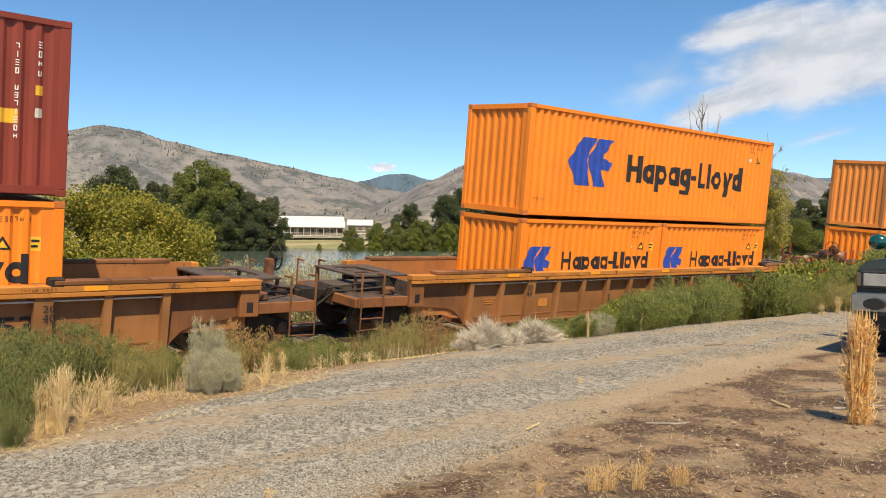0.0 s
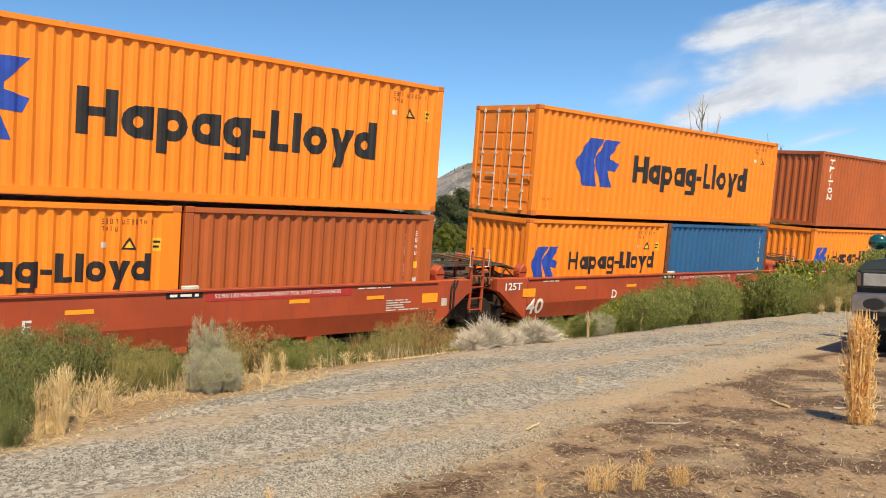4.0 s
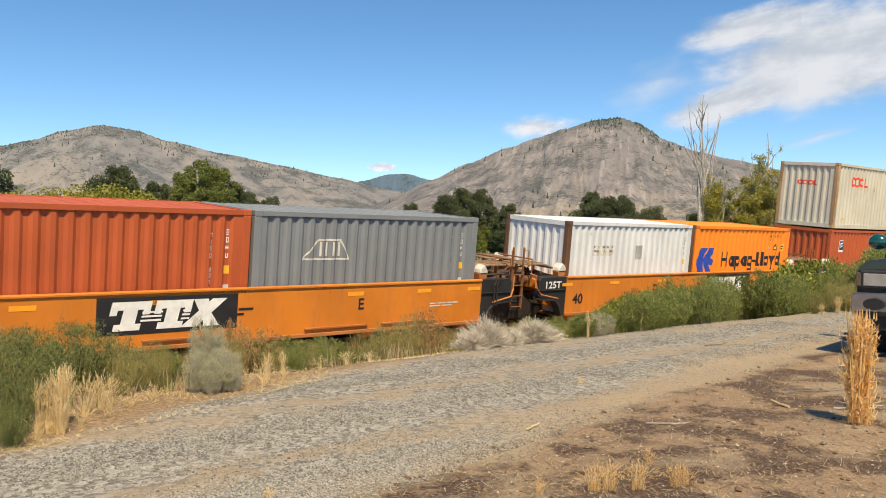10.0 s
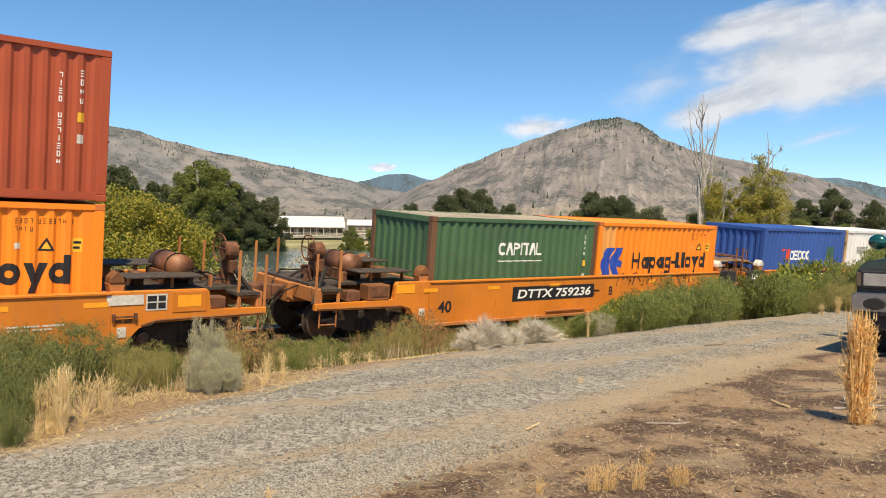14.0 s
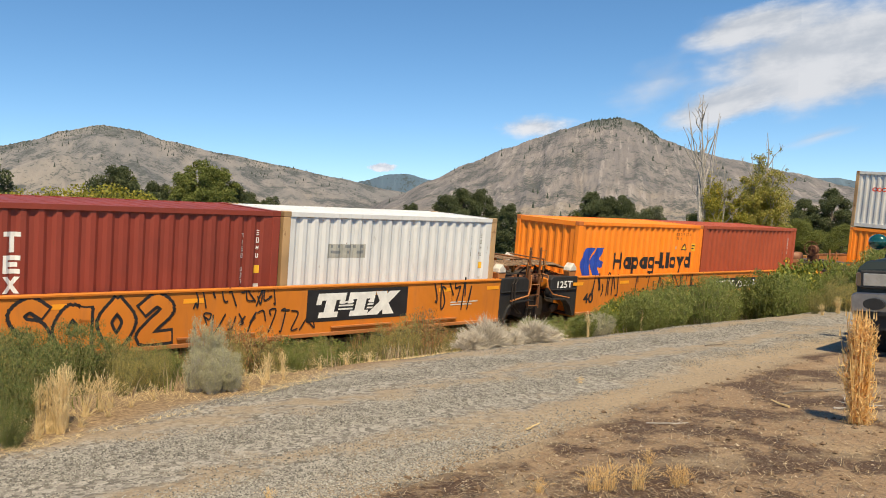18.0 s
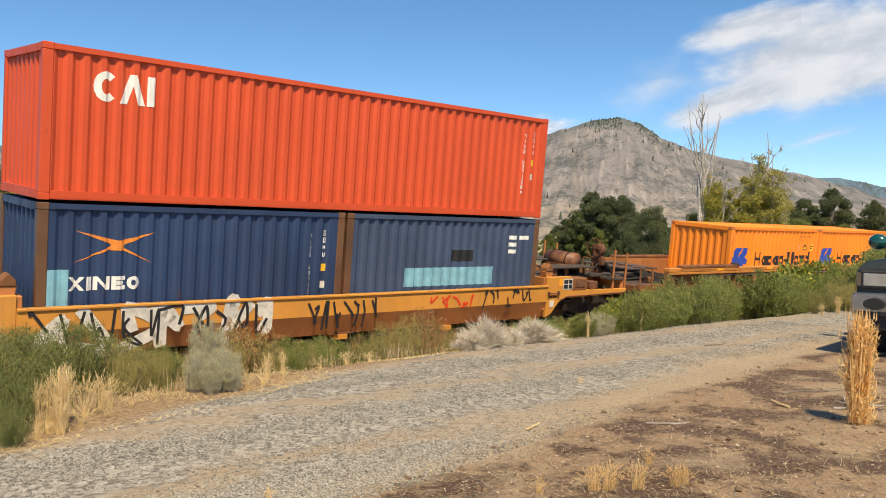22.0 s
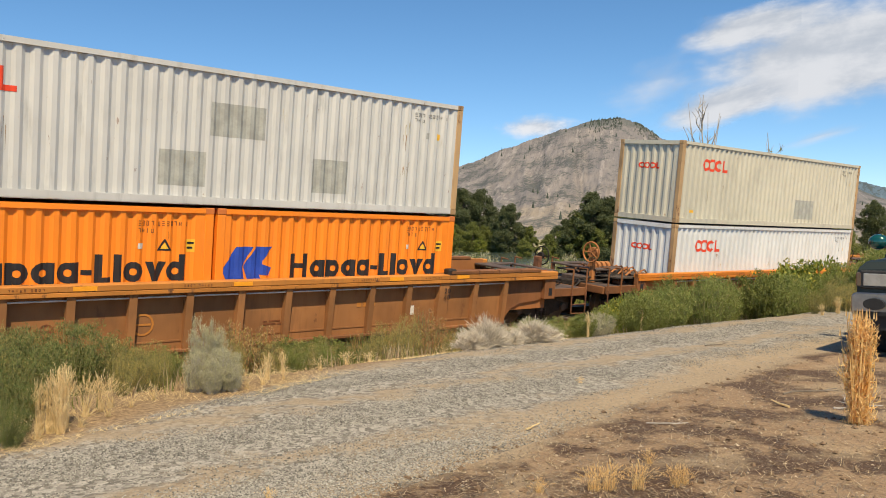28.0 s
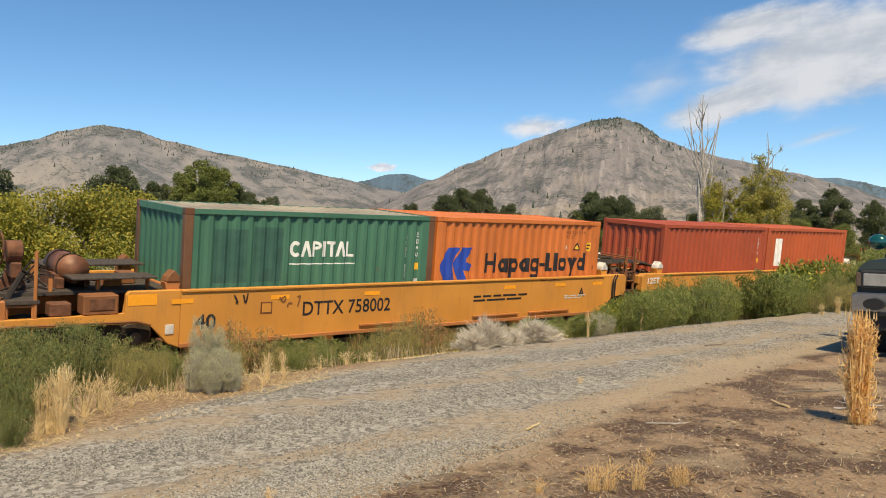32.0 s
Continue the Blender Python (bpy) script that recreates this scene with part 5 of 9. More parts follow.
    if e < 0 and not lids:
        part("brake_stand", boxes((*xs(0.92, 1.06), -0.55, -0.40, 0.80, 1.55)), CAR_RUST_LIGHT, car, "ochre handbrake stand", 0.02)
        bm = bmesh.new()
        c = Vector((X(1.12), -0.48, 1.72))
        rim = [c + Vector((0, 0.30 * math.cos(0.3142 * i), 0.30 * math.sin(0.3142 * i))) for i in range(21)]
        tube(bm, rim, 0.026)
        for i in range(0, 20, 4):
            cyl(bm, c, rim[i], 0.016, 5)
        cyl(bm, c, c + Vector((0.16, 0, 0)), 0.15, 12)
        part("brake_wheel", bm, CAR_RUST_LIGHT, car, "ochre spoked handbrake wheel")
    if e > 0:
        part("brake_stand", boxes((*xs(1.18, 1.34), 0.30, 0.52, 0.80, 1.50)), IRON_RUST, car, "rusty handbrake stand", 0.02)
        bm = bmesh.new()
        c = Vector((X(1.42), 0.4, 1.52))
        ring_pts = [c + Vector((0, 0.27 * math.cos(0.3142 * i), 0.27 * math.sin(0.3142 * i))) for i in range(21)]
        tube(bm, ring_pts, 0.02)
        for i in range(0, 20, 5):
            cyl(bm, c, ring_pts[i], 0.014, 5)
        cyl(bm, c - Vector((0.1 * e, 0, 0)), c, 0.10, 10)
        part("brake_wheel", bm, IRON, car, "dark spoked handbrake wheel")
    bm = boxes((*xs(1.40, 1.85), -0.13, 0.13, 0.60, 0.86), (*xs(1.78, 1.98), -0.20, 0.18, 0.54, 0.90))
    part("coupler", bm, IRON, car, "", 0.03)
    bogie(car, X(-0.15), IRON)


def ribbed_car(style, left, right, words, letter, seed):
    """A long well car with deep ribbed sides and an open platform at each free end."""
    lab = "rusty brown well car with ribbed sides" if style == "ribbed" else "rusty well car with an orange top rail"
    car = tagged(new("well_car"), lab, "freight car", "cars of the train")
    free = 9.87 if style == "ribbed" else 8.1
    top = 1.31 if style == "ribbed" else 1.16
    w = 1.27
    ends = [(-1, 8.26 if left == "joint" else free), (1, 8.26 if right == "joint" else free)]
    lo, hi = -ends[0][1], ends[1][1]
    p0, p1 = lo + (1.86 if left == "end" else 0.1), hi - (1.86 if right == "end" else 0.1)
    for s in (-1, 1):
        part("side_sheet", boxes((p0, p1, *sorted((s * (w - 0.03), s * w)), 0.02, top - 0.1)), PANEL_BROWN, car, "dark brown recessed side sheet")
        part("bottom_flange", boxes((p0, p1, *sorted((s * (w - 0.03), s * (SIDE - 0.04))), -0.03, 0.03)), CAR_RUST, car, "", 0.01)
        part("weld_strip", boxes((p0 + 0.3, p1 - 0.3, *sorted((s * (w - 0.01), s * (w + 0.012))), 0.17, 0.20)), PANEL_BROWN, car)
        n = int(round((p1 - p0) / 1.05))
        for i in range(n + 1):
            x = p0 + 0.06 + (p1 - p0 - 0.12) * i / n
            wide = 0.15 if i in (2, n - 2) else 0.07
            bm = bmesh.new()
            # a web that leans out towards the rail
            vs = [bm.verts.new(v) for q in (x - wide, x + wide) for v in ((q, s * (w - 0.02), 0.03), (q, s * (SIDE - 0.06), 0.03), (q, s * (SIDE + 0.03), top - 0.12), (q, s * (w - 0.02), top - 0.12))]
            bm.faces.new(vs[:4])
            bm.faces.new(vs[4:][::-1])
            for k in range(4):
                bm.faces.new((vs[k], vs[4 + k], vs[4 + (k + 1) % 4], vs[(k + 1) % 4]))
            bmesh.ops.recalc_face_normals(bm, faces=bm.faces[:])
            part("side_rib", bm, RIB_BROWN, car)
        part("top_rail", boxes((lo, hi, *sorted((s * 1.245, s * (SIDE + 0.06))), top - 0.12, top)), RAIL_OCHRE if style == "ribbed" else CAR_ORANGE, car, "ochre top rail" if style == "ribbed" else "orange top rail", 0.015)
        part("rail_lip", boxes((lo, hi, *sorted((s * (SIDE + 0.02), s * (SIDE + 0.055))), top - 0.20, top - 0.122)), RAIL_OCHRE if style == "ribbed" else CAR_ORANGE, car, "", 0.008)
    bm = bmesh.new()
    cyl(bm, (p0 + 0.1, -SIDE + 0.02, top - 0.27), (p1 - 0.1, -SIDE + 0.02, top - 0.27), 0.016, 6)
    part("conduit", bm, DULL_WHITE, car, "pale conduit along the side")
    ry = -SIDE - 0.064
    rnd = random.Random(seed + 70)
    for k in range(5):
        q = lo + 1.2 + (hi - lo - 3.0) * (k + rnd.uniform(0.1, 0.6)) / 5
        put("stencil", flat_on_side(code_row(q, top - 0.085, [(rnd.randint(3, 5), rnd.randint(4, 7))], 0.045, 0.03, 0.06), ry), PATCH_RED if seed == 17 and k % 2 else INK_FADED, car)
        side_rect(car, "reflector", q + 1.0, q + 1.4, top - 0.10, top - 0.02, REFLECTOR, "amber reflective strip", y=ry)
    for k in range(4):
        q = p0 + 1.0 + (p1 - p0 - 2.2) * (k + rnd.uniform(0.1, 0.5)) / 4
        kind = (k + seed) % 4
        if kind == 0:
            put("stencil", flat_on_side(rows_of_bars(q, 0.42, [[(0, .1), (.14, .4), (.44, .62)], [(0, .3), (.34, .6)]], 0.028, 0.055), -w - 0.008), INK_FADED, car)
        elif kind == 1:
            side_rect(car, "patch", q, q + 0.34, 0.36, 0.58, DULL_WHITE if seed in (17, 22) else RAIL_OCHRE, "pale painted patch", y=-w - 0.008)
        elif kind == 2:
            for z in (0.40, 0.47, 0.54):
                part("vent_slit", boxes((q, q + 0.22, -w - 0.012, -w, z, z + 0.035)), INK, car, "dark vent slit")
        else:
            put("stencil", flat_on_side(shapes(*ring(q, 0.5, 0.13, 0.13, 0.035, 12), rect(q - 0.08, q + 0.08, 0.48, 0.52)), -w - 0.008), INK_FADED, car, "faded round stencil")
    if seed == 17:
        side_rect(car, "sign_panel", 3.42, 4.92, 0.40, 0.76, INK, "worn black sign panel", y=-w - 0.008)
        put("company_marking", flat_on_side(shapes(*slab_sign(3.46, 0.43, 0.56)), -w - 0.013), DULL_WHITE, car, "white sloping slab shapes")
        side_rect(car, "code_panel", 1.3, 2.1, 0.34, 0.50, RAIL_OCHRE, "ochre code panel", y=-w - 0.008)
        put("code_marking", flat_on_side(code_row(1.36, 0.37, [(2, 4)], 0.09, 0.06, 0.10), -w - 0.013), INK, car)
    for i in range(5):
        x = p0 + 0.4 + (p1 - p0 - 0.8) * i / 4
        part("cross_bearer", boxes((x - 0.15, x + 0.15, -1.15, 1.15, -0.06, 0.05)), CAR_RUST, car)
    for x in (-6.0, 0.0, 6.0):
        part("floor_beam", boxes((x - 0.35, x + 0.35, -1.15, 1.15, 0.052, 0.078)), IRON_RUST, car)
    for (e, a), kind in zip(ends, (left, right)):
        if kind == "joint":
            end_deck(car, a, e, 1.54, kind, CAR_RUST, CAR_BLACK if e > 0 else RUSTY_POST, style)
            if e > 0:
                put("stencil", flat_on_side(rows_of_bars(a + 0.14, 0.62, [[(0, .12), (.16, .42)], [(0, .3), (.34, .44)], [(0, .2), (.24, .4)]], 0.028, 0.055), -SIDE - 0.002), DULL_WHITE, car)
                put("stencil", flat_on_side(shapes(*ring(a + 0.24, 0.80, 0.07, 0.07, 0.025, 12), *ring(a + 0.52, 0.80, 0.05, 0.05, 0.02, 10)), -SIDE - 0.002), DULL_WHITE, car)
            if e < 0:
                side_text(car, "125T", -a - 0.92, 0.46, 0.20, DULL_WHITE, bold=0.006, width=0.62, y=-SIDE - 0.002)
            if e > 0:
                bogie(car, a + 1.54, IRON)
        else:
            ribbed_end(car, a, e, style == "ribbed")
    y = -w - 0.008
    for x in (p0 + 2.1, p1 - 2.1) if style == "ribbed" else ():
        side_text(car, "20", x - 0.10, 0.86, 0.12, INK, y=-SIDE - 0.028, width=0.2)
        side_text(car, "40", x - 0.10, 0.70, 0.12, INK, y=-SIDE - 0.018, width=0.2)
    if letter:
        side_text(car, letter, 5.15 if right == "end" else 6.4, 0.48, 0.30, INK, bold=0.01, width=0.6, y=y)
    if words and style == "ribbed":
        for q0, q1 in ((-5.70, -4.98), (-4.78, -3.86)):
            side_rect(car, "number_panel", q0, q1, 0.50, 0.82, CAR_BLACK, "worn dark number panel", y=y + 0.002)
        side_text(car, words.split()[0], -5.64, 0.55, 0.22, DULL_WHITE, bold=0.006, shear=0.12, width=0.60, y=y - 0.004)
        side_text(car, words.split()[1], -4.72, 0.55, 0.22, DULL_WHITE, bold=0.006, shear=0.12, width=0.80, y=y - 0.004)
    elif words:
        side_text(car, words, -5.6, 0.30, 0.20, RAIL_OCHRE, width=1.9, y=y)
    put("stencil", flat_on_side(rows_of_bars(-7.4, 0.62, [[(0, .18), (.24, .42)], [(0, .36)], [(0, .3)]], 0.03, 0.06), y), RAIL_OCHRE, car)
    put("stencil", flat_on_side(rows_of_bars(3.4, 0.62, [[(0, .12), (.16, .3), (.34, .5)]], 0.10, 0.14), y), RAIL_OCHRE, car)
    bm = shapes(*ring(-1.35, 0.52, 0.21, 0.21, 0.04), rect(-1.5, -1.2, 0.50, 0.54))
    put("stencil", flat_on_side(bm, y), RAIL_OCHRE, car, "faded round inspection stencil")
    return car


def well_car(style, left, right, words="", letter="", seed=0):
    """One unit of the train. left, right: 'joint' (articulated, shared truck) or 'end' (coupler and own truck)."""
    if style in ("ribbed", "truss"):
        return ribbed_car(style, left, right, words, letter, seed)
    lab = {"red": "red smooth-sided well car", "orange": "orange smooth-sided well car with black ends", "yellow": "yellow-orange smooth-sided well car", "low": "yellow well car covered with graffiti"}[style]
    car = tagged(new("well_car"), lab, "freight car", "cars of the train")
    col = {"red": CAR_RED, "orange": CAR_ORANGE, "yellow": CAR_YELLOW, "low": CAR_YELLOW}[style]
    plate = CAR_BLACK if style == "orange" else col
    a = 6.27
    if style == "low":
        a = 6.5
    top = 0.94 if style == "low" else 1.16
    for s in (-1, 1):
        if style == "red":
            bm = bmesh.new()
            loft(bm, [(s * SIDE, 0.48), (s * SIDE, top), (s * (SIDE - 0.06), top), (s * (SIDE - 0.06), 0.48)], -a, a)
            side = part("side_sheet", bm, col, car)
            bm = bmesh.new()
            loft(bm, [(s * SIDE, 0.478), (s * (SIDE - 0.12), 0.06), (s * (SIDE - 0.18), 0.06), (s * (SIDE - 0.06), 0.478)], -a, a)
            part("lower_sheet", bm, col, car, "inward-sloping lower sheet")
        elif style == "low":
            bm = bmesh.new()
            loft(bm, [(s * SIDE, 0.50), (s * SIDE, top), (s * (SIDE - 0.06), top), (s * (SIDE - 0.06), 0.50)], -a, a)
            part("side_sheet", bm, col, car)
            bm = bmesh.new()
            loft(bm, [(s * SIDE, 0.498), (s * (SIDE - 0.16), 0.06), (s * (SIDE - 0.22), 0.06), (s * (SIDE - 0.06), 0.498)], -a, a)
            # the sloping sheet's shade is put in by this browner material
            part("lower_sheet", bm, CAR_RUST_LIGHT, car, "rusty inward-sloping lower sheet")
        else:
            part("side_sheet", boxes((-a, a, *sorted((s * (SIDE - 0.05), s * SIDE)), 0.15, top - 0.05)), col, car)
            part("bottom_flange", boxes((-a, a, *sorted((s * (SIDE - 0.16), s * (SIDE + 0.03))), 0.07, 0.15)), CAR_RUST_LIGHT, car, "", 0.01)
            for x in (-2.2, 1.2, 3.2):
                part("lower_strip", boxes((x, x + 1.6, *sorted((s * (SIDE - 0.02), s * (SIDE + 0.05))), 0.235, 0.265)), CAR_RUST_LIGHT, car)
        part("top_rail", boxes((-a, a, *sorted((s * (SIDE - 0.10), s * (SIDE + 0.03))), top - 0.05, top)), col, car, "", 0.01)
    # floor of the well: cross-bearers
    for i in range(5):
        x = -a + 0.4 + (2 * a - 0.8) * i / 4
        part("cross_bearer", boxes((x - 0.15, x + 0.15, -1.32, 1.32, -0.06, 0.05)), col, car)
    for x in (-6.0, 0.0, 6.0):
        part("floor_beam", boxes((x - 0.35, x + 0.35, -1.3, 1.3, 0.052, 0.078)), IRON_RUST, car)
    for e, kind in ((-1, left), (1, right)):
        if kind == "joint":
            end_deck(car, a, e, 1.54, kind, col, plate, style)
            if e > 0:
                bogie(car, a + 1.54, IRON)
        else:
            end_deck(car, a, e, 3.15 + (0.4 if style == "low" else 0), kind, CAR_RUST_LIGHT if style in ("orange", "yellow", "low") else col, plate if style != "orange" else CAR_ORANGE, style)
    # reflectors, stencils
    if style != "low":
        for x in (-6.45, -4.4, -2.1, 2.25, 4.2, 5.8):
            side_rect(car, "reflector", x, x + 0.48, 0.66 if style != "red" or abs(x) > 5 else 0.80, 0.88, REFLECTOR, "amber reflective strip") if style == "red" else side_rect(car, "reflector", x, x + 0.42, 0.90, 0.99, REFLECTOR, "amber reflective strip")
        if style == "red":
            big = side_text(car, "40", -6.24, 0.20, 0.40, INK_WHITE, bold=0.012, width=0.62, y=-SIDE - 0.014)
            for v in big.data.vertices:
                v.co.y += max(0.0, 0.478 - v.co.z) * 0.29
            part("rail_placard", boxes((-0.05, 0.28, -SIDE - 0.02, -SIDE + 0.06, top, top + 0.07)), DULL_WHITE, car, "white placard on the rail", 0.01)
            side_rect(car, "code_panel", -0.35, 0.36, 1.0, 1.11, INK, "small black code panel")
            put("stencil", flat_on_side(rows_of_bars(-0.28, 1.03, [[(0, .14), (.2, .42), (.48, .56)]], 0.05, 0.08), -SIDE - 0.010), INK_WHITE, car)
            put("stencil", flat_on_side(rows_of_bars(4.75, 0.74, [[(0, .2), (.24, .5), (.54, .62)], [(0, .34), (.38, .72)], [(0, .5)], [(0, .16), (.2, .52)], [(0, .3), (.36, .66), (.7, .95)]], 0.028, 0.055)), DULL_WHITE, car)
            put("stencil", flat_on_side(rows_of_bars(3.95, 1.04, [[(0, .2), (.24, .5), (.54, .62), (.66, .9)]], 0.03, 0.055)), DULL_WHITE, car)
            put("stencil", flat_on_side(rows_of_bars(-5.7, 1.04, [[(0, .2), (.24, .4), (.44, .62)]], 0.03, 0.055)), DULL_WHITE, car)
            for q in (-6.20, 6.05):
                put("stencil", flat_on_side(rows_of_bars(q, 1.06, [[(0, .06), (.09, .15)], [(0, .15)], [(0, .06), (.09, .15)]], 0.05, 0.07), -SIDE + 0.004), INK_WHITE, car)
            side_rect(car, "decal", 6.42, 6.60, 0.56, 0.74, DULL_WHITE, "small square decal", y=-SIDE + 0.004)
            if seed == 6:
                for x0, x1, m in ((-3.6, -1.9, col), (-1.06, 0.94, DULL_WHITE), (2.12, 4.18, col)):
                    part("rail_lid", boxes((x0, x1, -SIDE - 0.03, -SIDE + 0.14, top + 0.075, top + 0.13)), m, car, "lid lying on the rail", 0.01)
            side_rect(car, "red_panel", 0.43, 3.8, 0.92, 1.12, PATCH_RED, "bright red notice panel")
            side_text(car, "52,900 LBS MAX GROSS WEIGHT FOR 20 FT CONTAINERS", 0.6, 0.98, 0.08, INK_WHITE, y=-SIDE - 0.010, width=2.9)
            if words:
                side_rect(car, "number_panel", -4.9, -2.2, 0.50, 0.76, INK, "black number panel")
                side_text(car, words, -4.82, 0.54, 0.17, INK_WHITE, bold=0.006, shear=0.1, y=-SIDE - 0.010, width=2.5)
        else:
            side_text(car, "40", -5.98, 0.40, 0.27, INK, bold=0.01, width=0.42)
            if words == "TT":
                x0 = SIGN_X.get(seed, 0.6)
                side_rect(car, "sign_panel", x0, x0 + 2.68, 0.38, 1.06, INK, "black sign panel")
                put("company_marking", flat_on_side(shapes(*slab_sign(x0, 0.46)), -SIDE - 0.010), INK_WHITE, car, "white sloping slab shapes")
            elif words:
                if style == "orange":
                    x0 = SIGN_X.get(seed, -3.45)
                    side_rect(car, "number_panel", x0, x0 + 3.26, 0.56, 0.94, INK, "black number panel")
                    side_text(car, words, x0 + 0.16, 0.64, 0.22, INK_WHITE, bold=0.008, shear=0.12, y=-SIDE - 0.010, width=2.95)
                else:
                    side_text(car, words, -3.67, 0.54, 0.29, INK, bold=0.004, width=2.3)
            put("stencil", flat_on_side(rows_of_bars(1.2 if seed % 2 else -1.9, 0.72, [[(0, .25), (.32, .6), (.68, .95), (1.02, 1.5), (1.58, 1.9)], [(0, .4), (.46, 1.1), (1.16, 1.7)]], 0.045, 0.10)), INK, car)
            put("stencil", flat_on_side(rows_of_bars(4.6, 0.62, [[(0, .2), (.24, .5), (.54, .9)], [(0, .34), (.38, .7)]], 0.03, 0.06)), DULL_WHITE, car)
            put("stencil", flat_on_side(code_row(-0.9 if words == "TT" else 3.6, 1.05, [(4, 6)], 0.05, 0.035, 0.07)), INK_FADED, car)
            if style == "yellow":
                side_rect(car, "stencil_frame", -4.62, -4.36, 0.62, 0.86, INK_FADED, "faded square stencil")
                side_rect(car, "stencil_field", -4.59, -4.39, 0.65, 0.83, col, y=-SIDE - 0.008)
        if letter:
            side_text(car, letter, (-2.05 if words else -2.78) if style == "red" else LETTER_X.get(seed, 0.3), 0.50 if style == "red" else 0.60, 0.24, INK_WHITE if style == "red" else INK, bold=0.006)
        if left == "joint":
            y = -SIDE - 0.002
            side_text(car, "125T", -7.15, 0.86, 0.18, INK_WHITE, bold=0.006, width=0.66, y=y)
    return car


# ---- the train ----
SIGN_X = {7: -3.45, 8: -3.02, 9: 0.58, 10: 0.63, 11: 0.25, 12: -3.5, 13: -3.02, 14: -3.07, 15: 0.58, 16: 0.28}
LETTER_X = {7: -1.25 + 1.6, 8: 2.53, 9: -2.33, 10: -2.5, 12: 0.42, 16: -0.62, 25: 5.2, 26: 5.2}
# sprayed strokes: car, x, z, width, height, colour, thickness, loops
SPRAY = ((10, -4.8, 0.25, 1.5, 0.75, INK, 0.02, 5), (12, 0.75, 0.85, 2.6, 0.38, INK, 0.025, 12), (12, 2.9, 0.45, 1.9, 0.4, INK, 0.022, 8), (12, 3.2, 0.85, 1.5, 0.36, INK, 0.025, 6),
         (14, -5.6, 0.32, 2.4, 0.85, INK, 0.05, 8), (14, 1.96, 0.30, 1.9, 0.85, INK, 0.07, 4), (14, 3.9, 0.30, 1.9, 0.85, INK, 0.07, 4),
         (15, -1.9, 0.80, 1.8, 0.36, INK, 0.03, 9), (15, -1.9, 0.25, 2.7, 0.45, INK, 0.03, 10), (15, 4.06, 0.45, 1.2, 0.72, INK, 0.04, 5),
         (16, -5.7, 0.58, 1.2, 0.62, INK, 0.04, 5), (16, -3.7, 0.32, 3.0, 0.82, INK, 0.035, 12),
         (18, -6.4, 0.14, 2.4, 0.74, DULL_WHITE, 0.22, 3), (18, -4.2, 0.14, 2.3, 0.74, DULL_WHITE, 0.22, 3), (18, -6.3, 0.16, 2.3, 0.72, INK, 0.05, 4), (18, -4.1, 0.16, 2.2, 0.72, INK, 0.06, 4), (18, -0.95, 0.22, 1.8, 0.62, INK, 0.05, 6), (18, 4.1, 0.45, 1.75, 0.45, INK, 0.04, 6), (18, 2.4, 0.50, 1.35, 0.3, INK_RED, 0.05, 4),
         (20, -2.15, 0.30, 0.85, 0.5, INK, 0.03, 4), (25, -5.2, 0.70, 0.4, 0.35, INK, 0.03, 2), (25, -4.2, 0.74, 0.5, 0.22, CAR_RUST, 0.03, 2))
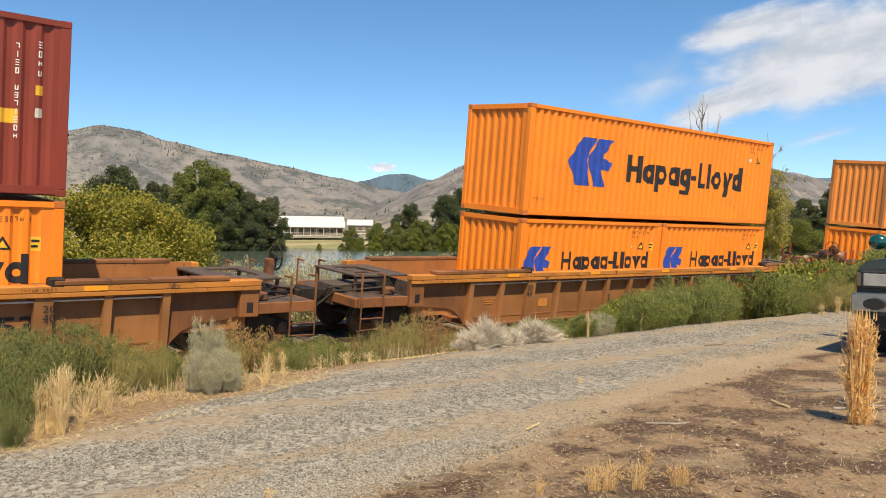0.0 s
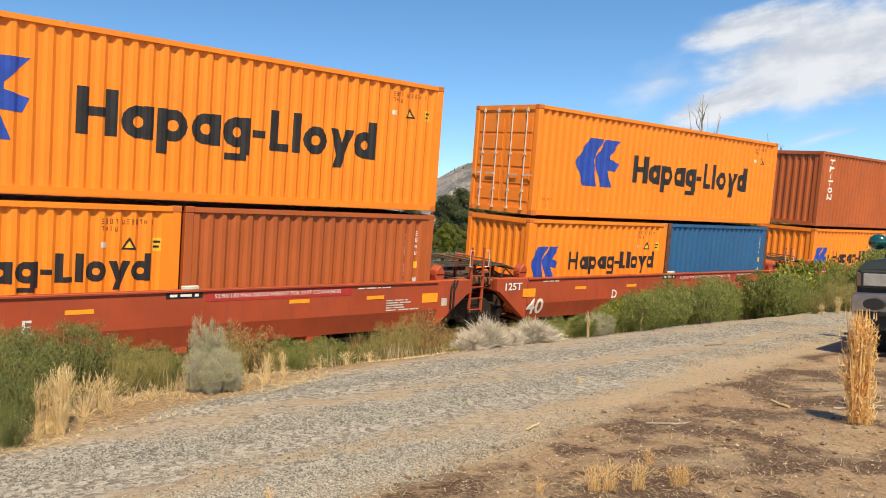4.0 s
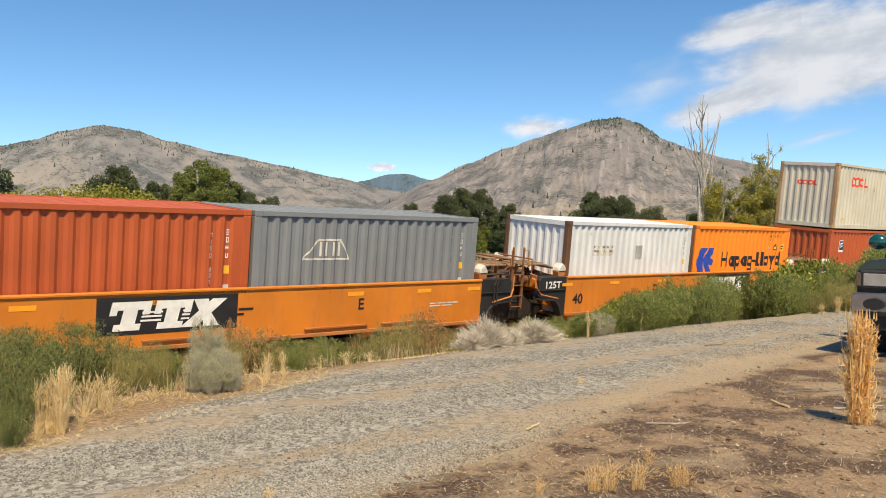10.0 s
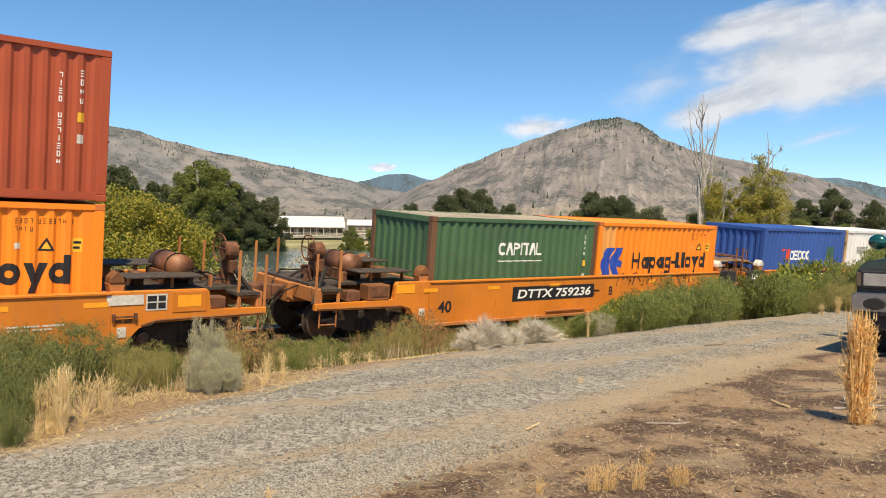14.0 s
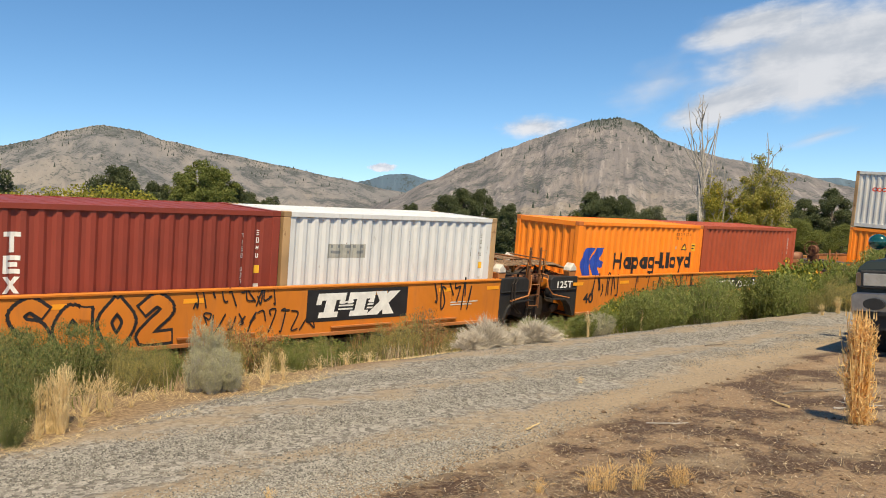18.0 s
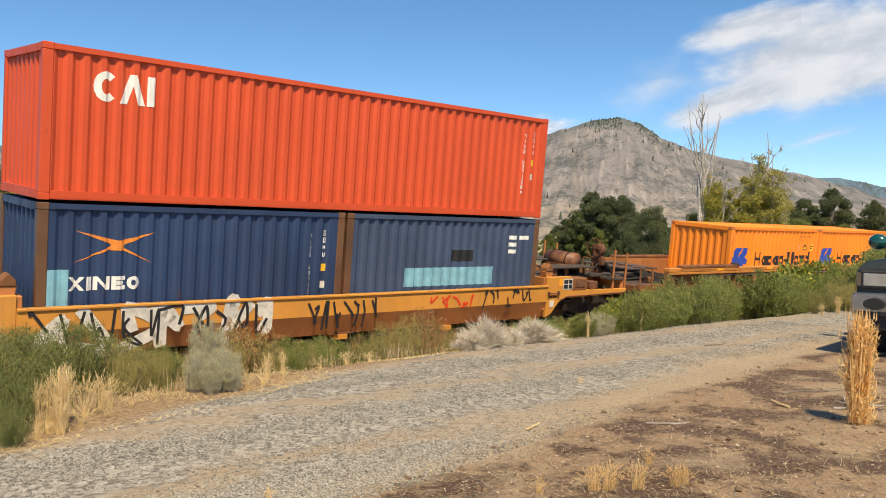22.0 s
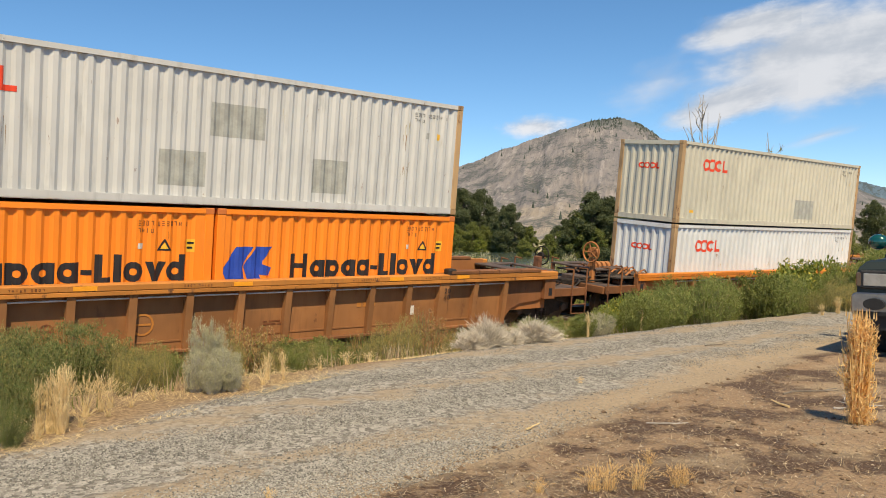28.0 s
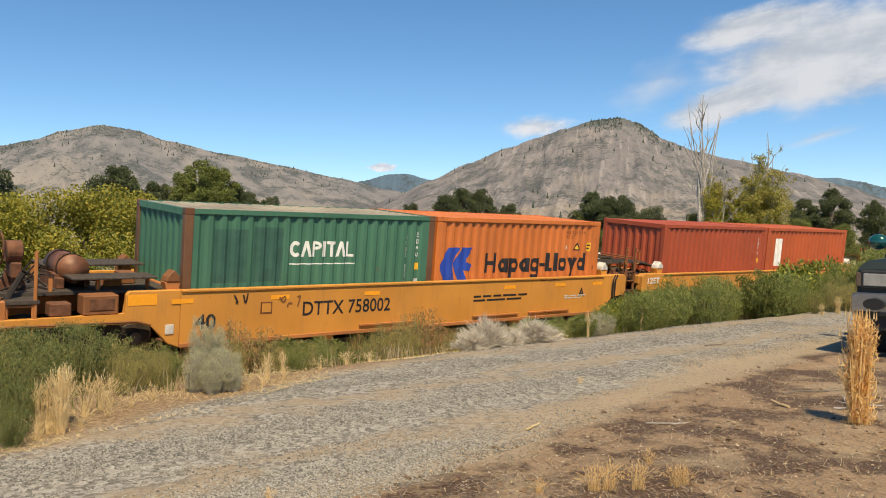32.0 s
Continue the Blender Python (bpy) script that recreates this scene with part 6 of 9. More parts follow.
# the units from the head of what passes to its tail: where its 40-foot bay begins, the car, the lower boxes, the upper box
UNITS = (
    (-7.68, "ribbed", "end", "end", "", "53", ("hl", "hl"), "maroon40"),
    (15.93, "ribbed", "end", "end", "", "", ("hl", "hl"), "HL"),
    (37.78, "red", "end", "joint", "DTTX 885155", "A", ("hl", "hl"), "HL_small"),
    (53.33, "red", "joint", "joint", "", "E", ("hl", "brown20"), "HL"),
    (68.98, "red", "joint", "joint", "", "D", ("hl", "blue20"), "HL_doors"),
    (84.75, "red", "joint", "joint", "", "C", ("hl", "hl"), "triton40"),
    (100.38, "red", "joint", "end", "DTTX 885155", "B", ("hl", "trit20"), "HL_faded"),
    (120.13, "orange", "end", "joint", "DTTX 751108", "A", ("capital", "maroon_dot"), ""),
    (135.95, "orange", "joint", "joint", "TT", "E", ("trit20", "grey20"), ""),
    (151.70, "orange", "joint", "joint", "TT", "D", ("white20", "hl"), ""),
    (167.29, "orange", "joint", "joint", "TT", "C", ("florens20", "hl"), "rings_beige"),
    (182.85, "orange", "joint", "end", "DTTX 751108", "B", ("beacon20", "hl"), "red40"),
    (202.74, "orange", "end", "joint", "DTTX 759236", "B", ("capital_dull", "hl_pale"), ""),
    (218.20, "orange", "joint", "joint", "TT", "", ("seaco20", "white20_plain"), ""),
    (233.80, "orange", "joint", "joint", "TT", "D", ("white20_plain", "hl_old"), ""),
    (249.40, "orange", "joint", "joint", "TT", "", ("tex20", "white20_plain"), ""),
    (264.95, "orange", "joint", "end", "DTTX 759236", "A", ("hl", "maroon20"), ""),
    (286.88, "ribbed", "end", "end", "DTTX 659939", "53", ("hl", "hl"), "rings_grey"),
    (308.70, "low", "end", "end", "", "", ("xines20", "slate20"), "cai40"),
    (330.60, "ribbed", "end", "joint", "", "53", ("hl", "hl"), ""),
    (350.20, "ribbed", "joint", "joint", "", "53", ("teal20", "hl"), ""),
    (369.80, "ribbed", "joint", "end", "", "", ("salmon20", "navy20"), ""),
    (393.60, "ribbed", "end", "end", "DTTX 655780", "", ("hl", "hl"), "rings_patched"),
    (415.20, "truss", "end", "end", "DTTX 746106", "", ("WHITE", ), "rings_stained"),
    (437.14, "ribbed", "end", "end", "", "", ("WHITE", ), "rings_white"),
    (458.55, "yellow", "end", "joint", "DTTX 758002", "A", ("capital", "hl_old"), ""),
    (474.05, "yellow", "joint", "joint", "", "E", ("maroon20", "red20"), ""),
)
MOVERS = []
for number, (s0, style, left, right, words, letter, lower, upper) in enumerate(UNITS):
    mid = s0 + 6.096
    car = well_car(style, left, right, words, letter, number)
    for k, (which, x, z, w, h, ink, thick, loops) in enumerate(SPRAY):
        if which == number:
            scribble(car, x, z, w, h, 100 + k, ink, thick, loops, -SIDE - 0.009 - 0.004 * (ink is INK) + (0.16 if style == "ribbed" else 0))
    if number == 20:
        blob = [(-1.72 + (0.58 + 0.05 * math.sin(5 * q)) * math.cos(q), 0.58 + (0.40 + 0.03 * math.sin(4 * q)) * math.sin(q)) for q in (0.3142 * i for i in range(21))]
        put("graffiti", flat_on_side(shapes(blob[:-1]), -SIDE + 0.148), PATCH_GREY, car, "grey filling of a sprayed blob")
        stroke(car, "graffiti", [blob], 0.05, INK_WHITE, -SIDE + 0.145, "white outline of a sprayed blob")
    if number == 15:
        bubble_spray(car, -5.1, 0.27, 2.85, 0.72)
    MOVERS.append((car, mid, (0, 0, LIFT)))
    snug = bool(upper) and upper.startswith(("rings", "red40", "cai"))
    base = 0.26 if snug else 0.28 if upper else 0.25
    if len(lower) == 1:
        MOVERS.append((load("rings_white"), mid, (0, 0, base)))
    else:
        for kind, x in zip(lower, (-3.105, 3.105)):
            MOVERS.append((load(kind), mid, (x, 0, base)))
    if upper:
        MOVERS.append((load(upper), mid, (0, 0, 2.895 if snug else 2.955)))
# ---- ground ----
def off_track(x, y):
    """Distance outwards from the road's side, measured square to the arc."""
    return math.hypot(x, y - ARC_Y) + ARC_Y


def step(v, a, b):
    u = min(1.0, max(0.0, (v - a) / (b - a)))
    return u * u * (3 - 2 * u)


WATER_Z = -1.95


def shore(az):
    """How far off the far bank lies, by its bearing in degrees."""
    return 262 - 30 * step(az, 25, 45) - 105 * step(az, 48, 66) + 6 * math.sin(az * 0.35)


def ground_z(x, y):
    r = off_track(x, y)
    d = math.hypot(x, y)
    az = math.degrees(math.atan2(x, y))
    z = 0.05 * noise.noise((x * 0.25, y * 0.25, 1.0)) + 0.02 * noise.noise((x * 1.1, y * 1.1, 4.0))
    z += 0.05 * step(r, 4.4, 2.6)
    if 4.2 < r < 8.4:
        rut = math.exp(-((r - 5.5) / 0.28) ** 2) + math.exp(-((r - 7.0) / 0.28) ** 2)
        z -= 0.035 * rut
    z -= 0.78 * step(r, 8.2, 11.8)
    bank = 18.5 + 24 * step(az, 50, 60) if 0 < az < 110 else 18.5
    if r > 18:
        z -= 2.05 * step(r, bank, bank + 6.5)
    far = shore(az) if 0 < az < 90 else 200.0
    if r > 18 and d > far:
        z += (WATER_Z + 0.9 - z) * 0 + 1.6 * step(d, far - 2, far + 9) + 2.6 * step(d, far + 9, far + 60)
    return z


GROUND, gt, gp = nodes_of("ground_soil")
pos = gt.nodes.new("ShaderNodeNewGeometry").outputs["Position"]
sub = gt.nodes.new("ShaderNodeVectorMath")
sub.operation = "SUBTRACT"
sub.inputs[1].default_value = (0, ARC_Y, 0)
gt.links.new(pos, sub.inputs[0])
flat = gt.nodes.new("ShaderNodeVectorMath")
flat.operation = "MULTIPLY"
flat.inputs[1].default_value = (1, 1, 0)
gt.links.new(sub.outputs[0], flat.inputs[0])
ln = gt.nodes.new("ShaderNodeVectorMath")
ln.operation = "LENGTH"
gt.links.new(flat.outputs[0], ln.inputs[0])
wob = noise_tex(gt, pos, 0.8, 5, 0.6)
wadd = gt.nodes.new("ShaderNodeMath")
wadd.operation = "MULTIPLY_ADD"
wadd.inputs[1].default_value = 1.3
gt.links.new(wob, wadd.inputs[0])
gt.links.new(ln.outputs["Value"], wadd.inputs[2])
RR = wadd.outputs[0]
B0 = -ARC_Y + 0.65
east = gt.nodes.new("ShaderNodeSeparateXYZ")
gt.links.new(pos, east.inputs[0])


def edge(x0, x1, y0, y1):
    """The way across the road, less an edge that drifts outwards along it."""
    n = gt.nodes.new("ShaderNodeMapRange")
    for i, v in ((1, x0), (2, x1), (3, y0), (4, y1)):
        n.inputs[i].default_value = v
    gt.links.new(east.outputs[0], n.inputs[0])
    d = gt.nodes.new("ShaderNodeMath")
    d.operation = "SUBTRACT"
    gt.links.new(RR, d.inputs[0])
    gt.links.new(n.outputs[0], d.inputs[1])
    return d.outputs[0]


NEAR_EDGE = edge(3.0, 12.0, B0 + 4.0, B0 + 5.25)
DUST_EDGE = edge(3.0, 10.0, B0 + 4.0, B0 + 5.75)
FAR_EDGE = edge(1.6, 8.4, B0 + 6.65, B0 + 9.0)
fine = noise_tex(gt, pos, 26, 6, 0.7)
grit = noise_tex(gt, pos, 70, 4, 0.7)
mid = noise_tex(gt, pos, 2.2, 5, 0.6)
patchy = noise_tex(gt, pos, 1.25, 6, 0.66)
vor = add(gt, "TexVoronoi", Scale=24.0)
gt.links.new(pos, vor.inputs["Vector"])
gravel = mix(gt, ramp(gt, vor.outputs["Color"], 0.15, 0.85), (0.085, 0.079, 0.070), (0.39, 0.365, 0.32))
gravel = mix(gt, ramp(gt, grit, 0.46, 0.66, 0, 0.8), gravel, (0.235, 0.205, 0.165))
dust = mix(gt, ramp(gt, fine, 0.3, 0.7), (0.27, 0.20, 0.125), (0.39, 0.30, 0.195))
dust = mix(gt, ramp(gt, grit, 0.50, 0.64, 0, 0.55), dust, (0.16, 0.132, 0.10))
wave = gt.nodes.new("ShaderNodeMath")
wave.operation = "MULTIPLY_ADD"
wave.inputs[1].default_value, wave.inputs[2].default_value = 3.9, 0.7 - (B0 + 4.8) * 3.9
gt.links.new(RR, wave.inputs[0])
sn = gt.nodes.new("ShaderNodeMath")
sn.operation = "SINE"
gt.links.new(wave.outputs[0], sn.inputs[0])
strip = gt.nodes.new("ShaderNodeMath")
strip.operation = "MULTIPLY_ADD"
strip.inputs[1].default_value = 0.16
gt.links.new(sn.outputs[0], strip.inputs[0])
gt.links.new(mid, strip.inputs[2])
road = mix(gt, ramp(gt, strip.outputs[0], 0.46, 0.70, 0.06, 0.78), gravel, dust)
dirt = mix(gt, ramp(gt, patchy, 0.45, 0.55), (0.066, 0.034, 0.019), (0.27, 0.18, 0.105))
dirt = mix(gt, ramp(gt, noise_tex(gt, pos, 0.9, 4, 0.6), 0.52, 0.68, 0, 0.8), dirt, (0.34, 0.255, 0.16))
dirt = mix(gt, ramp(gt, fine, 0.52, 0.72, 0, 0.6), dirt, (0.37, 0.265, 0.155))
dirt = mix(gt, ramp(gt, grit, 0.55, 0.68, 0, 0.75), dirt, (0.10, 0.062, 0.04))
fibre = noise_tex(gt, pos, 30, 6, 0.75, (1, 2.2, 1))
dirt = mix(gt, ramp(gt, fibre, 0.53, 0.66, 0, 0.5), dirt, (0.42, 0.31, 0.19))
dirt = mix(gt, ramp(gt, fibre, 0.34, 0.46, 0.75, 0), dirt, (0.055, 0.033, 0.02))
litter = mix(gt, ramp(gt, fine, 0.35, 0.65), (0.13, 0.082, 0.045), (0.33, 0.225, 0.125))
grass = mix(gt, ramp(gt, noise_tex(gt, pos, 0.05, 6, 0.6), 0.4, 0.6), (0.20, 0.19, 0.08), (0.36, 0.30, 0.17))
litter = mix(gt, ramp(gt, fibre, 0.52, 0.66, 0, 0.6), litter, (0.50, 0.38, 0.21))
c = mix(gt, ramp(gt, NEAR_EDGE, -0.18, 0.12), dirt, dust)
c = mix(gt, ramp(gt, DUST_EDGE, -0.1, 0.5), c, road)
c = mix(gt, ramp(gt, FAR_EDGE, -0.25, 0.2), c, litter)
c = mix(gt, ramp(gt, RR, B0 + 17.0, B0 + 21.0), c, grass)
gt.links.new(c, gp.inputs["Base Color"])
gp.inputs["Roughness"].default_value = 0.95
bump(gt, gp, vor.outputs["Distance"], 0.25, 0.02)
bump(gt, gp, fine, 0.55, 0.03)
bump(gt, gp, mid, 0.4, 0.10)

radii = [0.0] + [0.6 * 1.045 ** i for i in range(1, 206) if 0.6 * 1.045 ** i < 4800] + [4850.0]
bearings = [math.radians(a) for a in list(np.arange(8, 78, 0.35)) + list(np.arange(78, 368, 2.5))]
verts, faces = [(0.0, 0.0, ground_z(0.01, 0.01))], []
nb = len(bearings)
for r in radii[1:]:
    for a in bearings:
        x, y = r * math.sin(a), r * math.cos(a)
        verts.append((x, y, ground_z(x, y)))
for j in range(nb):
    faces.append((0, 1 + (j + 1) % nb, 1 + j))
for i in range(len(radii) - 2):
    for j in range(nb):
        k = (j + 1) % nb
        faces.append((1 + i * nb + j, 1 + i * nb + k, 1 + (i + 1) * nb + k, 1 + (i + 1) * nb + j))
me = bpy.data.meshes.new("ground")
me.from_pydata(verts, [], faces)
me.polygons.foreach_set("use_smooth", [True] * len(me.polygons))
tagged(put("ground", me, GROUND), "gravel road, dry dirt and grassy river banks", "ground", kind="structure")

WATER, wtr, wp = nodes_of("river_water")
wp.inputs["Base Color"].default_value = (0.085, 0.11, 0.085, 1)
wp.inputs["Roughness"].default_value = 0.12
wpos = wtr.nodes.new("ShaderNodeNewGeometry").outputs["Position"]
bump(wtr, wp, noise_tex(wtr, wpos, 0.9, 4, 0.6, (1, 1, 1)), 0.25, 0.12)
bm = bmesh.new()
arc = [math.radians(a) for a in range(-60, 121, 3)]
inner = [bm.verts.new(((TRACK_R + 5.4) * math.sin(a), ARC_Y + (TRACK_R + 5.4) * math.cos(a), WATER_Z)) for a in (math.radians(k * 0.75) for k in range(-30, 31))]
outer = [bm.verts.new(((TRACK_R + 285) * math.sin(a), ARC_Y + (TRACK_R + 285) * math.cos(a), WATER_Z)) for a in (math.radians(k * 0.75) for k in range(-30, 31))]
for i in range(60):
    bm.faces.new((inner[i], outer[i], outer[i + 1], inner[i + 1]))
tagged(part("water", bm, WATER, None), "calm green-grey river behind the track", "river", kind="structure")


# ---- hills: dry slopes with gullies and scattered pines ----
def hill_material(name, a, b, c, scale, az, crest, low, chutes=0.5, scrub=0.5):
    """Dry slope: broad soil patches, chutes of pale scree running down, gullies, scrub, a darker crest."""
    m, t, p = nodes_of(name)
    po = t.nodes.new("ShaderNodeNewGeometry").outputs["Position"]
    big = noise_tex(t, po, scale, 6, 0.62)
    turn = t.nodes.new("ShaderNodeMapping")
    turn.inputs["Rotation"].default_value = (0, 0, radians(az))
    t.links.new(po, turn.inputs["Vector"])
    gul = noise_tex(t, turn.outputs[0], scale * 8, 7, 0.72, (1, 0.25, 0.4))
    spk = noise_tex(t, po, scale * 30, 4, 0.75)
    scree = noise_tex(t, turn.outputs[0], scale * 24, 4, 0.6, (1, 0.045, 0.09))
    where = noise_tex(t, po, scale * 2.6, 3, 0.5)
    col = mix(t, ramp(t, big, 0.40, 0.60), a, b)
    col = mix(t, ramp(t, gul, 0.42, 0.68, 0, 0.5), col, c)
    high = t.nodes.new("ShaderNodeSeparateXYZ")
    t.links.new(po, high.inputs[0])

    def raised(tex, by):
        n = t.nodes.new("ShaderNodeMath")
        n.operation = "MULTIPLY_ADD"
        n.inputs[1].default_value = by
        t.links.new(tex, n.inputs[0])
        t.links.new(high.outputs[2], n.inputs[2])
        return n.outputs[0]
    # dry grass on the foot of the slope
    col = mix(t, ramp(t, raised(where, 150.0), low[0], low[1], 0.85, 0), col, low[2])
    # pale runs of scree, darker furrows between them
    col = mix(t, ramp(t, scree, 0.56, 0.63, 0, chutes), col, scale_col(a, 1.45))
    col = mix(t, ramp(t, scree, 0.34, 0.47, chutes * 0.7, 0), col, scale_col(c, 0.85))
    # stands of scrub, bush by bush
    stand = noise_tex(t, turn.outputs[0], scale * 5, 5, 0.62, (1, 0.55, 0.6))
    col = mix(t, ramp(t, stand, 0.44, 0.62, 0, scrub), col, scale_col(c, 0.72))
    dots = t.nodes.new("ShaderNodeMath")
    dots.operation = "MULTIPLY_ADD"
    dots.inputs[1].default_value = 0.8
    t.links.new(stand, dots.inputs[0])
    t.links.new(spk, dots.inputs[2])
    col = mix(t, ramp(t, dots.outputs[0], 0.93, 1.00, 0, 0.75), col, (0.048, 0.060, 0.060))
    col = mix(t, ramp(t, raised(noise_tex(t, po, scale * 4, 6, 0.7), crest[1] - crest[0]), crest[1] - 20, crest[1] + 30, 0, 0.75), col, (0.080, 0.093, 0.090))
    t.links.new(col, p.inputs["Base Color"])
    p.inputs["Roughness"].default_value = 1.0
    bump(t, p, gul, 0.8, 12.0)
    bump(t, p, scree, 0.7, 6.0)
    return m


# these slopes lean to blue-grey: a little distance haze is in their colours
HILL_GREY = hill_material("hill_grey", (0.245, 0.222, 0.208), (0.195, 0.186, 0.184), (0.120, 0.128, 0.140), 0.0022, 25, (160.0, 640.0), (120.0, 250.0, (0.275, 0.240, 0.205)), 0.14, 0.55)
HILL_TAN = hill_material("hill_tan", (0.235, 0.210, 0.198), (0.175, 0.162, 0.163), (0.118, 0.114, 0.124), 0.0032, 54, (200.0, 405.0), (85.0, 170.0, (0.290, 0.242, 0.185)), 0.55, 0.26)
# the blue is distance haze put into the far hills' colour
HILL_HAZE = hill_material("hill_blue", (0.10, 0.15, 0.20), (0.075, 0.12, 0.17), (0.07, 0.10, 0.15), 0.002, 40, (500.0, 600.0), (-50.0, -20.0, (0.10, 0.15, 0.20)), 0.2, 0.3)
PINE = plain("pine_needles", (0.05, 0.066, 0.052), 0.9, 0, 0.3, 0.05, 0)


def hill(name, label, line, inner, crest, outer, material, rough, trees, seed, step_az=0.12, cap=None):
    """A ridge: its skyline as a few bearings and heights (metres), a slope from inner to crest, a back slope to outer."""
    az0, az1 = line[0][0], line[-1][0]
    cols = int((az1 - az0) / step_az)
    rows = 60

    def top(az):
        for (a, h), (b, g) in zip(line, line[1:]):
            if a <= az <= b:
                u = (az - a) / (b - a)
                u = u * u * (3 - 2 * u) * 0.5 + u * 0.5
                return h + (g - h) * u
        return 0.0
    vs, fs = [], []

    def height(az, u):
        r = inner + (crest - inner) * u
        x, y = r * math.sin(radians(az)), r * math.cos(radians(az))
        g = top(az)
        body = (0.35 * u + 0.65 * u ** 1.7)
        n = noise.fractal((x * rough, y * rough, seed), 0.9, 2.1, 6)
        bend = az + 1.6 * noise.noise((x * 0.0016, y * 0.0016, seed + 1.0))
        ridge = abs(noise.noise((bend * 0.42, u * 1.1, seed + 3.0))) + 0.5 * abs(noise.noise((bend * 1.1, u * 1.5, seed + 7.0))) + 0.3 * abs(noise.noise((bend * 2.9, u * 2.4, seed + 11.0)))
        z = g * body * (1 - 0.30 * (1 - u) ** 0.7 * ridge) + n * g * 0.055 * (1 - u * 0.75) * min(1, u * 4)
        if u > 0.97:
            z += g * 0.012 * noise.noise((az * 6, seed, 0.0))
        return x, y, z
    for i in range(rows + 1):
        u = i / rows
        for j in range(cols + 1):
            vs.append(height(az0 + (az1 - az0) * j / cols, u))
    for j in range(cols + 1):
        az = az0 + (az1 - az0) * j / cols
        vs.append((outer * math.sin(radians(az)), outer * math.cos(radians(az)), -5.0))
    for i in range(rows + 1):
        for j in range(cols):
            k = i * (cols + 1) + j
            fs.append((k, k + 1, k + cols + 2, k + cols + 1))
    me = bpy.data.meshes.new(name)
    me.from_pydata(vs, [], fs)
    me.polygons.foreach_set("use_smooth", [True] * len(me.polygons))
    ob = tagged(put(name, me, material), label, "hill", kind="structure")
    rnd = random.Random(seed)
    tv, tf = [], []
    for q in range(trees):
        az = rnd.uniform(az0, az1)
        u = rnd.random() ** 0.6
        if q % 4 and cap:
            az = rnd.uniform(*cap)
            u = 1 - 0.10 * rnd.random() ** 2.2
        x, y, z = height(az, min(0.99, u))
        if q % 4 and (rnd.random() < 0.55 or noise.noise((az * 0.9, seed, 4.0)) < -0.12) or not q % 4 and noise.noise((x * 0.0045, y * 0.0045, seed)) < 0.0 and rnd.random() < 0.85:
            continue
        if not q % 4 and u < 0.8 and rnd.random() < 0.4:
            continue
        h = rnd.uniform(3.0, 7.0) if q % 4 else rnd.uniform(7.0, 13.0)
        k = len(tv)
        w = h * 0.22
        for q in range(5):
            tv.append((x + w * math.cos(q * 1.257), y + w * math.sin(q * 1.257), z))
        tv.append((x, y, z + h))
        tf += [(k + q, k + (q + 1) % 5, k + 5) for q in range(5)]
    if tv:
        me = bpy.data.meshes.new("pines")
        me.from_pydata(tv, [], tf)
        tagged(put("pines", me, PINE), "scattered dark pines on the dry slopes", "pines", kind="stuff")
    return ob


LEFT_D, RIGHT_D = 3300.0, 2300.0
LEFT_LINE = ((-14.0, 0), (-6.0, 120), (4.0, 260), (14.0, 311), (15.9, 342), (17.5, 379), (19.8, 410), (21.5, 399), (23.9, 360), (27.6, 319), (31.3, 279), (35.1, 236), (38.7, 194), (43.0, 138), (50.0, 40), (56.0, 0))
RIGHT_LINE = ((34.0, 0), (36.7, 78), (39.1, 117), (41.4, 163), (44.1, 211), (46.9, 256), (48.8, 281), (50.7, 309), (52.7, 330), (54.4, 336), (55.5, 325), (57.5, 274), (59.4, 242), (61.9, 218), (65.3, 181), (68.6, 144), (70.7, 112), (80.0, 60), (92.0, 0))
hill("hill_left", "grey-brown dry hill with scrub and a wooded crest", LEFT_LINE, 1500, LEFT_D, 4500, HILL_GREY, 0.004, 5200, 3, cap=(12.0, 33.0))
hill("hill_knoll", "low round dry knoll before the hill", ((8.0, 0), (11.0, 70), (14.0, 132), (15.3, 150), (16.4, 167), (17.5, 178), (18.8, 168), (20.0, 146), (22.5, 96), (26.0, 30), (29.0, 0)), 1500, 2000, 2600, HILL_GREY, 0.004, 60, 13)
hill("hill_right", "steep tan hill with gullies and a wooded top", RIGHT_LINE, 900, RIGHT_D, 3300, HILL_TAN, 0.006, 1700, 8, cap=(52.4, 57.0))
hill("hill_far", "distant blue hills between the slopes", ((28.0, 0), (35.1, 251), (36.7, 294), (38.6, 332), (39.8, 339), (41.4, 308), (43.8, 260), (50.0, 0)), 3900, 4300, 4700, HILL_HAZE, 0.003, 0, 5)
hill("hill_far", "distant blue hills beyond the right slope", ((60.0, 0), (64.6, 272), (66.3, 308), (67.9, 308), (69.2, 288), (70.7, 259), (84.0, 0)), 3900, 4300, 4700, HILL_HAZE, 0.003, 0, 6)

# ---- track: bed, ties, rails ----
BALLAST = plain("ballast_stone", (0.15, 0.13, 0.11), 0.95, 0, 0.45, 12, 0.6)
bm = bmesh.new()
prof = ((-3.3, -0.75), (-2.0, -0.20), (2.0, -0.20), (3.4, -0.85))
rows = []
for i in range(-200, 226):
    m = track_pose(i * 2.2)
    rows.append([bm.verts.new(m @ Vector((0, y, z + (0.03 * noise.noise((i * 1.3, y, 0)) if abs(y) < 3 else 0)))) for y, z in prof])
for a, b in zip(rows, rows[1:]):
    for k in range(3):
        bm.faces.new((a[k], b[k], b[k + 1], a[k + 1]))
tagged(part("track_bed", bm, BALLAST, None), "grey ballast bed under the banked track", "track bed", kind="structure")
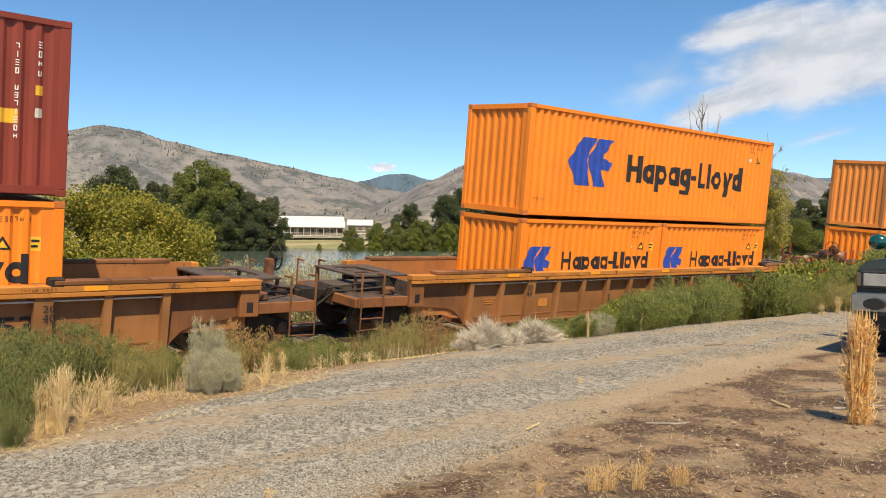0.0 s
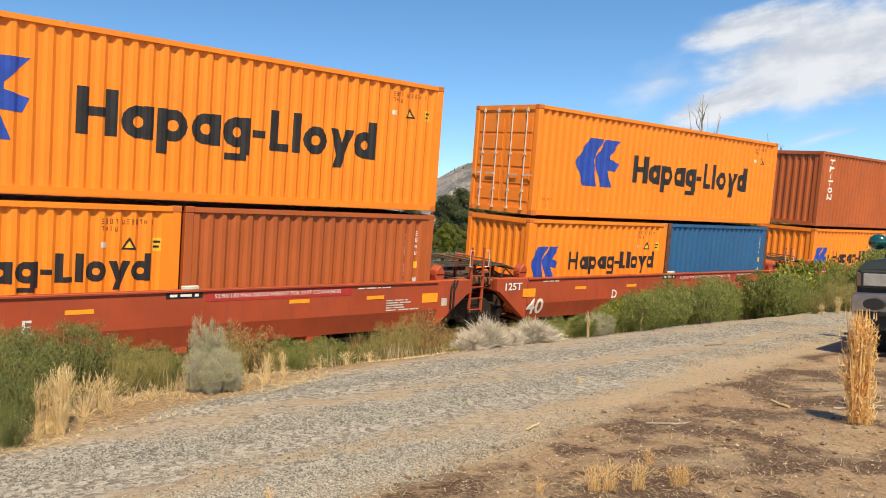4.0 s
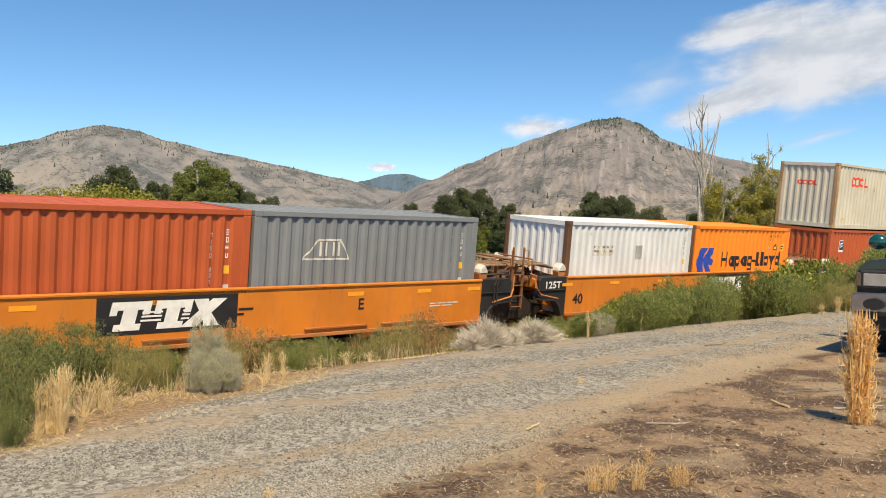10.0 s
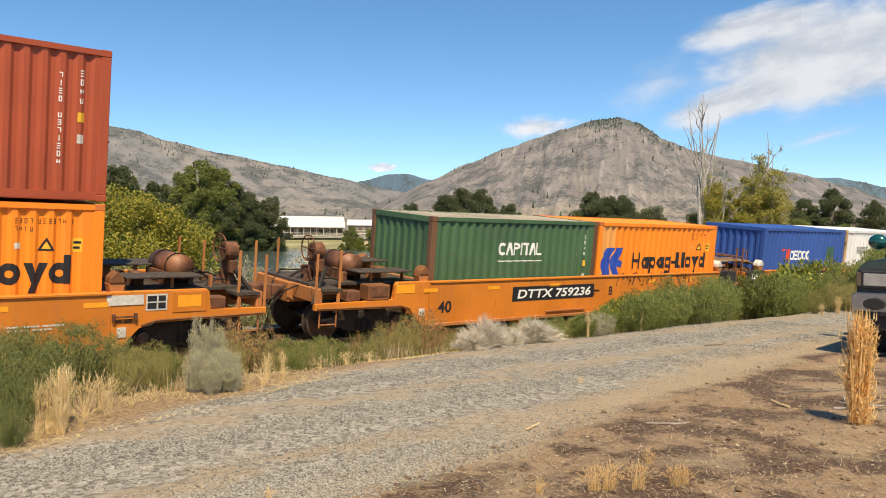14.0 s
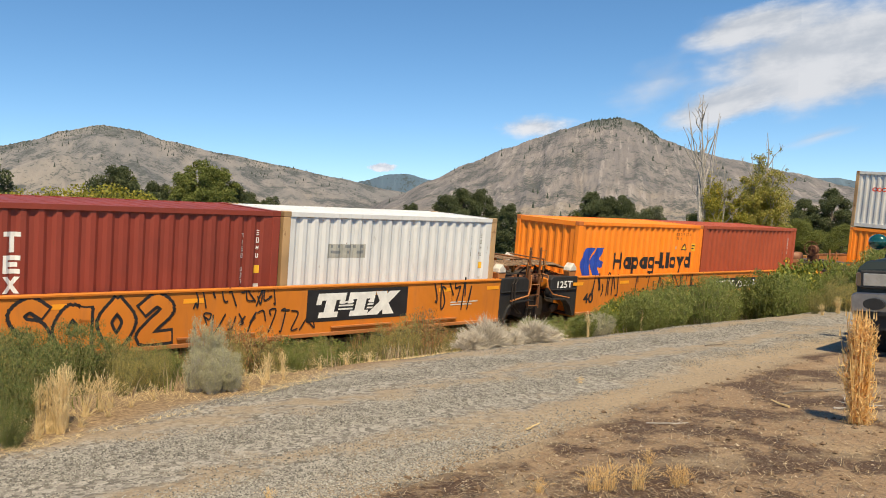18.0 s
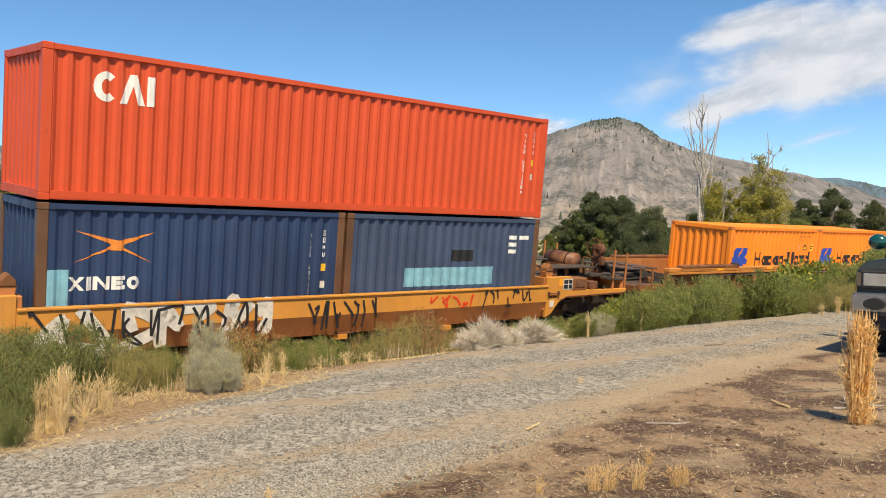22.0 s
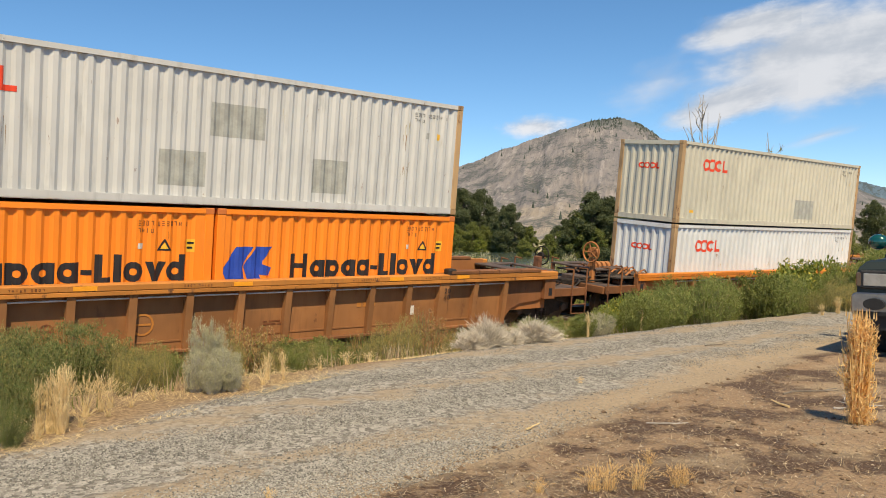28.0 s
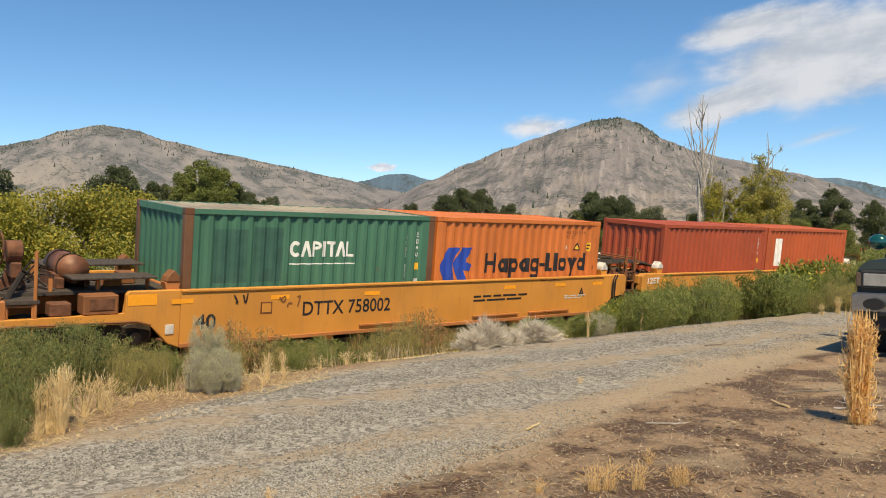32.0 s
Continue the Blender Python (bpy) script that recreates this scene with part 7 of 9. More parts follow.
tie = finish(boxes((-0.11, 0.11, -1.30, 1.30, -0.36, -0.165)), "tie", 0.015)
ties = tagged(new("railway_track"), "banked single railway track on wooden ties", "railway track", kind="structure")
for i in range(-25, 125):
    put("tie", tie, TIE_WOOD, ties, "", track_pose(i * 0.55, random.uniform(-0.03, 0.03)))
for s in (-1, 1):
    bm = bmesh.new()
    shape = ((-0.07, -0.165), (0.07, -0.165), (0.07, -0.15), (0.012, -0.13), (0.012, -0.05), (0.035, -0.04), (0.035, 0.0), (-0.035, 0.0), (-0.035, -0.04), (-0.012, -0.05), (-0.012, -0.13), (-0.07, -0.15))
    rows = [[bm.verts.new(track_pose(i * 3.0) @ Vector((0, s * 0.7525 + y, z))) for y, z in shape] for i in range(-150, 170)]
    n = len(shape)
    for a, b in zip(rows, rows[1:]):
        for k in range(n):
            bm.faces.new((a[k], b[k], b[(k + 1) % n], a[(k + 1) % n]))
    part("rail", bm, RAIL_STEEL, ties, "steel rail with a worn head")

# ---- plants ----
def leaf_material(name, a, b, glow=0.25, dry=None):
    """Leaves that differ one by one and let some sun through."""
    m, t, p = nodes_of(name)
    g = t.nodes.new("ShaderNodeNewGeometry")
    oi = t.nodes.new("ShaderNodeObjectInfo")
    c = mix(t, g.outputs["Random Per Island"], a, b)
    if dry:
        c = mix(t, ramp(t, g.outputs["Random Per Island"], 0.78, 0.9), c, dry)
    c = mix(t, ramp(t, oi.outputs["Random"], 0, 1, 0, 0.3), c, scale_col(a, 0.8))
    t.links.new(c, p.inputs["Base Color"])
    p.inputs["Roughness"].default_value = 0.7
    tr = t.nodes.new("ShaderNodeBsdfTranslucent")
    t.links.new(c, tr.inputs["Color"])
    ms = t.nodes.new("ShaderNodeMixShader")
    ms.inputs[0].default_value = glow
    t.links.new(p.outputs[0], ms.inputs[1])
    t.links.new(tr.outputs[0], ms.inputs[2])
    t.links.new(ms.outputs[0], t.nodes["Material Output"].inputs["Surface"])
    return m


LEAF_DARK = leaf_material("leaf_dark", (0.060, 0.078, 0.028), (0.120, 0.136, 0.054))
LEAF_MID = leaf_material("leaf_mid", (0.115, 0.145, 0.028), (0.23, 0.24, 0.058), 0.3)
LEAF_YELLOW = leaf_material("leaf_yellow_green", (0.19, 0.20, 0.030), (0.44, 0.39, 0.05), 0.35, dry=(0.47, 0.36, 0.045))
LEAF_BRIGHT = leaf_material("leaf_bright", (0.12, 0.165, 0.022), (0.26, 0.28, 0.045), dry=(0.42, 0.36, 0.04))
LEAF_WEED = leaf_material("leaf_weed", (0.085, 0.115, 0.026), (0.21, 0.225, 0.065), dry=(0.30, 0.27, 0.09))
LEAF_SAGE = leaf_material("leaf_sage", (0.31, 0.30, 0.175), (0.50, 0.46, 0.30), 0.15)
LEAF_GREY = leaf_material("twig_grey", (0.50, 0.445, 0.36), (0.72, 0.64, 0.53), 0.1)
STRAW = leaf_material("straw", (0.25, 0.18, 0.10), (0.60, 0.48, 0.31), 0.2)
STRAW_PALE = leaf_material("straw_pale", (0.66, 0.48, 0.22), (0.90, 0.74, 0.44), 0.3)
STRAW_GOLD = leaf_material("straw_gold", (0.72, 0.42, 0.13), (0.95, 0.72, 0.36), 0.35)
WEED_BROWN = leaf_material("weed_brown", (0.30, 0.14, 0.06), (0.50, 0.33, 0.13), 0.25, dry=(0.34, 0.32, 0.06))
LEAF_OLIVE = leaf_material("leaf_olive", (0.24, 0.235, 0.045), (0.44, 0.40, 0.09), 0.35, dry=(0.46, 0.36, 0.10))
LEAF_PALE_WEED = leaf_material("leaf_pale_weed", (0.145, 0.190, 0.040), (0.31, 0.345, 0.088), 0.35, dry=(0.42, 0.39, 0.15))
LEAF_SEED = leaf_material("leaf_seeding", (0.24, 0.21, 0.055), (0.46, 0.40, 0.13), 0.35, dry=(0.52, 0.38, 0.14))
BARK = plain("bark", (0.17, 0.14, 0.11), 0.95, 0, 0.35, 6, 0.5)
BARK_GREY = plain("bark_grey", (0.36, 0.33, 0.30), 0.95, 0, 0.3, 6, 0.4)
STEM = plain("stem", (0.20, 0.19, 0.08), 0.9, 0, 0.3, 6, 0)


def mesh_of(name, verts, faces):
    me = bpy.data.meshes.new(name)
    me.from_pydata([tuple(v) for v in verts], [], faces)
    return me


def leaves(name, blobs, n, size, seed, long=1.6, up=0.0, shell=0.55):
    """Many small diamond leaves in and on round clumps (x, y, z, r)."""
    rng = np.random.default_rng(seed)
    blobs = np.array(blobs, float)
    w = blobs[:, 3] ** 2
    pick = rng.choice(len(blobs), n, p=w / w.sum())
    d = rng.normal(size=(n, 3))
    d /= np.linalg.norm(d, axis=1)[:, None]
    rad = shell + (1.06 - shell) * rng.random(n) ** 0.7
    c = blobs[pick, :3] + d * (blobs[pick, 3] * rad)[:, None] * np.array([1, 1, 0.85])
    a = rng.normal(size=(n, 3)) + d * 0.6 + np.array([0, 0, up])
    a /= np.linalg.norm(a, axis=1)[:, None]
    b = np.cross(a, rng.normal(size=(n, 3)))
    b /= np.linalg.norm(b, axis=1)[:, None]
    s = size * rng.uniform(0.6, 1.3, n)[:, None]
    v = np.stack([c - a * s * long / 2, c + b * s / 2, c + a * s * long / 2, c - b * s / 2], 1).reshape(-1, 3)
    return mesh_of(name, v.tolist(), [(4 * i, 4 * i + 1, 4 * i + 2, 4 * i + 3) for i in range(n)])


def limb(bm, a, b, r0, r1, seed, parts=4, bend=0.12, n=6):
    rnd = random.Random(seed)
    a, b = Vector(a), Vector(b)
    L = (b - a).length
    pts = [a + (b - a) * i / parts + (Vector((rnd.uniform(-1, 1), rnd.uniform(-1, 1), rnd.uniform(-.4, .4))) * L * bend * (0 < i < parts)) for i in range(parts + 1)]
    for i in range(parts):
        cyl(bm, pts[i], pts[i + 1], r0 + (r1 - r0) * i / parts, n, r0 + (r1 - r0) * (i + 1) / parts)
    return pts


def tree_parts(h, spread, seed, leaf_n, leaf_size, trunk_h=0.3, clumps=26, tall=0.9):
    """Meshes of a tree: trunk with limbs, and a crown of leaf clumps with gaps."""
    rnd = random.Random(seed)
    bm = bmesh.new()
    limb(bm, (0, 0, -0.6), (rnd.uniform(-.3, .3), rnd.uniform(-.3, .3), h * 0.75), h * 0.022, h * 0.006, seed, 5, 0.03)
    blobs = []
    small = 26.0 / max(26, clumps)
    for i in range(clumps):
        u = (i + 0.5) / clumps
        z = h * (trunk_h + (1 - trunk_h) * u * 0.93)
        env = math.sin(math.pi * min(1, (0.16 + 0.80 * u))) ** 0.7
        a = i * 2.399 + rnd.uniform(-.5, .5)
        rr = spread * env * rnd.uniform(0.25, 0.95) * tall
        c = (rr * math.cos(a), rr * math.sin(a), z + rnd.uniform(-.04, .04) * h)
        r = spread * rnd.uniform(0.20, 0.44) * (0.55 + 0.45 * env) * small ** 0.4
        blobs.append((*c, r))
        if i % 2 == 0:
            limb(bm, (0, 0, z * 0.72), c, h * 0.008, h * 0.002, seed + i, 3, 0.08, 5)
    return finish(bm, "trunk"), leaves("crown", blobs, leaf_n, leaf_size, seed, 1.5, shell=0.25)


TREE_KINDS = {}


def tree(kind, x, y, z, h, label, material, spread=0.36, leaf_n=5000, leaf=0.035, seed=1, turn=0.0, group="", bark=None, trunk_h=0.16, clumps=26, name="tree"):
    key = (kind, seed)
    if key not in TREE_KINDS:
        TREE_KINDS[key] = tree_parts(10.0, 10.0 * spread, seed, leaf_n, leaf * 10, trunk_h, clumps)
    trunk, crown = TREE_KINDS[key]
    ob = tagged(new(name), label, name.replace("_", " "), group)
    put("trunk", trunk, bark or BARK, ob)
    put("crown", crown, material, ob)
    ob.matrix_basis = pose(x, y, z, 0, 0, turn) @ Matrix.Diagonal((h / 10, h / 10, h / 10, 1))
    return ob


FAR = "trees on the far river bank"
far_trees = (
    # x, y, height, kind seed, spread label
    (68, 180, 20.5, 1, LEAF_DARK), (71, 182, 18.5, 2, LEAF_MID), (84.5, 181, 20.0, 1, LEAF_MID), (92, 180.5, 21.0, 2, LEAF_MID), (97, 182, 18.0, 3, LEAF_DARK), (64.5, 178, 15.0, 3, LEAF_DARK), (80, 186, 17.5, 2, LEAF_DARK), (88, 179, 22.5, 3, LEAF_MID), (94, 186, 20.0, 1, LEAF_DARK), (101, 183, 16.0, 2, LEAF_DARK), (106, 180, 14.8, 3, LEAF_DARK),
    (76, 176, 13.0, 3, LEAF_DARK), (97, 176, 13.5, 2, LEAF_DARK),
    (152, 181, 15.0, 2, LEAF_DARK), (163, 171, 19.5, 1, LEAF_DARK), (168, 168, 18.0, 3, LEAF_DARK), (159, 173, 17.5, 2, LEAF_DARK), (157, 147, 14.2, 2, LEAF_DARK), (147, 172, 10.0, 3, LEAF_MID), (155, 165, 9.0, 1, LEAF_MID), (160, 158, 8.5, 2, LEAF_MID), (165, 150, 9.0, 3, LEAF_DARK),
    (141, 182, 9.0, 2, LEAF_MID), (136, 187, 8.0, 1, LEAF_MID),
    (131, 100, 14.8, 1, LEAF_DARK), (136, 96, 13.8, 3, LEAF_DARK), (133.5, 98.5, 13.6, 2, LEAF_DARK), (128.5, 101.5, 10.2, 3, LEAF_MID), (127, 103, 9.0, 2, LEAF_DARK), (135, 87, 9.5, 2, LEAF_DARK), (140, 83, 8.0, 1, LEAF_DARK), (139, 78, 8.5, 3, LEAF_MID),
    (137, 61, 9.8, 2, LEAF_DARK), (139, 57, 11.6, 1, LEAF_DARK), (141, 51, 9.5, 3, LEAF_DARK), (143, 46, 9.0, 2, LEAF_DARK), (136, 66, 8.6, 1, LEAF_MID), (145, 170, 7.0, 2, LEAF_MID), (150, 166, 6.5, 3, LEAF_BRIGHT), (138, 178, 8.8, 3, LEAF_MID), (142, 175, 9.4, 1, LEAF_MID), (147, 169, 9.8, 2, LEAF_MID), (151, 164, 9.2, 1, LEAF_BRIGHT), (155, 158, 9.4, 3, LEAF_MID), (159, 152, 9.0, 1, LEAF_MID), (163, 145, 8.4, 2, LEAF_MID), (134, 180, 5.0, 1, LEAF_BRIGHT), (167, 140, 7.6, 1, LEAF_DARK), (120, 108, 5.0, 3, LEAF_MID), (124, 105, 6.0, 1, LEAF_MID), (129, 97, 7.0, 3, LEAF_MID), (133, 91, 6.0, 2, LEAF_DARK), (84, 181, 16.0, 2, LEAF_DARK), (91, 177, 15.0, 1, LEAF_DARK), (136, 176, 5.5, 2, LEAF_BRIGHT), (139, 173, 6.0, 3, LEAF_MID), (143, 168, 6.0, 1, LEAF_BRIGHT), (146, 163, 5.5, 2, LEAF_MID), (150, 158, 6.0, 3, LEAF_MID), (153, 153, 5.5, 1, LEAF_BRIGHT), (130, 183, 3.2, 3, LEAF_MID), (126, 188, 3.0, 2, LEAF_BRIGHT), (156, 148, 5.5, 2, LEAF_MID),
)
for i, (x, y, h, seed, m) in enumerate(far_trees):
    tree("far", x, y, ground_z(x, y) - 0.3, h, {LEAF_DARK: "dark green broad tree on the far bank", LEAF_MID: "green cottonwood on the far bank", LEAF_BRIGHT: "bright green shrub on the far bank"}[m], m, 0.40, 34000, 0.0135, seed, i * 77.0, FAR, trunk_h=0.03, clumps=80)

NEAR_BANK = "bushes behind the track"
for i, (x, y, h, seed, m) in enumerate(((5.2, 26.5, 5.7, 5, LEAF_BRIGHT), (7.4, 26.8, 6.0, 6, LEAF_YELLOW), (9.2, 26.3, 6.2, 5, LEAF_YELLOW), (10.9, 26.6, 5.9, 7, LEAF_YELLOW), (3.6, 28.5, 5.9, 6, LEAF_MID), (12.2, 27.5, 4.8, 6, LEAF_BRIGHT), (6.3, 27.6, 5.9, 7, LEAF_MID), (8.3, 24.4, 3.9, 7, LEAF_BRIGHT), (5.9, 24.0, 3.5, 6, LEAF_MID), (10.6, 24.6, 3.3, 5, LEAF_BRIGHT))):
    tree("bank", x, y, ground_z(x, y) - 0.1, h, "yellow-green leafy bush on the river bank" if m is LEAF_YELLOW else "green leafy bush on the river bank", m, 0.42, 46000, 0.0100, seed, i * 63.0, NEAR_BANK, trunk_h=0.05, clumps=30, name="bush")
tree("far", 13.6, 58.2, -2.0, 8.2, "dark tree at the edge of the river bank", LEAF_DARK, 0.40, 34000, 0.0135, 3, 10, NEAR_BANK, trunk_h=0.03, clumps=80)


def bare_tree(x, y, h, seed, label, leafy=0, material=None, prongs=0, flare=0.42, leaf_top=0.93):
    """Upright bare branches; some carry sparse leaves."""
    rnd = random.Random(seed)
    bm = bmesh.new()
    tips = []
    pts = limb(bm, (0, 0, -0.5), (rnd.uniform(-.3, .3), 0, h), h * 0.013, h * 0.0018, seed, 6, 0.015, 6)
    for i in range(prongs):
        b = pts[1] + (pts[4] - pts[1]) * (i / prongs)
        a = i * 2.4 + rnd.uniform(-.4, .4)
        w = h * rnd.uniform(0.07, 0.13)
        q = limb(bm, b, b + Vector((math.cos(a) * w, math.sin(a) * w, (h * rnd.uniform(0.82, 1.0) - b.z))), h * 0.006, h * 0.001, seed + 90 + i, 5, 0.02, 5)
        tips += [tuple(v) for v in q[2:]]
    for i in range(12 if prongs else 26):
        u = rnd.uniform(0.18, 0.85)
        b = pts[int(u * 6)] + (pts[int(u * 6) + 1] - pts[int(u * 6)]) * (u * 6 % 1)
        a = rnd.uniform(0, 6.28)
        L = h * rnd.uniform(0.14, 0.34) * (1.1 - u * 0.5)
        e = b + Vector((math.cos(a) * L * flare, math.sin(a) * L * flare, L * 0.9))
        q = limb(bm, b, e, h * 0.0045, h * 0.001, seed + i, 4, 0.08, 4)
        tips += [tuple(v) for v in q[2:]]
        for k in range(3):
            f = q[rnd.randint(1, 3)]
            g = f + Vector((rnd.uniform(-.5, .5), rnd.uniform(-.5, .5), rnd.uniform(.3, .9))) * L * 0.35
            limb(bm, f, g, h * 0.0022, h * 0.0007, seed + 50 + k, 2, 0.1, 3)
            tips.append(tuple(g))
    ob = tagged(new("tree"), label, "tree", NEAR_BANK)
    part("trunk", bm, BARK_GREY, ob)
    if leafy:
        blobs = [(*p, h * rnd.uniform(0.025, 0.075) * (1.0 if p[2] < h * leaf_top * 0.8 else 0.45)) for p in tips if p[2] < h * leaf_top]
        put("crown", leaves("crown", blobs, leafy * 3, 0.068, seed, 1.6, shell=0.2), material, ob)
    ob.matrix_basis = pose(x, y, ground_z(x, y) - 0.1, 0, 0, rnd.uniform(0, 360))
    return ob


bare_tree(51.9, 30.1, 12.6, 3, "tall bare grey snag with upright prongs behind the track", prongs=8)
bare_tree(53.0, 29.3, 7.6, 14, "bare grey snag with slanting branches", flare=0.9)
bare_tree(52.6, 29.6, 8.4, 11, "thin tree with pale yellow-green leaves", 3600, LEAF_YELLOW, 0, 0.30)
bare_tree(53.9, 29.0, 5.6, 21, "small spreading tree with thin yellow leaves", 5200, LEAF_YELLOW, 0, 0.9)
bare_tree(55.6, 28.5, 8.8, 5, "half-dead tree with a bare top and yellow leaves", 7800, LEAF_OLIVE, 0, 0.66, 0.80)
bare_tree(57.4, 28.2, 10.4, 9, "half-dead tree with a bare top and yellow leaves", 7600, LEAF_OLIVE, 0, 0.55, 0.90)
bare_tree(56.2, 27.2, 8.4, 12, "half-dead tree with sparse yellow leaves", 5600, LEAF_OLIVE, 0, 0.7, 0.90)
bare_tree(54.8, 29.4, 6.6, 17, "small yellowing tree with thin leaves", 5600, LEAF_YELLOW, 0, 0.75)
bare_tree(58.0, 28.9, 6.4, 23, "small yellowing tree with thin leaves", 5600, LEAF_OLIVE, 0, 0.75)
for i, (x, y, h, seed) in enumerate(((50, 33, 5.0, 6), (53.5, 31.5, 4.6, 7), (56.5, 31, 5.0, 5), (60, 30, 5.4, 6), (46, 34, 4.0, 7), (64, 28.5, 4.4, 5), (43, 35, 3.2, 6), (68, 27, 4.0, 7))):
    tree("bank", x, y, ground_z(x, y) - 0.1, h, "dull green bush beyond the track", LEAF_MID if i % 2 else LEAF_DARK, 0.42, 46000, 0.0100, seed, i * 51.0, NEAR_BANK, trunk_h=0.05, clumps=30, name="bush")


def stalks(name, n, h, spread, seed, lean=0.25, width=0.006, head=0.0, head_w=0.012, curve=0.3, base=0.0):
    """Thin curved blades from one root, each with an optional seed head."""
    rng = random.Random(seed)
    v, f = [], []
    for _ in range(n):
        a, r = rng.uniform(0, 6.283), base * math.sqrt(rng.random())
        x, y = r * math.cos(a), r * math.sin(a)
        b = rng.uniform(0, 6.283)
        L = h * rng.uniform(0.32, 1.0)
        dx, dy = math.cos(b) * spread * rng.random(), math.sin(b) * spread * rng.random()
        c = rng.uniform(0, 6.283)
        px, py = math.cos(c), math.sin(c)
        k = len(v)
        for i in range(4):
            u = i / 3
            w = width * (1 - 0.7 * u)
            if head and u > 0.6:
                w = head_w if i == 2 else head_w * 0.5
            cx, cy, cz = x + dx * (u ** (1 + curve)), y + dy * (u ** (1 + curve)), L * u * (1 - 0.12 * u * lean)
            v += [(cx - px * w, cy - py * w, cz), (cx + px * w, cy + py * w, cz)]
        f += [(k + 2 * i, k + 2 * i + 1, k + 2 * i + 3, k + 2 * i + 2) for i in range(3)]
        if head:
            k = len(v)
            q = L * (1 - 0.12 * lean)
            ex, ey = x + dx, y + dy
            v += [(ex - py * head_w, ey + px * head_w, q - head), (ex + py * head_w, ey - px * head_w, q - head), (ex, ey, q + head * 0.4)]
            f.append((k, k + 1, k + 2))
    return mesh_of(name, v, f)


def herb(name, h, w, seed, n_stems, n_leaves, leaf, long=2.2, up=0.6):
    """Upright stems and their small leaves, as two meshes."""
    rnd = random.Random(seed)
    bm = bmesh.new()
    blobs = []
    for i in range(n_stems):
        a, r = rnd.uniform(0, 6.283), w * 0.5 * math.sqrt(rnd.random())
        x, y = r * math.cos(a) * 0.35, r * math.sin(a) * 0.35
        top = (r * math.cos(a), r * math.sin(a), h * rnd.uniform(0.55, 1.0) * (1 - 0.30 * (r / (w * 0.5)) ** 2))
        pts = limb(bm, (x, y, -0.03), top, 0.007, 0.002, seed + i, 3, 0.06, 3)
        for p in pts[1:]:
            blobs.append((p.x, p.y, p.z, w * rnd.uniform(0.07, 0.15)))
    return finish(bm, "stem"), leaves("foliage", blobs, n_leaves, leaf, seed, long, up, 0.15)


WEEDS = {}


def weed(kind, x, y, h, turn=0.0, wide=1.0, z=None):
    """A roadside plant of one kind, scaled to its height."""
    spec = {
        "green_weed": (1.0, 0.9, 40, 5200, 0.013, LEAF_WEED, "feathery green roadside weed", "weed"),
        "pale_weed": (1.0, 0.9, 50, 9000, 0.0095, LEAF_PALE_WEED, "feathery pale green roadside weed", "weed"),
        "green_weed_b": (1.0, 1.0, 36, 8000, 0.020, LEAF_MID, "leafy green roadside weed", "weed"),
        "sagebrush": (1.0, 0.80, 90, 9000, 0.0105, LEAF_SAGE, "grey-green sagebrush at the road's edge", "sagebrush"),
        "brown_weed": (1.0, 0.7, 60, 2600, 0.012, WEED_BROWN, "dry brown seeding weed", "weed"),
        "bright_bush": (1.0, 1.1, 40, 5200, 0.032, LEAF_BRIGHT, "bright green leafy bush", "bush"),
        "dark_weed": (1.0, 0.95, 70, 15000, 0.0080, LEAF_WEED, "fine-leaved dark green roadside weed", "weed"),
        "seed_weed": (1.0, 0.75, 60, 5200, 0.0080, LEAF_SEED, "yellowing weed gone to seed", "weed"),
        "bush_dark": (1.0, 0.9, 60, 12000, 0.012, LEAF_PALE_WEED, "tall dull green bush", "bush"),
    }[kind]
    n = (kind, int(turn) % 3)
    if n not in WEEDS:
        WEEDS[n] = herb(kind, spec[0], spec[1], 11 + 7 * n[1], spec[2], spec[3], spec[4], 4.5 if kind in ("green_weed", "pale_weed", "bush_dark", "sagebrush", "dark_weed", "seed_weed", "brown_weed") else 2.4, 1.6)
    ob = tagged(new("shrub" if spec[7] in ("shrub", "sagebrush", "bush") else "weed"), spec[6], spec[7], "roadside plants")
    put("stem", WEEDS[n][0], BARK_GREY if kind == "sagebrush" else STEM, ob)
    put("foliage", WEEDS[n][1], spec[5], ob)
    k = h / spec[0]
    ob.matrix_basis = pose(x, y, ground_z(x, y) if z is None else z, 0, 0, turn * 37) @ Matrix.Diagonal((k * wide, k * wide, k, 1))
    return ob


rnd = random.Random(21)
# left stretch
for x, y, h, w in ((1.3, 8.6, 0.75, 1.2), (1.9, 8.9, 0.8, 1.1), (2.4, 9.3, 0.85, 1.2), (2.9, 9.0, 0.80, 1.1), (3.3, 9.5, 0.85, 1.2), (3.9, 9.9, 0.70, 1.2), (2.0, 10.4, 0.9, 1.3), (1.0, 9.6, 0.9, 1.3), (3.0, 10.6, 0.9, 1.3), (1.92, 7.55, 0.66, 1.0), (1.75, 6.75, 0.36, 0.9), (1.85, 7.15, 0.52, 0.9), (2.1, 8.0, 0.72, 1.0), (2.3, 8.3, 0.75, 1.0), (4.6, 10.6, 0.6, 1.2), (1.75, 8.05, 0.55, 1.0)):
    weed("dark_weed", x, y, h, rnd.randint(0, 8), w)
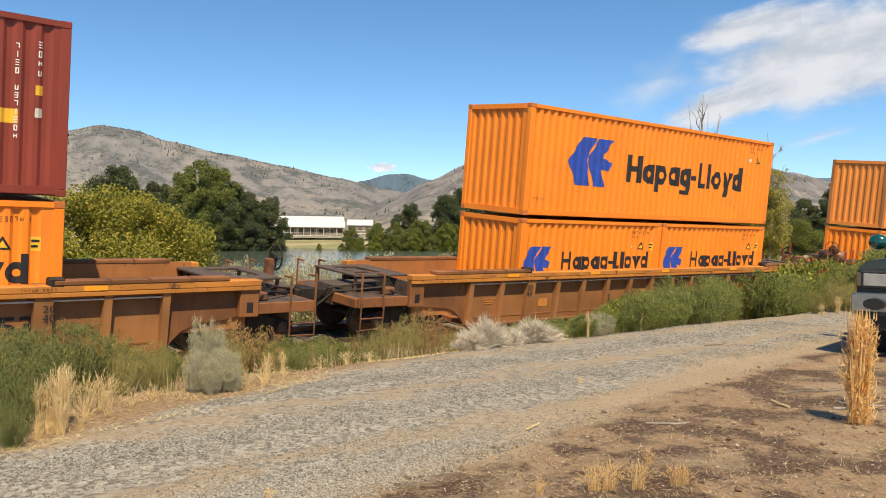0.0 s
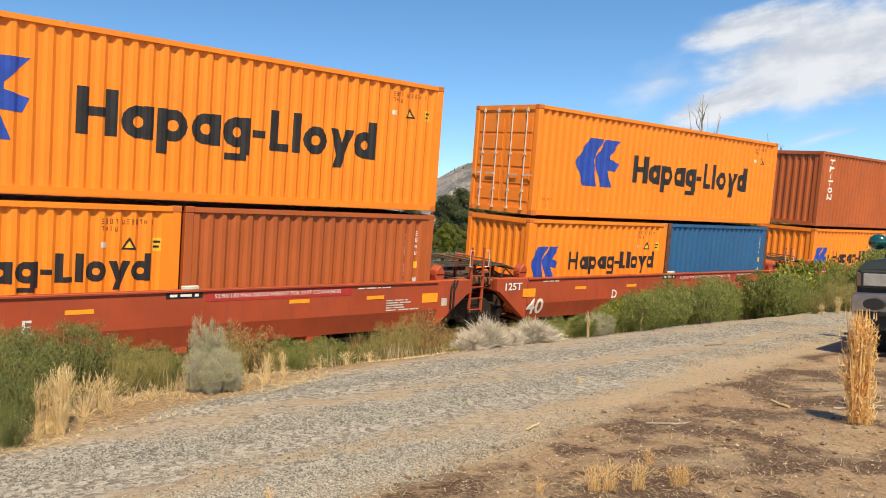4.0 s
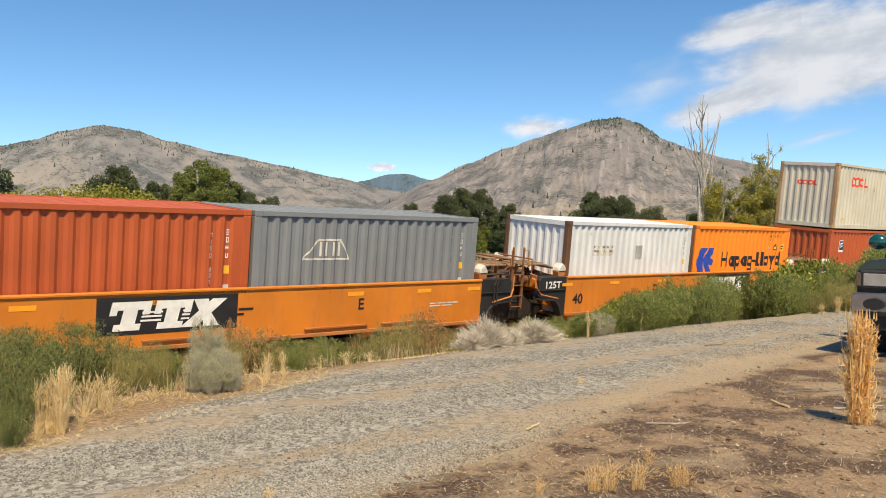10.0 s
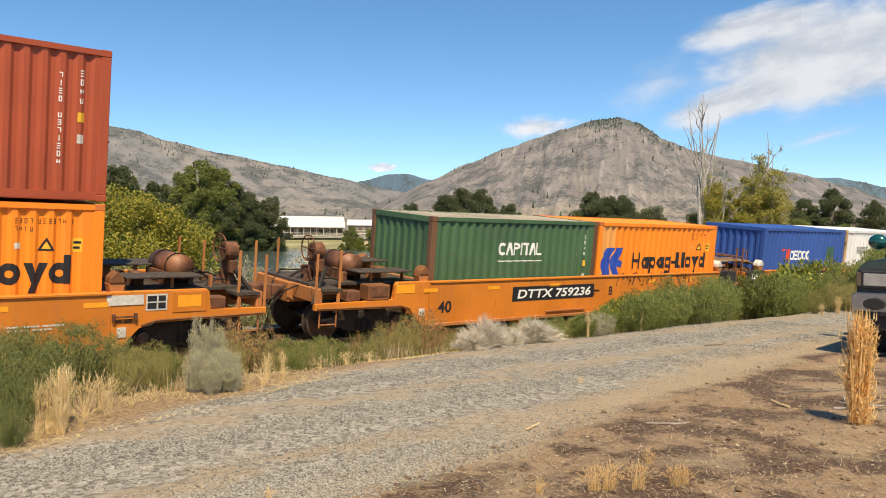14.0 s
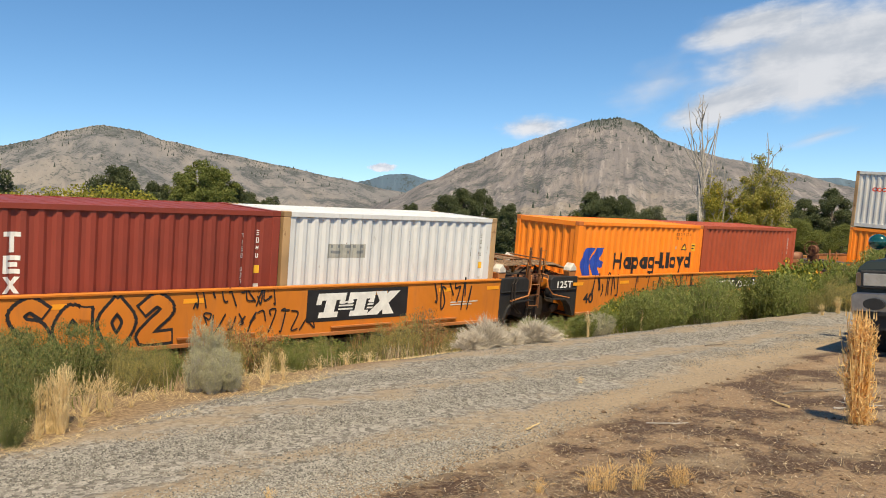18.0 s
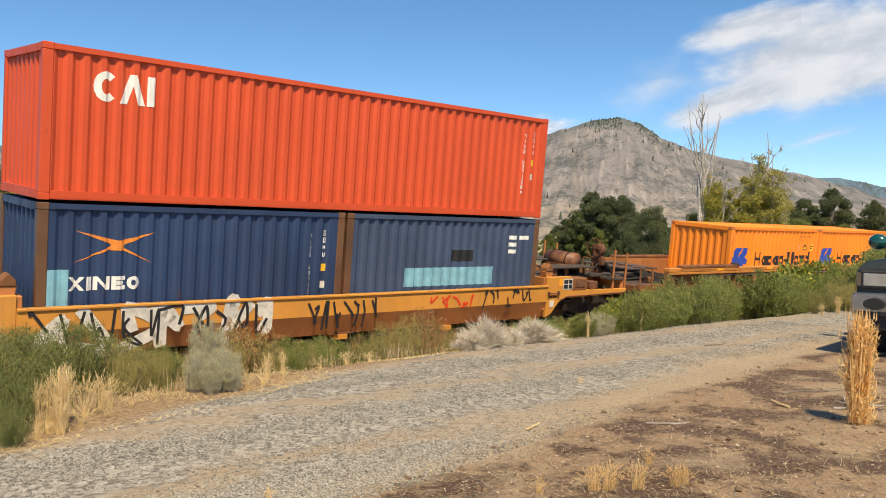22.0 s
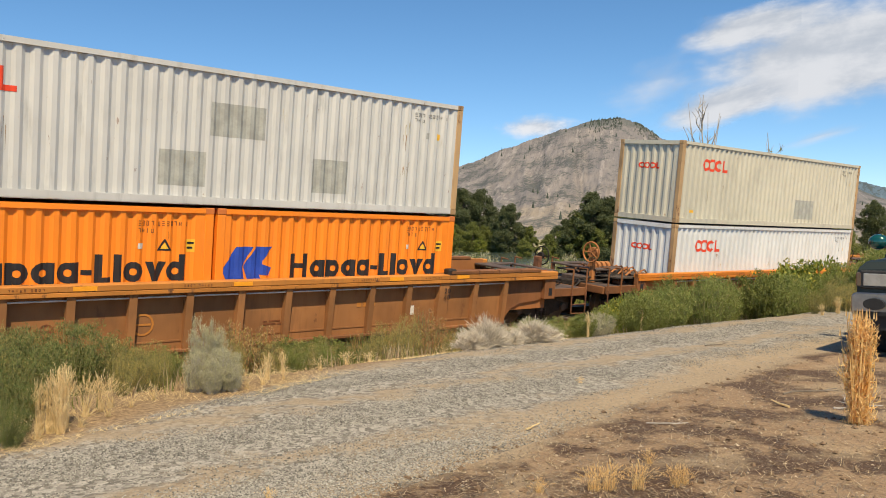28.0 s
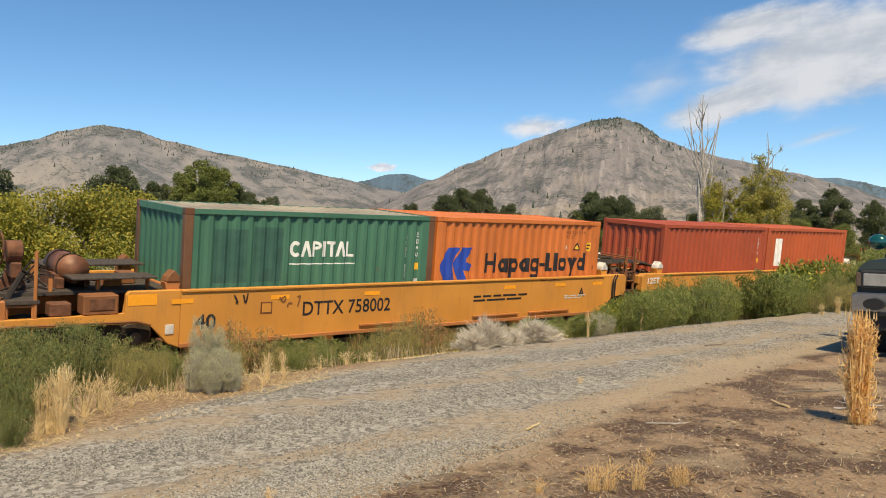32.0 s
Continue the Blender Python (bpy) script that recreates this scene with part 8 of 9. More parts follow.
for x, y, h, w in ((3.72, 7.98, 0.46, 0.80), (3.92, 7.86, 0.48, 0.85), (4.10, 8.00, 0.44, 0.80), (3.86, 8.20, 0.78, 0.36), (4.00, 8.18, 0.74, 0.34), (4.10, 8.24, 0.66, 0.36), (4.02, 7.78, 0.32, 0.9), (3.80, 7.80, 0.34, 0.9)):
    weed("sagebrush", x + 0.09, y - 0.08, h, rnd.randint(0, 8), w)
for x, y, h in ((4.75, 8.9, 0.72), (5.0, 9.15, 0.70), (5.3, 9.1, 0.66), (4.6, 9.2, 0.62), (9.2, 10.6, 1.05), (9.7, 10.8, 0.95), (8.8, 10.8, 0.85), (9.0, 10.3, 0.7), (7.6, 10.6, 0.5), (10.4, 10.4, 0.6)):
    weed("brown_weed", x, y, h, rnd.randint(0, 8), 1.0)
for x, y, h, w in ((3.15, 8.15, 0.44, 0.8), (3.4, 8.3, 0.48, 0.8), (3.6, 8.25, 0.42, 0.8), (3.35, 8.75, 0.6, 0.9), (3.75, 8.8, 0.55, 0.9), (4.35, 8.1, 0.42, 0.7), (4.5, 8.4, 0.46, 0.7), (1.9, 7.55, 0.62, 0.7), (1.75, 7.75, 0.70, 0.7), (2.02, 7.3, 0.34, 0.7), (5.2, 8.75, 0.40, 1.1), (5.7, 8.8, 0.42, 1.1), (6.2, 9.1, 0.44, 1.1), (8.2, 9.9, 0.75, 0.7), (8.5, 10.1, 0.9, 0.7), (8.0, 10.2, 0.8, 0.7), (7.3, 9.6, 0.4, 1.0), (9.0, 9.7, 0.42, 1.0)):
    weed("seed_weed", x, y, h, rnd.randint(0, 8), w)
for x, y, h in ((5.3, 9.3, 0.5), (5.8, 9.5, 0.55), (6.3, 9.9, 0.55), (6.8, 9.9, 0.60), (7.2, 10.1, 0.52), (6.5, 10.4, 0.6), (7.8, 10.3, 0.46), (8.3, 10.6, 0.5), (5.5, 8.7, 0.34), (6.0, 8.9, 0.36), (3.9, 8.9, 0.45)):
    weed("green_weed_b" if h > 0.53 else "green_weed" if h > 0.45 else "pale_weed", x, y, h, rnd.randint(0, 8), 1.1)


def twig_dome(x, y, r, h, seed):
    """A dry shrub: stiff pale twigs that spray out from one root and fork twice."""
    rng = random.Random(seed)
    v, f = [], []

    def twig(a, b, w):
        side = (b - a).cross(Vector((rng.uniform(-1, 1), rng.uniform(-1, 1), rng.uniform(-1, 1)))).normalized() * w
        k = len(v)
        v.extend((tuple(a - side), tuple(a + side), tuple(b + side * 0.4), tuple(b - side * 0.4)))
        f.append((k, k + 1, k + 2, k + 3))
    for _ in range(420):
        a, e = rng.uniform(0, 6.283), math.asin(rng.uniform(0.10, 1.0))
        d = Vector((math.cos(a) * math.cos(e) * r, math.sin(a) * math.cos(e) * r, math.sin(e) * h)) * rng.uniform(0.72, 1.08)
        root = Vector((rng.uniform(-.06, .06), rng.uniform(-.06, .06), 0.0))
        mid = root + d * 0.5 + Vector((0, 0, 0.04))
        twig(root, mid, 0.0045)
        for _ in range(4):
            tip = root + d * rng.uniform(0.75, 1.0) + Vector((rng.uniform(-.16, .16) * r, rng.uniform(-.16, .16) * r, rng.uniform(-.10, .12) * h))
            twig(mid, tip, 0.0036)
            twig(mid + (tip - mid) * 0.55, tip + Vector((rng.uniform(-.1, .1), rng.uniform(-.1, .1), rng.uniform(-.03, .08))) * 0.7, 0.0026)
    ob = tagged(new("shrub"), "dry grey dome of stiff bare twigs", "shrub", "roadside plants")
    put("crown", mesh_of("crown", v, f), LEAF_GREY, ob)
    ob.matrix_basis = pose(x, y, ground_z(x, y) - 0.02)


for i, (x, y, r, h) in enumerate(((8.92, 8.75, 0.44, 0.52), (9.86, 8.66, 0.40, 0.42), (8.56, 8.72, 0.30, 0.34), (9.42, 8.72, 0.26, 0.26), (10.22, 8.66, 0.28, 0.26))):
    twig_dome(x, y, r, h, 70 + i)
for x, y, h in ((10.5, 9.25, 0.50), (11.0, 9.2, 0.48), (11.5, 9.1, 0.45), (10.8, 9.6, 0.55)):
    weed("pale_weed", x, y, h, rnd.randint(0, 8), 1.1)
for x, y, h in ((2.0, 8.15, 0.74), (2.1, 8.55, 0.80), (1.85, 8.45, 0.82), (2.2, 7.85, 0.5)):
    weed("seed_weed", x, y, h, rnd.randint(0, 8), 0.8)
for x, y, h in ((11.9, 8.95, 0.46), (12.25, 9.05, 0.44)):
    weed("sagebrush", x, y, h, rnd.randint(0, 8), 1.2)
# beyond the track
for i in range(26):
    weed("sagebrush" if i % 3 else "pale_weed", 3.6 + i * 0.85 + rnd.uniform(-.3, .3), 19.0 + rnd.uniform(0, 1.6), rnd.uniform(1.5, 2.3), rnd.randint(0, 8), 1.0)
# right stretch
for i in range(34):
    x = 11.4 + i * 0.34 + rnd.uniform(-.2, .2)
    y = 8.95 - 0.055 * (x - 11) + rnd.uniform(0.0, 1.5)
    weed("pale_weed" if i % 5 else "green_weed_b", x, y, (0.48 + 0.62 * step(x, 11.5, 15.5)) * rnd.uniform(0.8, 1.12), rnd.randint(0, 8), 1.05)
for i in range(16):
    x = 20.5 + i * 0.5
    weed("pale_weed", x, 8.6 + rnd.uniform(0, 2.6), rnd.uniform(0.65, 0.95), rnd.randint(0, 8), 1.2)
for x, y, h in ((16.2, 10.6, 1.15), (16.9, 10.4, 1.1), (15.4, 10.9, 1.0), (14.9, 10.4, 0.95), (14.3, 10.3, 0.85), (20.6, 9.6, 1.45), (21.3, 9.4, 1.5), (26.6, 11.5, 1.9), (27.6, 11.0, 1.5), (17.6, 10.3, 1.0)):
    weed("bright_bush", x, y, h, rnd.randint(0, 8), 1.0)
for x, y, h, w in ((19.4, 7.95, 0.75, 0.9), (19.9, 7.8, 0.70, 0.9), (20.3, 8.1, 0.9, 0.9), (18.9, 8.1, 0.55, 0.9), (20.8, 7.8, 0.8, 0.9)):
    weed("seed_weed", x, y, h, rnd.randint(0, 8), w)
for x, y, h in ((22.0, 7.9, 1.55), (23.0, 7.9, 1.75), (24.2, 8.0, 1.9), (25.4, 8.3, 2.0)):
    weed("bush_dark", x, y, h, rnd.randint(0, 8), 1.0)


def plumes(name, n, seed, bend, base):
    """Dry grass one metre high: leaning stalks that arch over, each with a loose plume, and short curled blades below."""
    rng = random.Random(seed)
    v, f = [], []

    def strip(pts, w, side):
        k = len(v)
        for i, q in enumerate(pts):
            e = w * (1 - 0.75 * i / (len(pts) - 1))
            v.extend((tuple(q - side * e), tuple(q + side * e)))
        f.extend((k + 2 * i, k + 2 * i + 1, k + 2 * i + 3, k + 2 * i + 2) for i in range(len(pts) - 1))
    for j in range(n):
        a, b, c = (rng.uniform(0, 6.283) for _ in range(3))
        r = base * math.sqrt(rng.random())
        root = Vector((r * math.cos(a), r * math.sin(a), 0))
        out = Vector((math.cos(b), math.sin(b), 0))
        side = Vector((math.cos(c), math.sin(c), 0))
        tall = rng.uniform(0.55, 1.0) if j % 3 else rng.uniform(0.15, 0.4)
        reach = bend * tall * rng.random() * (1 if j % 3 else 2.5)
        line = [root + out * reach * (u ** 1.8) + Vector((0, 0, tall * (u - 0.16 * u * u * (reach / 0.3)))) for u in (0, 0.3, 0.6, 0.82, 1.0)]
        strip(line, 0.0042 if j % 3 else 0.007, side)
        if j % 3:
            for i in range(9):
                q = line[3] + (line[4] - line[3]) * (i / 8)
                d = (out * rng.uniform(-0.1, 0.7) + Vector((rng.uniform(-.5, .5), rng.uniform(-.5, .5), rng.uniform(0.2, 1.0)))).normalized()
                strip([q, q + d * 0.025, q + d * 0.05], 0.006, Vector((rng.uniform(-1, 1), rng.uniform(-1, 1), 0.2)).normalized())
    return mesh_of(name, v, f)


def clump(x, y, h, kind, turn=0, wide=1.0):
    spec = {"straw": (130, 0.42, 0.11, STRAW_PALE, "clump of pale dry plumed grass"), "arching": (90, 0.95, 0.08, STRAW_PALE, "arching tuft of pale dry grass"), "red_straw": (120, 0.95, 0.20, STRAW_GOLD, "small tuft of reddish dry grass")}[kind]
    n = (kind, turn % 3)
    if n not in WEEDS:
        WEEDS[n] = plumes("tuft", spec[0], 31 + turn % 3, spec[1], spec[2])
    ob = tagged(new("grass_tuft"), spec[4], "grass tuft", "dry tufts")
    put("tuft", WEEDS[n], spec[3], ob)
    ob.matrix_basis = pose(x, y, ground_z(x, y) - 0.01, 0, 0, turn * 47) @ Matrix.Diagonal((h * wide, h * wide, h, 1))


def golden_tuft(x, y):
    """A narrow upright sheaf: stalks, and short pale blades all the way up."""
    ob = tagged(new("grass_tuft"), "tall narrow sheaf of golden dry grass", "grass tuft", "dry tufts")
    put("stalk", stalks("stalk", 150, 1.04, 0.10, 5, 0.2, 0.0022, 0.06, 0.006, 0.6, 0.09), STRAW_GOLD, ob, "thin golden stalks")
    blobs = [(0.035 * math.sin(2.1 * i), 0.035 * math.cos(1.7 * i), 0.05 + 0.036 * i, 0.105 + 0.03 * math.sin(i * 1.3)) for i in range(22)]
    put("foliage", leaves("foliage", blobs, 5200, 0.0085, 8, 7.0, 1.3, 0.1), STRAW_GOLD, ob, "curled golden blades")
    ob.matrix_basis = pose(x, y, ground_z(x, y) - 0.01)


golden_tuft(7.40, 2.78)
for x, y, h, w in ((2.16, 7.08, 0.56, .62), (2.26, 7.14, 0.60, .62), (2.08, 7.12, 0.48, .62), (2.32, 7.26, 0.54, .6), (2.20, 6.98, 0.36, .8), (5.2, 8.5, 0.30, .8), (4.75, 8.1, 0.34, .7), (11.4, 8.75, 0.5, .4), (13.0, 8.75, 0.5, .3), (19.2, 7.7, 0.4, 1.0), (19.8, 7.6, 0.42, 1.0), (18.6, 7.8, 0.3, 1.0), (20.4, 7.5, 0.45, 1)):
    clump(x, y, h, "straw", rnd.randint(0, 8), w)
for x, y, h, w in ((2.55, 7.42, 0.46, 0.8), (2.72, 7.55, 0.44, 0.8), (2.85, 7.66, 0.36, 0.9), (2.0, 6.92, 0.24, 1.2), (2.4, 7.1, 0.22, 1.2), (2.7, 7.3, 0.18, 1.4), (3.0, 7.55, 0.18, 1.4), (3.3, 7.75, 0.18, 1.4), (4.55, 7.85, 0.30, 0.9), (4.3, 7.75, 0.24, 1.0), (4.9, 8.0, 0.2, 1.2), (5.6, 8.3, 0.22, 1.2), (6.2, 8.6, 0.22, 1.2), (6.8, 8.9, 0.2, 1.2), (7.6, 9.2, 0.24, 1.2), (8.6, 9.4, 0.25, 1.0), (1.85, 6.85, 0.26, 1.1)):
    clump(x, y, h, "arching", rnd.randint(0, 8), w)
for x, y, h in ((3.91, 3.36, 0.12), (4.20, 3.16, 0.20), (4.28, 3.10, 0.22), (4.42, 2.98, 0.21), (4.62, 2.84, 0.17), (4.70, 2.82, 0.15), (4.95, 3.25, 0.13), (2.6, 4.4, 0.10), (7.3, 5.7, 0.10)):
    clump(x, y, h, "red_straw", rnd.randint(0, 8), 1.0)


# ---- what nobody could count: grass under the weeds, gravel, straw ----
def scatter(name, label, category, n, where, make, material, seed):
    rng = random.Random(seed)
    v, f = [], []
    for _ in range(n):
        make(rng, *where(rng), v, f)
    return tagged(put(name, mesh_of(name, v, f), material), label, category, kind="stuff")


def blade(rng, x, y, v, f, h=0.25, w=0.006, lean=0.12):
    z = ground_z(x, y) - 0.01
    a, b = rng.uniform(0, 6.283), rng.uniform(0, 6.283)
    L = h * rng.uniform(0.4, 1.2)
    k = len(v)
    px, py = math.cos(a) * w, math.sin(a) * w
    dx, dy = math.cos(b) * lean * rng.random(), math.sin(b) * lean * rng.random()
    v += [(x - px, y - py, z), (x + px, y + py, z), (x + dx * .4 + px * .7, y + dy * .4 + py * .7, z + L * .6), (x + dx * .4 - px * .7, y + dy * .4 - py * .7, z + L * .6), (x + dx, y + dy, z + L)]
    f += [(k, k + 1, k + 2, k + 3), (k + 3, k + 2, k + 4)]


def road_near(x):
    return 4.0 + 1.25 * min(1.0, max(0.0, (x - 3) / 9))


def road_dust(x):
    return 4.05 + 1.7 * min(1.0, max(0.0, (x - 3) / 7))


def road_far(x):
    return 6.65 + 2.35 * min(1.0, max(0.0, (x - 1.6) / 6.8))


def by_ballast(rng):
    while True:
        x = rng.uniform(3.0, 34)
        y = 11.6 + 2.2 * rng.random() - x * x / 1200
        if noise.noise((x * 0.9, y * 0.7, 23)) > rng.uniform(-0.25, 0.25):
            return x, y


def beyond_track(rng):
    while True:
        x = rng.uniform(2.0, 40)
        y = 18.6 + 3.2 * rng.random() - x * x / 1200
        if noise.noise((x * 0.6, y * 0.6, 33)) > rng.uniform(-0.4, 0.3):
            return x, y


def on_litter(rng):
    while True:
        x = rng.uniform(1.0, 11.5)
        y = road_far(x) - 0.25 + 2.6 * rng.random() ** 1.5
        if noise.noise((x * 0.9, y * 0.9, 13)) > rng.uniform(-0.5, 0.2):
            return x, y


def on_verge(rng):
    while True:
        x = rng.uniform(0.6, 26)
        y = 6.4 + 6.6 * rng.random() - x * x / 1200
        if y > road_far(x) + 0.15 and noise.noise((x * 1.3, y * 1.3, 3)) + 0.22 * (y - 9.2) > rng.uniform(-0.15, 0.6):
            return x, y


def on_road(rng):
    while True:
        d = 3.8 + 14 * rng.random() ** 1.6
        a = radians(rng.uniform(12, 73) + rng.gauss(0, 4) if rng.random() < 0.94 else rng.uniform(-80, 110))
        x, y = d * math.sin(a), d * math.cos(a)
        r = off_track(x, y)
        band = 0.5 - 0.5 * math.sin(3.9 * (r - 4.8) + 0.7) + 0.5 * noise.noise((x * 0.4, r, 9))
        if road_near(x) < r < road_far(x) and rng.random() < (0.10 + 0.9 * band) * (0.30 + 0.70 * step(r, road_dust(x) - 0.4, road_dust(x) + 0.4)):
            return x, y


def on_dirt(rng):
    while True:
        d = 2.2 + 10 * rng.random() ** 1.4
        a = radians(rng.uniform(28, 76) + rng.gauss(0, 7) if rng.random() < 0.85 else rng.uniform(0, 360))
        x, y = d * math.sin(a), d * math.cos(a)
        if off_track(x, y) < road_near(x) + 0.15:
            return x, y


def stone(rng, x, y, v, f, lo=0.007, hi=0.020):
    s = rng.uniform(lo, hi) * (1.6 if rng.random() < 0.03 else 1.0)
    z = ground_z(x, y) + s * 0.2
    a = rng.uniform(0, 6.283)
    k = len(v)
    ring_ = []
    for i in range(4):
        q = a + i * 1.571 + rng.uniform(-.3, .3)
        r = s * rng.uniform(0.7, 1.25)
        ring_.append((x + r * math.cos(q), y + r * math.sin(q), z + rng.uniform(-.2, .25) * s))
    v += ring_ + [(x + rng.uniform(-.3, .3) * s, y + rng.uniform(-.3, .3) * s, z + s * rng.uniform(.5, .8)), (x, y, z - s)]
    f += [(k + i, k + (i + 1) % 4, k + 4) for i in range(4)] + [(k + (i + 1) % 4, k + i, k + 5) for i in range(4)]


def straw_bit(rng, x, y, v, f):
    z = ground_z(x, y) + 0.006 + rng.random() * 0.012
    a = rng.uniform(0, 6.283)
    L, w = rng.uniform(0.02, 0.10) * (2 if rng.random() < 0.08 else 1), rng.uniform(0.0015, 0.004)
    dx, dy = math.cos(a) * L / 2, math.sin(a) * L / 2
    k = len(v)
    v += [(x - dx - dy / L * w * 2, y - dy + dx / L * w * 2, z), (x - dx + dy / L * w * 2, y - dy - dx / L * w * 2, z), (x + dx, y + dy, z + rng.uniform(0, .03))]
    f.append((k, k + 1, k + 2))


def twig(x, y, turn, length, r, label, material, bits=2, seed=1):
    """A dead stick lying on the ground, with side twigs."""
    rnd = random.Random(seed)
    bm = bmesh.new()
    pts = limb(bm, (-length / 2, 0, r + 0.004), (length / 2, 0, r + 0.02), r, r * 0.5, seed, 4, 0.05, 5)
    for i in range(bits):
        p = pts[rnd.randint(1, 3)]
        limb(bm, p, p + Vector((rnd.uniform(.1, .3), rnd.uniform(-.25, .25), rnd.uniform(0, .08))) * length, r * 0.6, r * 0.25, seed + i, 2, 0.1, 4)
    ob = tagged(part("stick", bm, material, None), label, "stick", "sticks on the dirt")
    ob.matrix_basis = pose(x, y, ground_z(x, y), 0, 0, turn)


twig(7.72, 3.62, 62, 0.26, 0.014, "short pale peeled stick lying on the dirt", STRAW_PALE, 0, 1)
twig(8.75, 3.78, -20, 0.75, 0.012, "dark forked dead twig on the dirt", BARK, 3, 2)
twig(8.1, 3.05, -35, 0.5, 0.010, "grey dead twig beside the dry sheaf", BARK_GREY, 4, 3)
twig(8.35, 3.25, 25, 0.45, 0.010, "grey dead twig beside the dry sheaf", BARK_GREY, 4, 5)
twig(6.6, 2.25, 20, 0.6, 0.014, "pale dead stick on the dirt", STRAW_PALE, 1, 4)
twig(5.2, 4.55, 10, 0.22, 0.010, "pale splinter of wood on the dusty edge", STRAW_PALE, 0, 6)
twig(11.5, 6.4, -10, 0.5, 0.012, "dark dead twig on the gravel", BARK, 2, 7)
twig(6.2, 3.9, -50, 0.35, 0.007, "grey dead stalk on the dirt", BARK_GREY, 2, 9)

GRAVEL = leaf_material("gravel_stone", (0.07, 0.064, 0.056), (0.41, 0.385, 0.335), 0.0)
PEBBLE = leaf_material("pebble", (0.12, 0.08, 0.05), (0.48, 0.38, 0.26), 0.0)
scatter("verge_grass", "dry grass between the roadside weeds", "grass", 15000, on_verge, lambda r, x, y, v, f: blade(r, x, y, v, f, 0.26), STRAW, 41)
scatter("verge_grass", "green grass between the roadside weeds", "grass", 9000, on_verge, lambda r, x, y, v, f: blade(r, x, y, v, f, 0.22), LEAF_MID, 42)
scatter("verge_grass", "rank grass along the foot of the ballast", "grass", 11000, by_ballast, lambda r, x, y, v, f: blade(r, x, y, v, f, 0.45, 0.007, 0.25), LEAF_WEED, 47)
scatter("verge_grass", "dead brown stalks along the foot of the ballast", "grass", 7000, by_ballast, lambda r, x, y, v, f: blade(r, x, y, v, f, 0.45, 0.006, 0.25), WEED_BROWN, 49)
scatter("bank_grass", "tall rank grass on the bank beyond the track", "grass", 12000, beyond_track, lambda r, x, y, v, f: blade(r, x, y, v, f, 0.75, 0.010, 0.35), LEAF_PALE_WEED, 50)
scatter("straw_litter", "flattened straw at the road's edge", "litter", 12000, on_litter, straw_bit, STRAW_PALE, 48)
scatter("gravel", "loose grey gravel on the road", "gravel", 90000, on_road, lambda r, x, y, v, f: stone(r, x, y, v, f, 0.004, 0.0095), GRAVEL, 43)
scatter("pebbles", "small pebbles on the dirt", "pebbles", 4000, on_dirt, lambda r, x, y, v, f: stone(r, x, y, v, f, 0.004, 0.014), PEBBLE, 44)
CLOD = plain("clod", (0.17, 0.11, 0.066), 0.95, 0, 0.35, 25, 0.4)
scatter("clods", "small dry clods of earth on the dirt", "clods", 900, on_dirt, lambda r, x, y, v, f: stone(r, x, y, v, f, 0.010, 0.032), CLOD, 51)
scatter("straw_litter", "bits of straw and dead stalks on the dirt", "litter", 17000, on_dirt, straw_bit, STRAW, 45)
scatter("stalk_litter", "dark dead stalks on the dirt", "litter", 14000, on_dirt, straw_bit, BARK, 46)

# ---- pickup parked on the near side of the road, facing the camera ----
TRUCK_PAINT, tt, tp = nodes_of("truck_dark_green")
tp.inputs["Base Color"].default_value = (0.004, 0.012, 0.012, 1)
tp.inputs["Roughness"].default_value, tp.inputs["Coat Weight"].default_value, tp.inputs["Metallic"].default_value = 0.6, 0.15, 0.0
TEAL = plain("mirror_teal", (0.005, 0.075, 0.07), 0.25, 0.2, 0.1, 6, 0, 1.0)
CHROME = plain("chrome", (0.42, 0.40, 0.38), 0.30, 1.0, 0.1, 12, 0)
RUBBER = plain("rubber", (0.02, 0.02, 0.02), 0.85, 0, 0.2, 20, 0.2)
GLASS, glt, glp = nodes_of("glass")
glp.inputs["Base Color"].default_value = (0.75, 0.8, 0.8, 1)
glp.inputs["Roughness"].default_value, glp.inputs["Transmission Weight"].default_value, glp.inputs["IOR"].default_value = 0.05, 0.9, 1.45
LENS = plain("headlight_lens", (0.36, 0.37, 0.37), 0.15, 0.3, 0.1, 10, 0, 1.0)
AMBER = plain("amber_lens", (0.10, 0.075, 0.055), 0.25, 0, 0.1, 10, 0, 1.0)
DARK = plain("dark_trim", (0.015, 0.015, 0.016), 0.6, 0, 0.2, 10, 0)


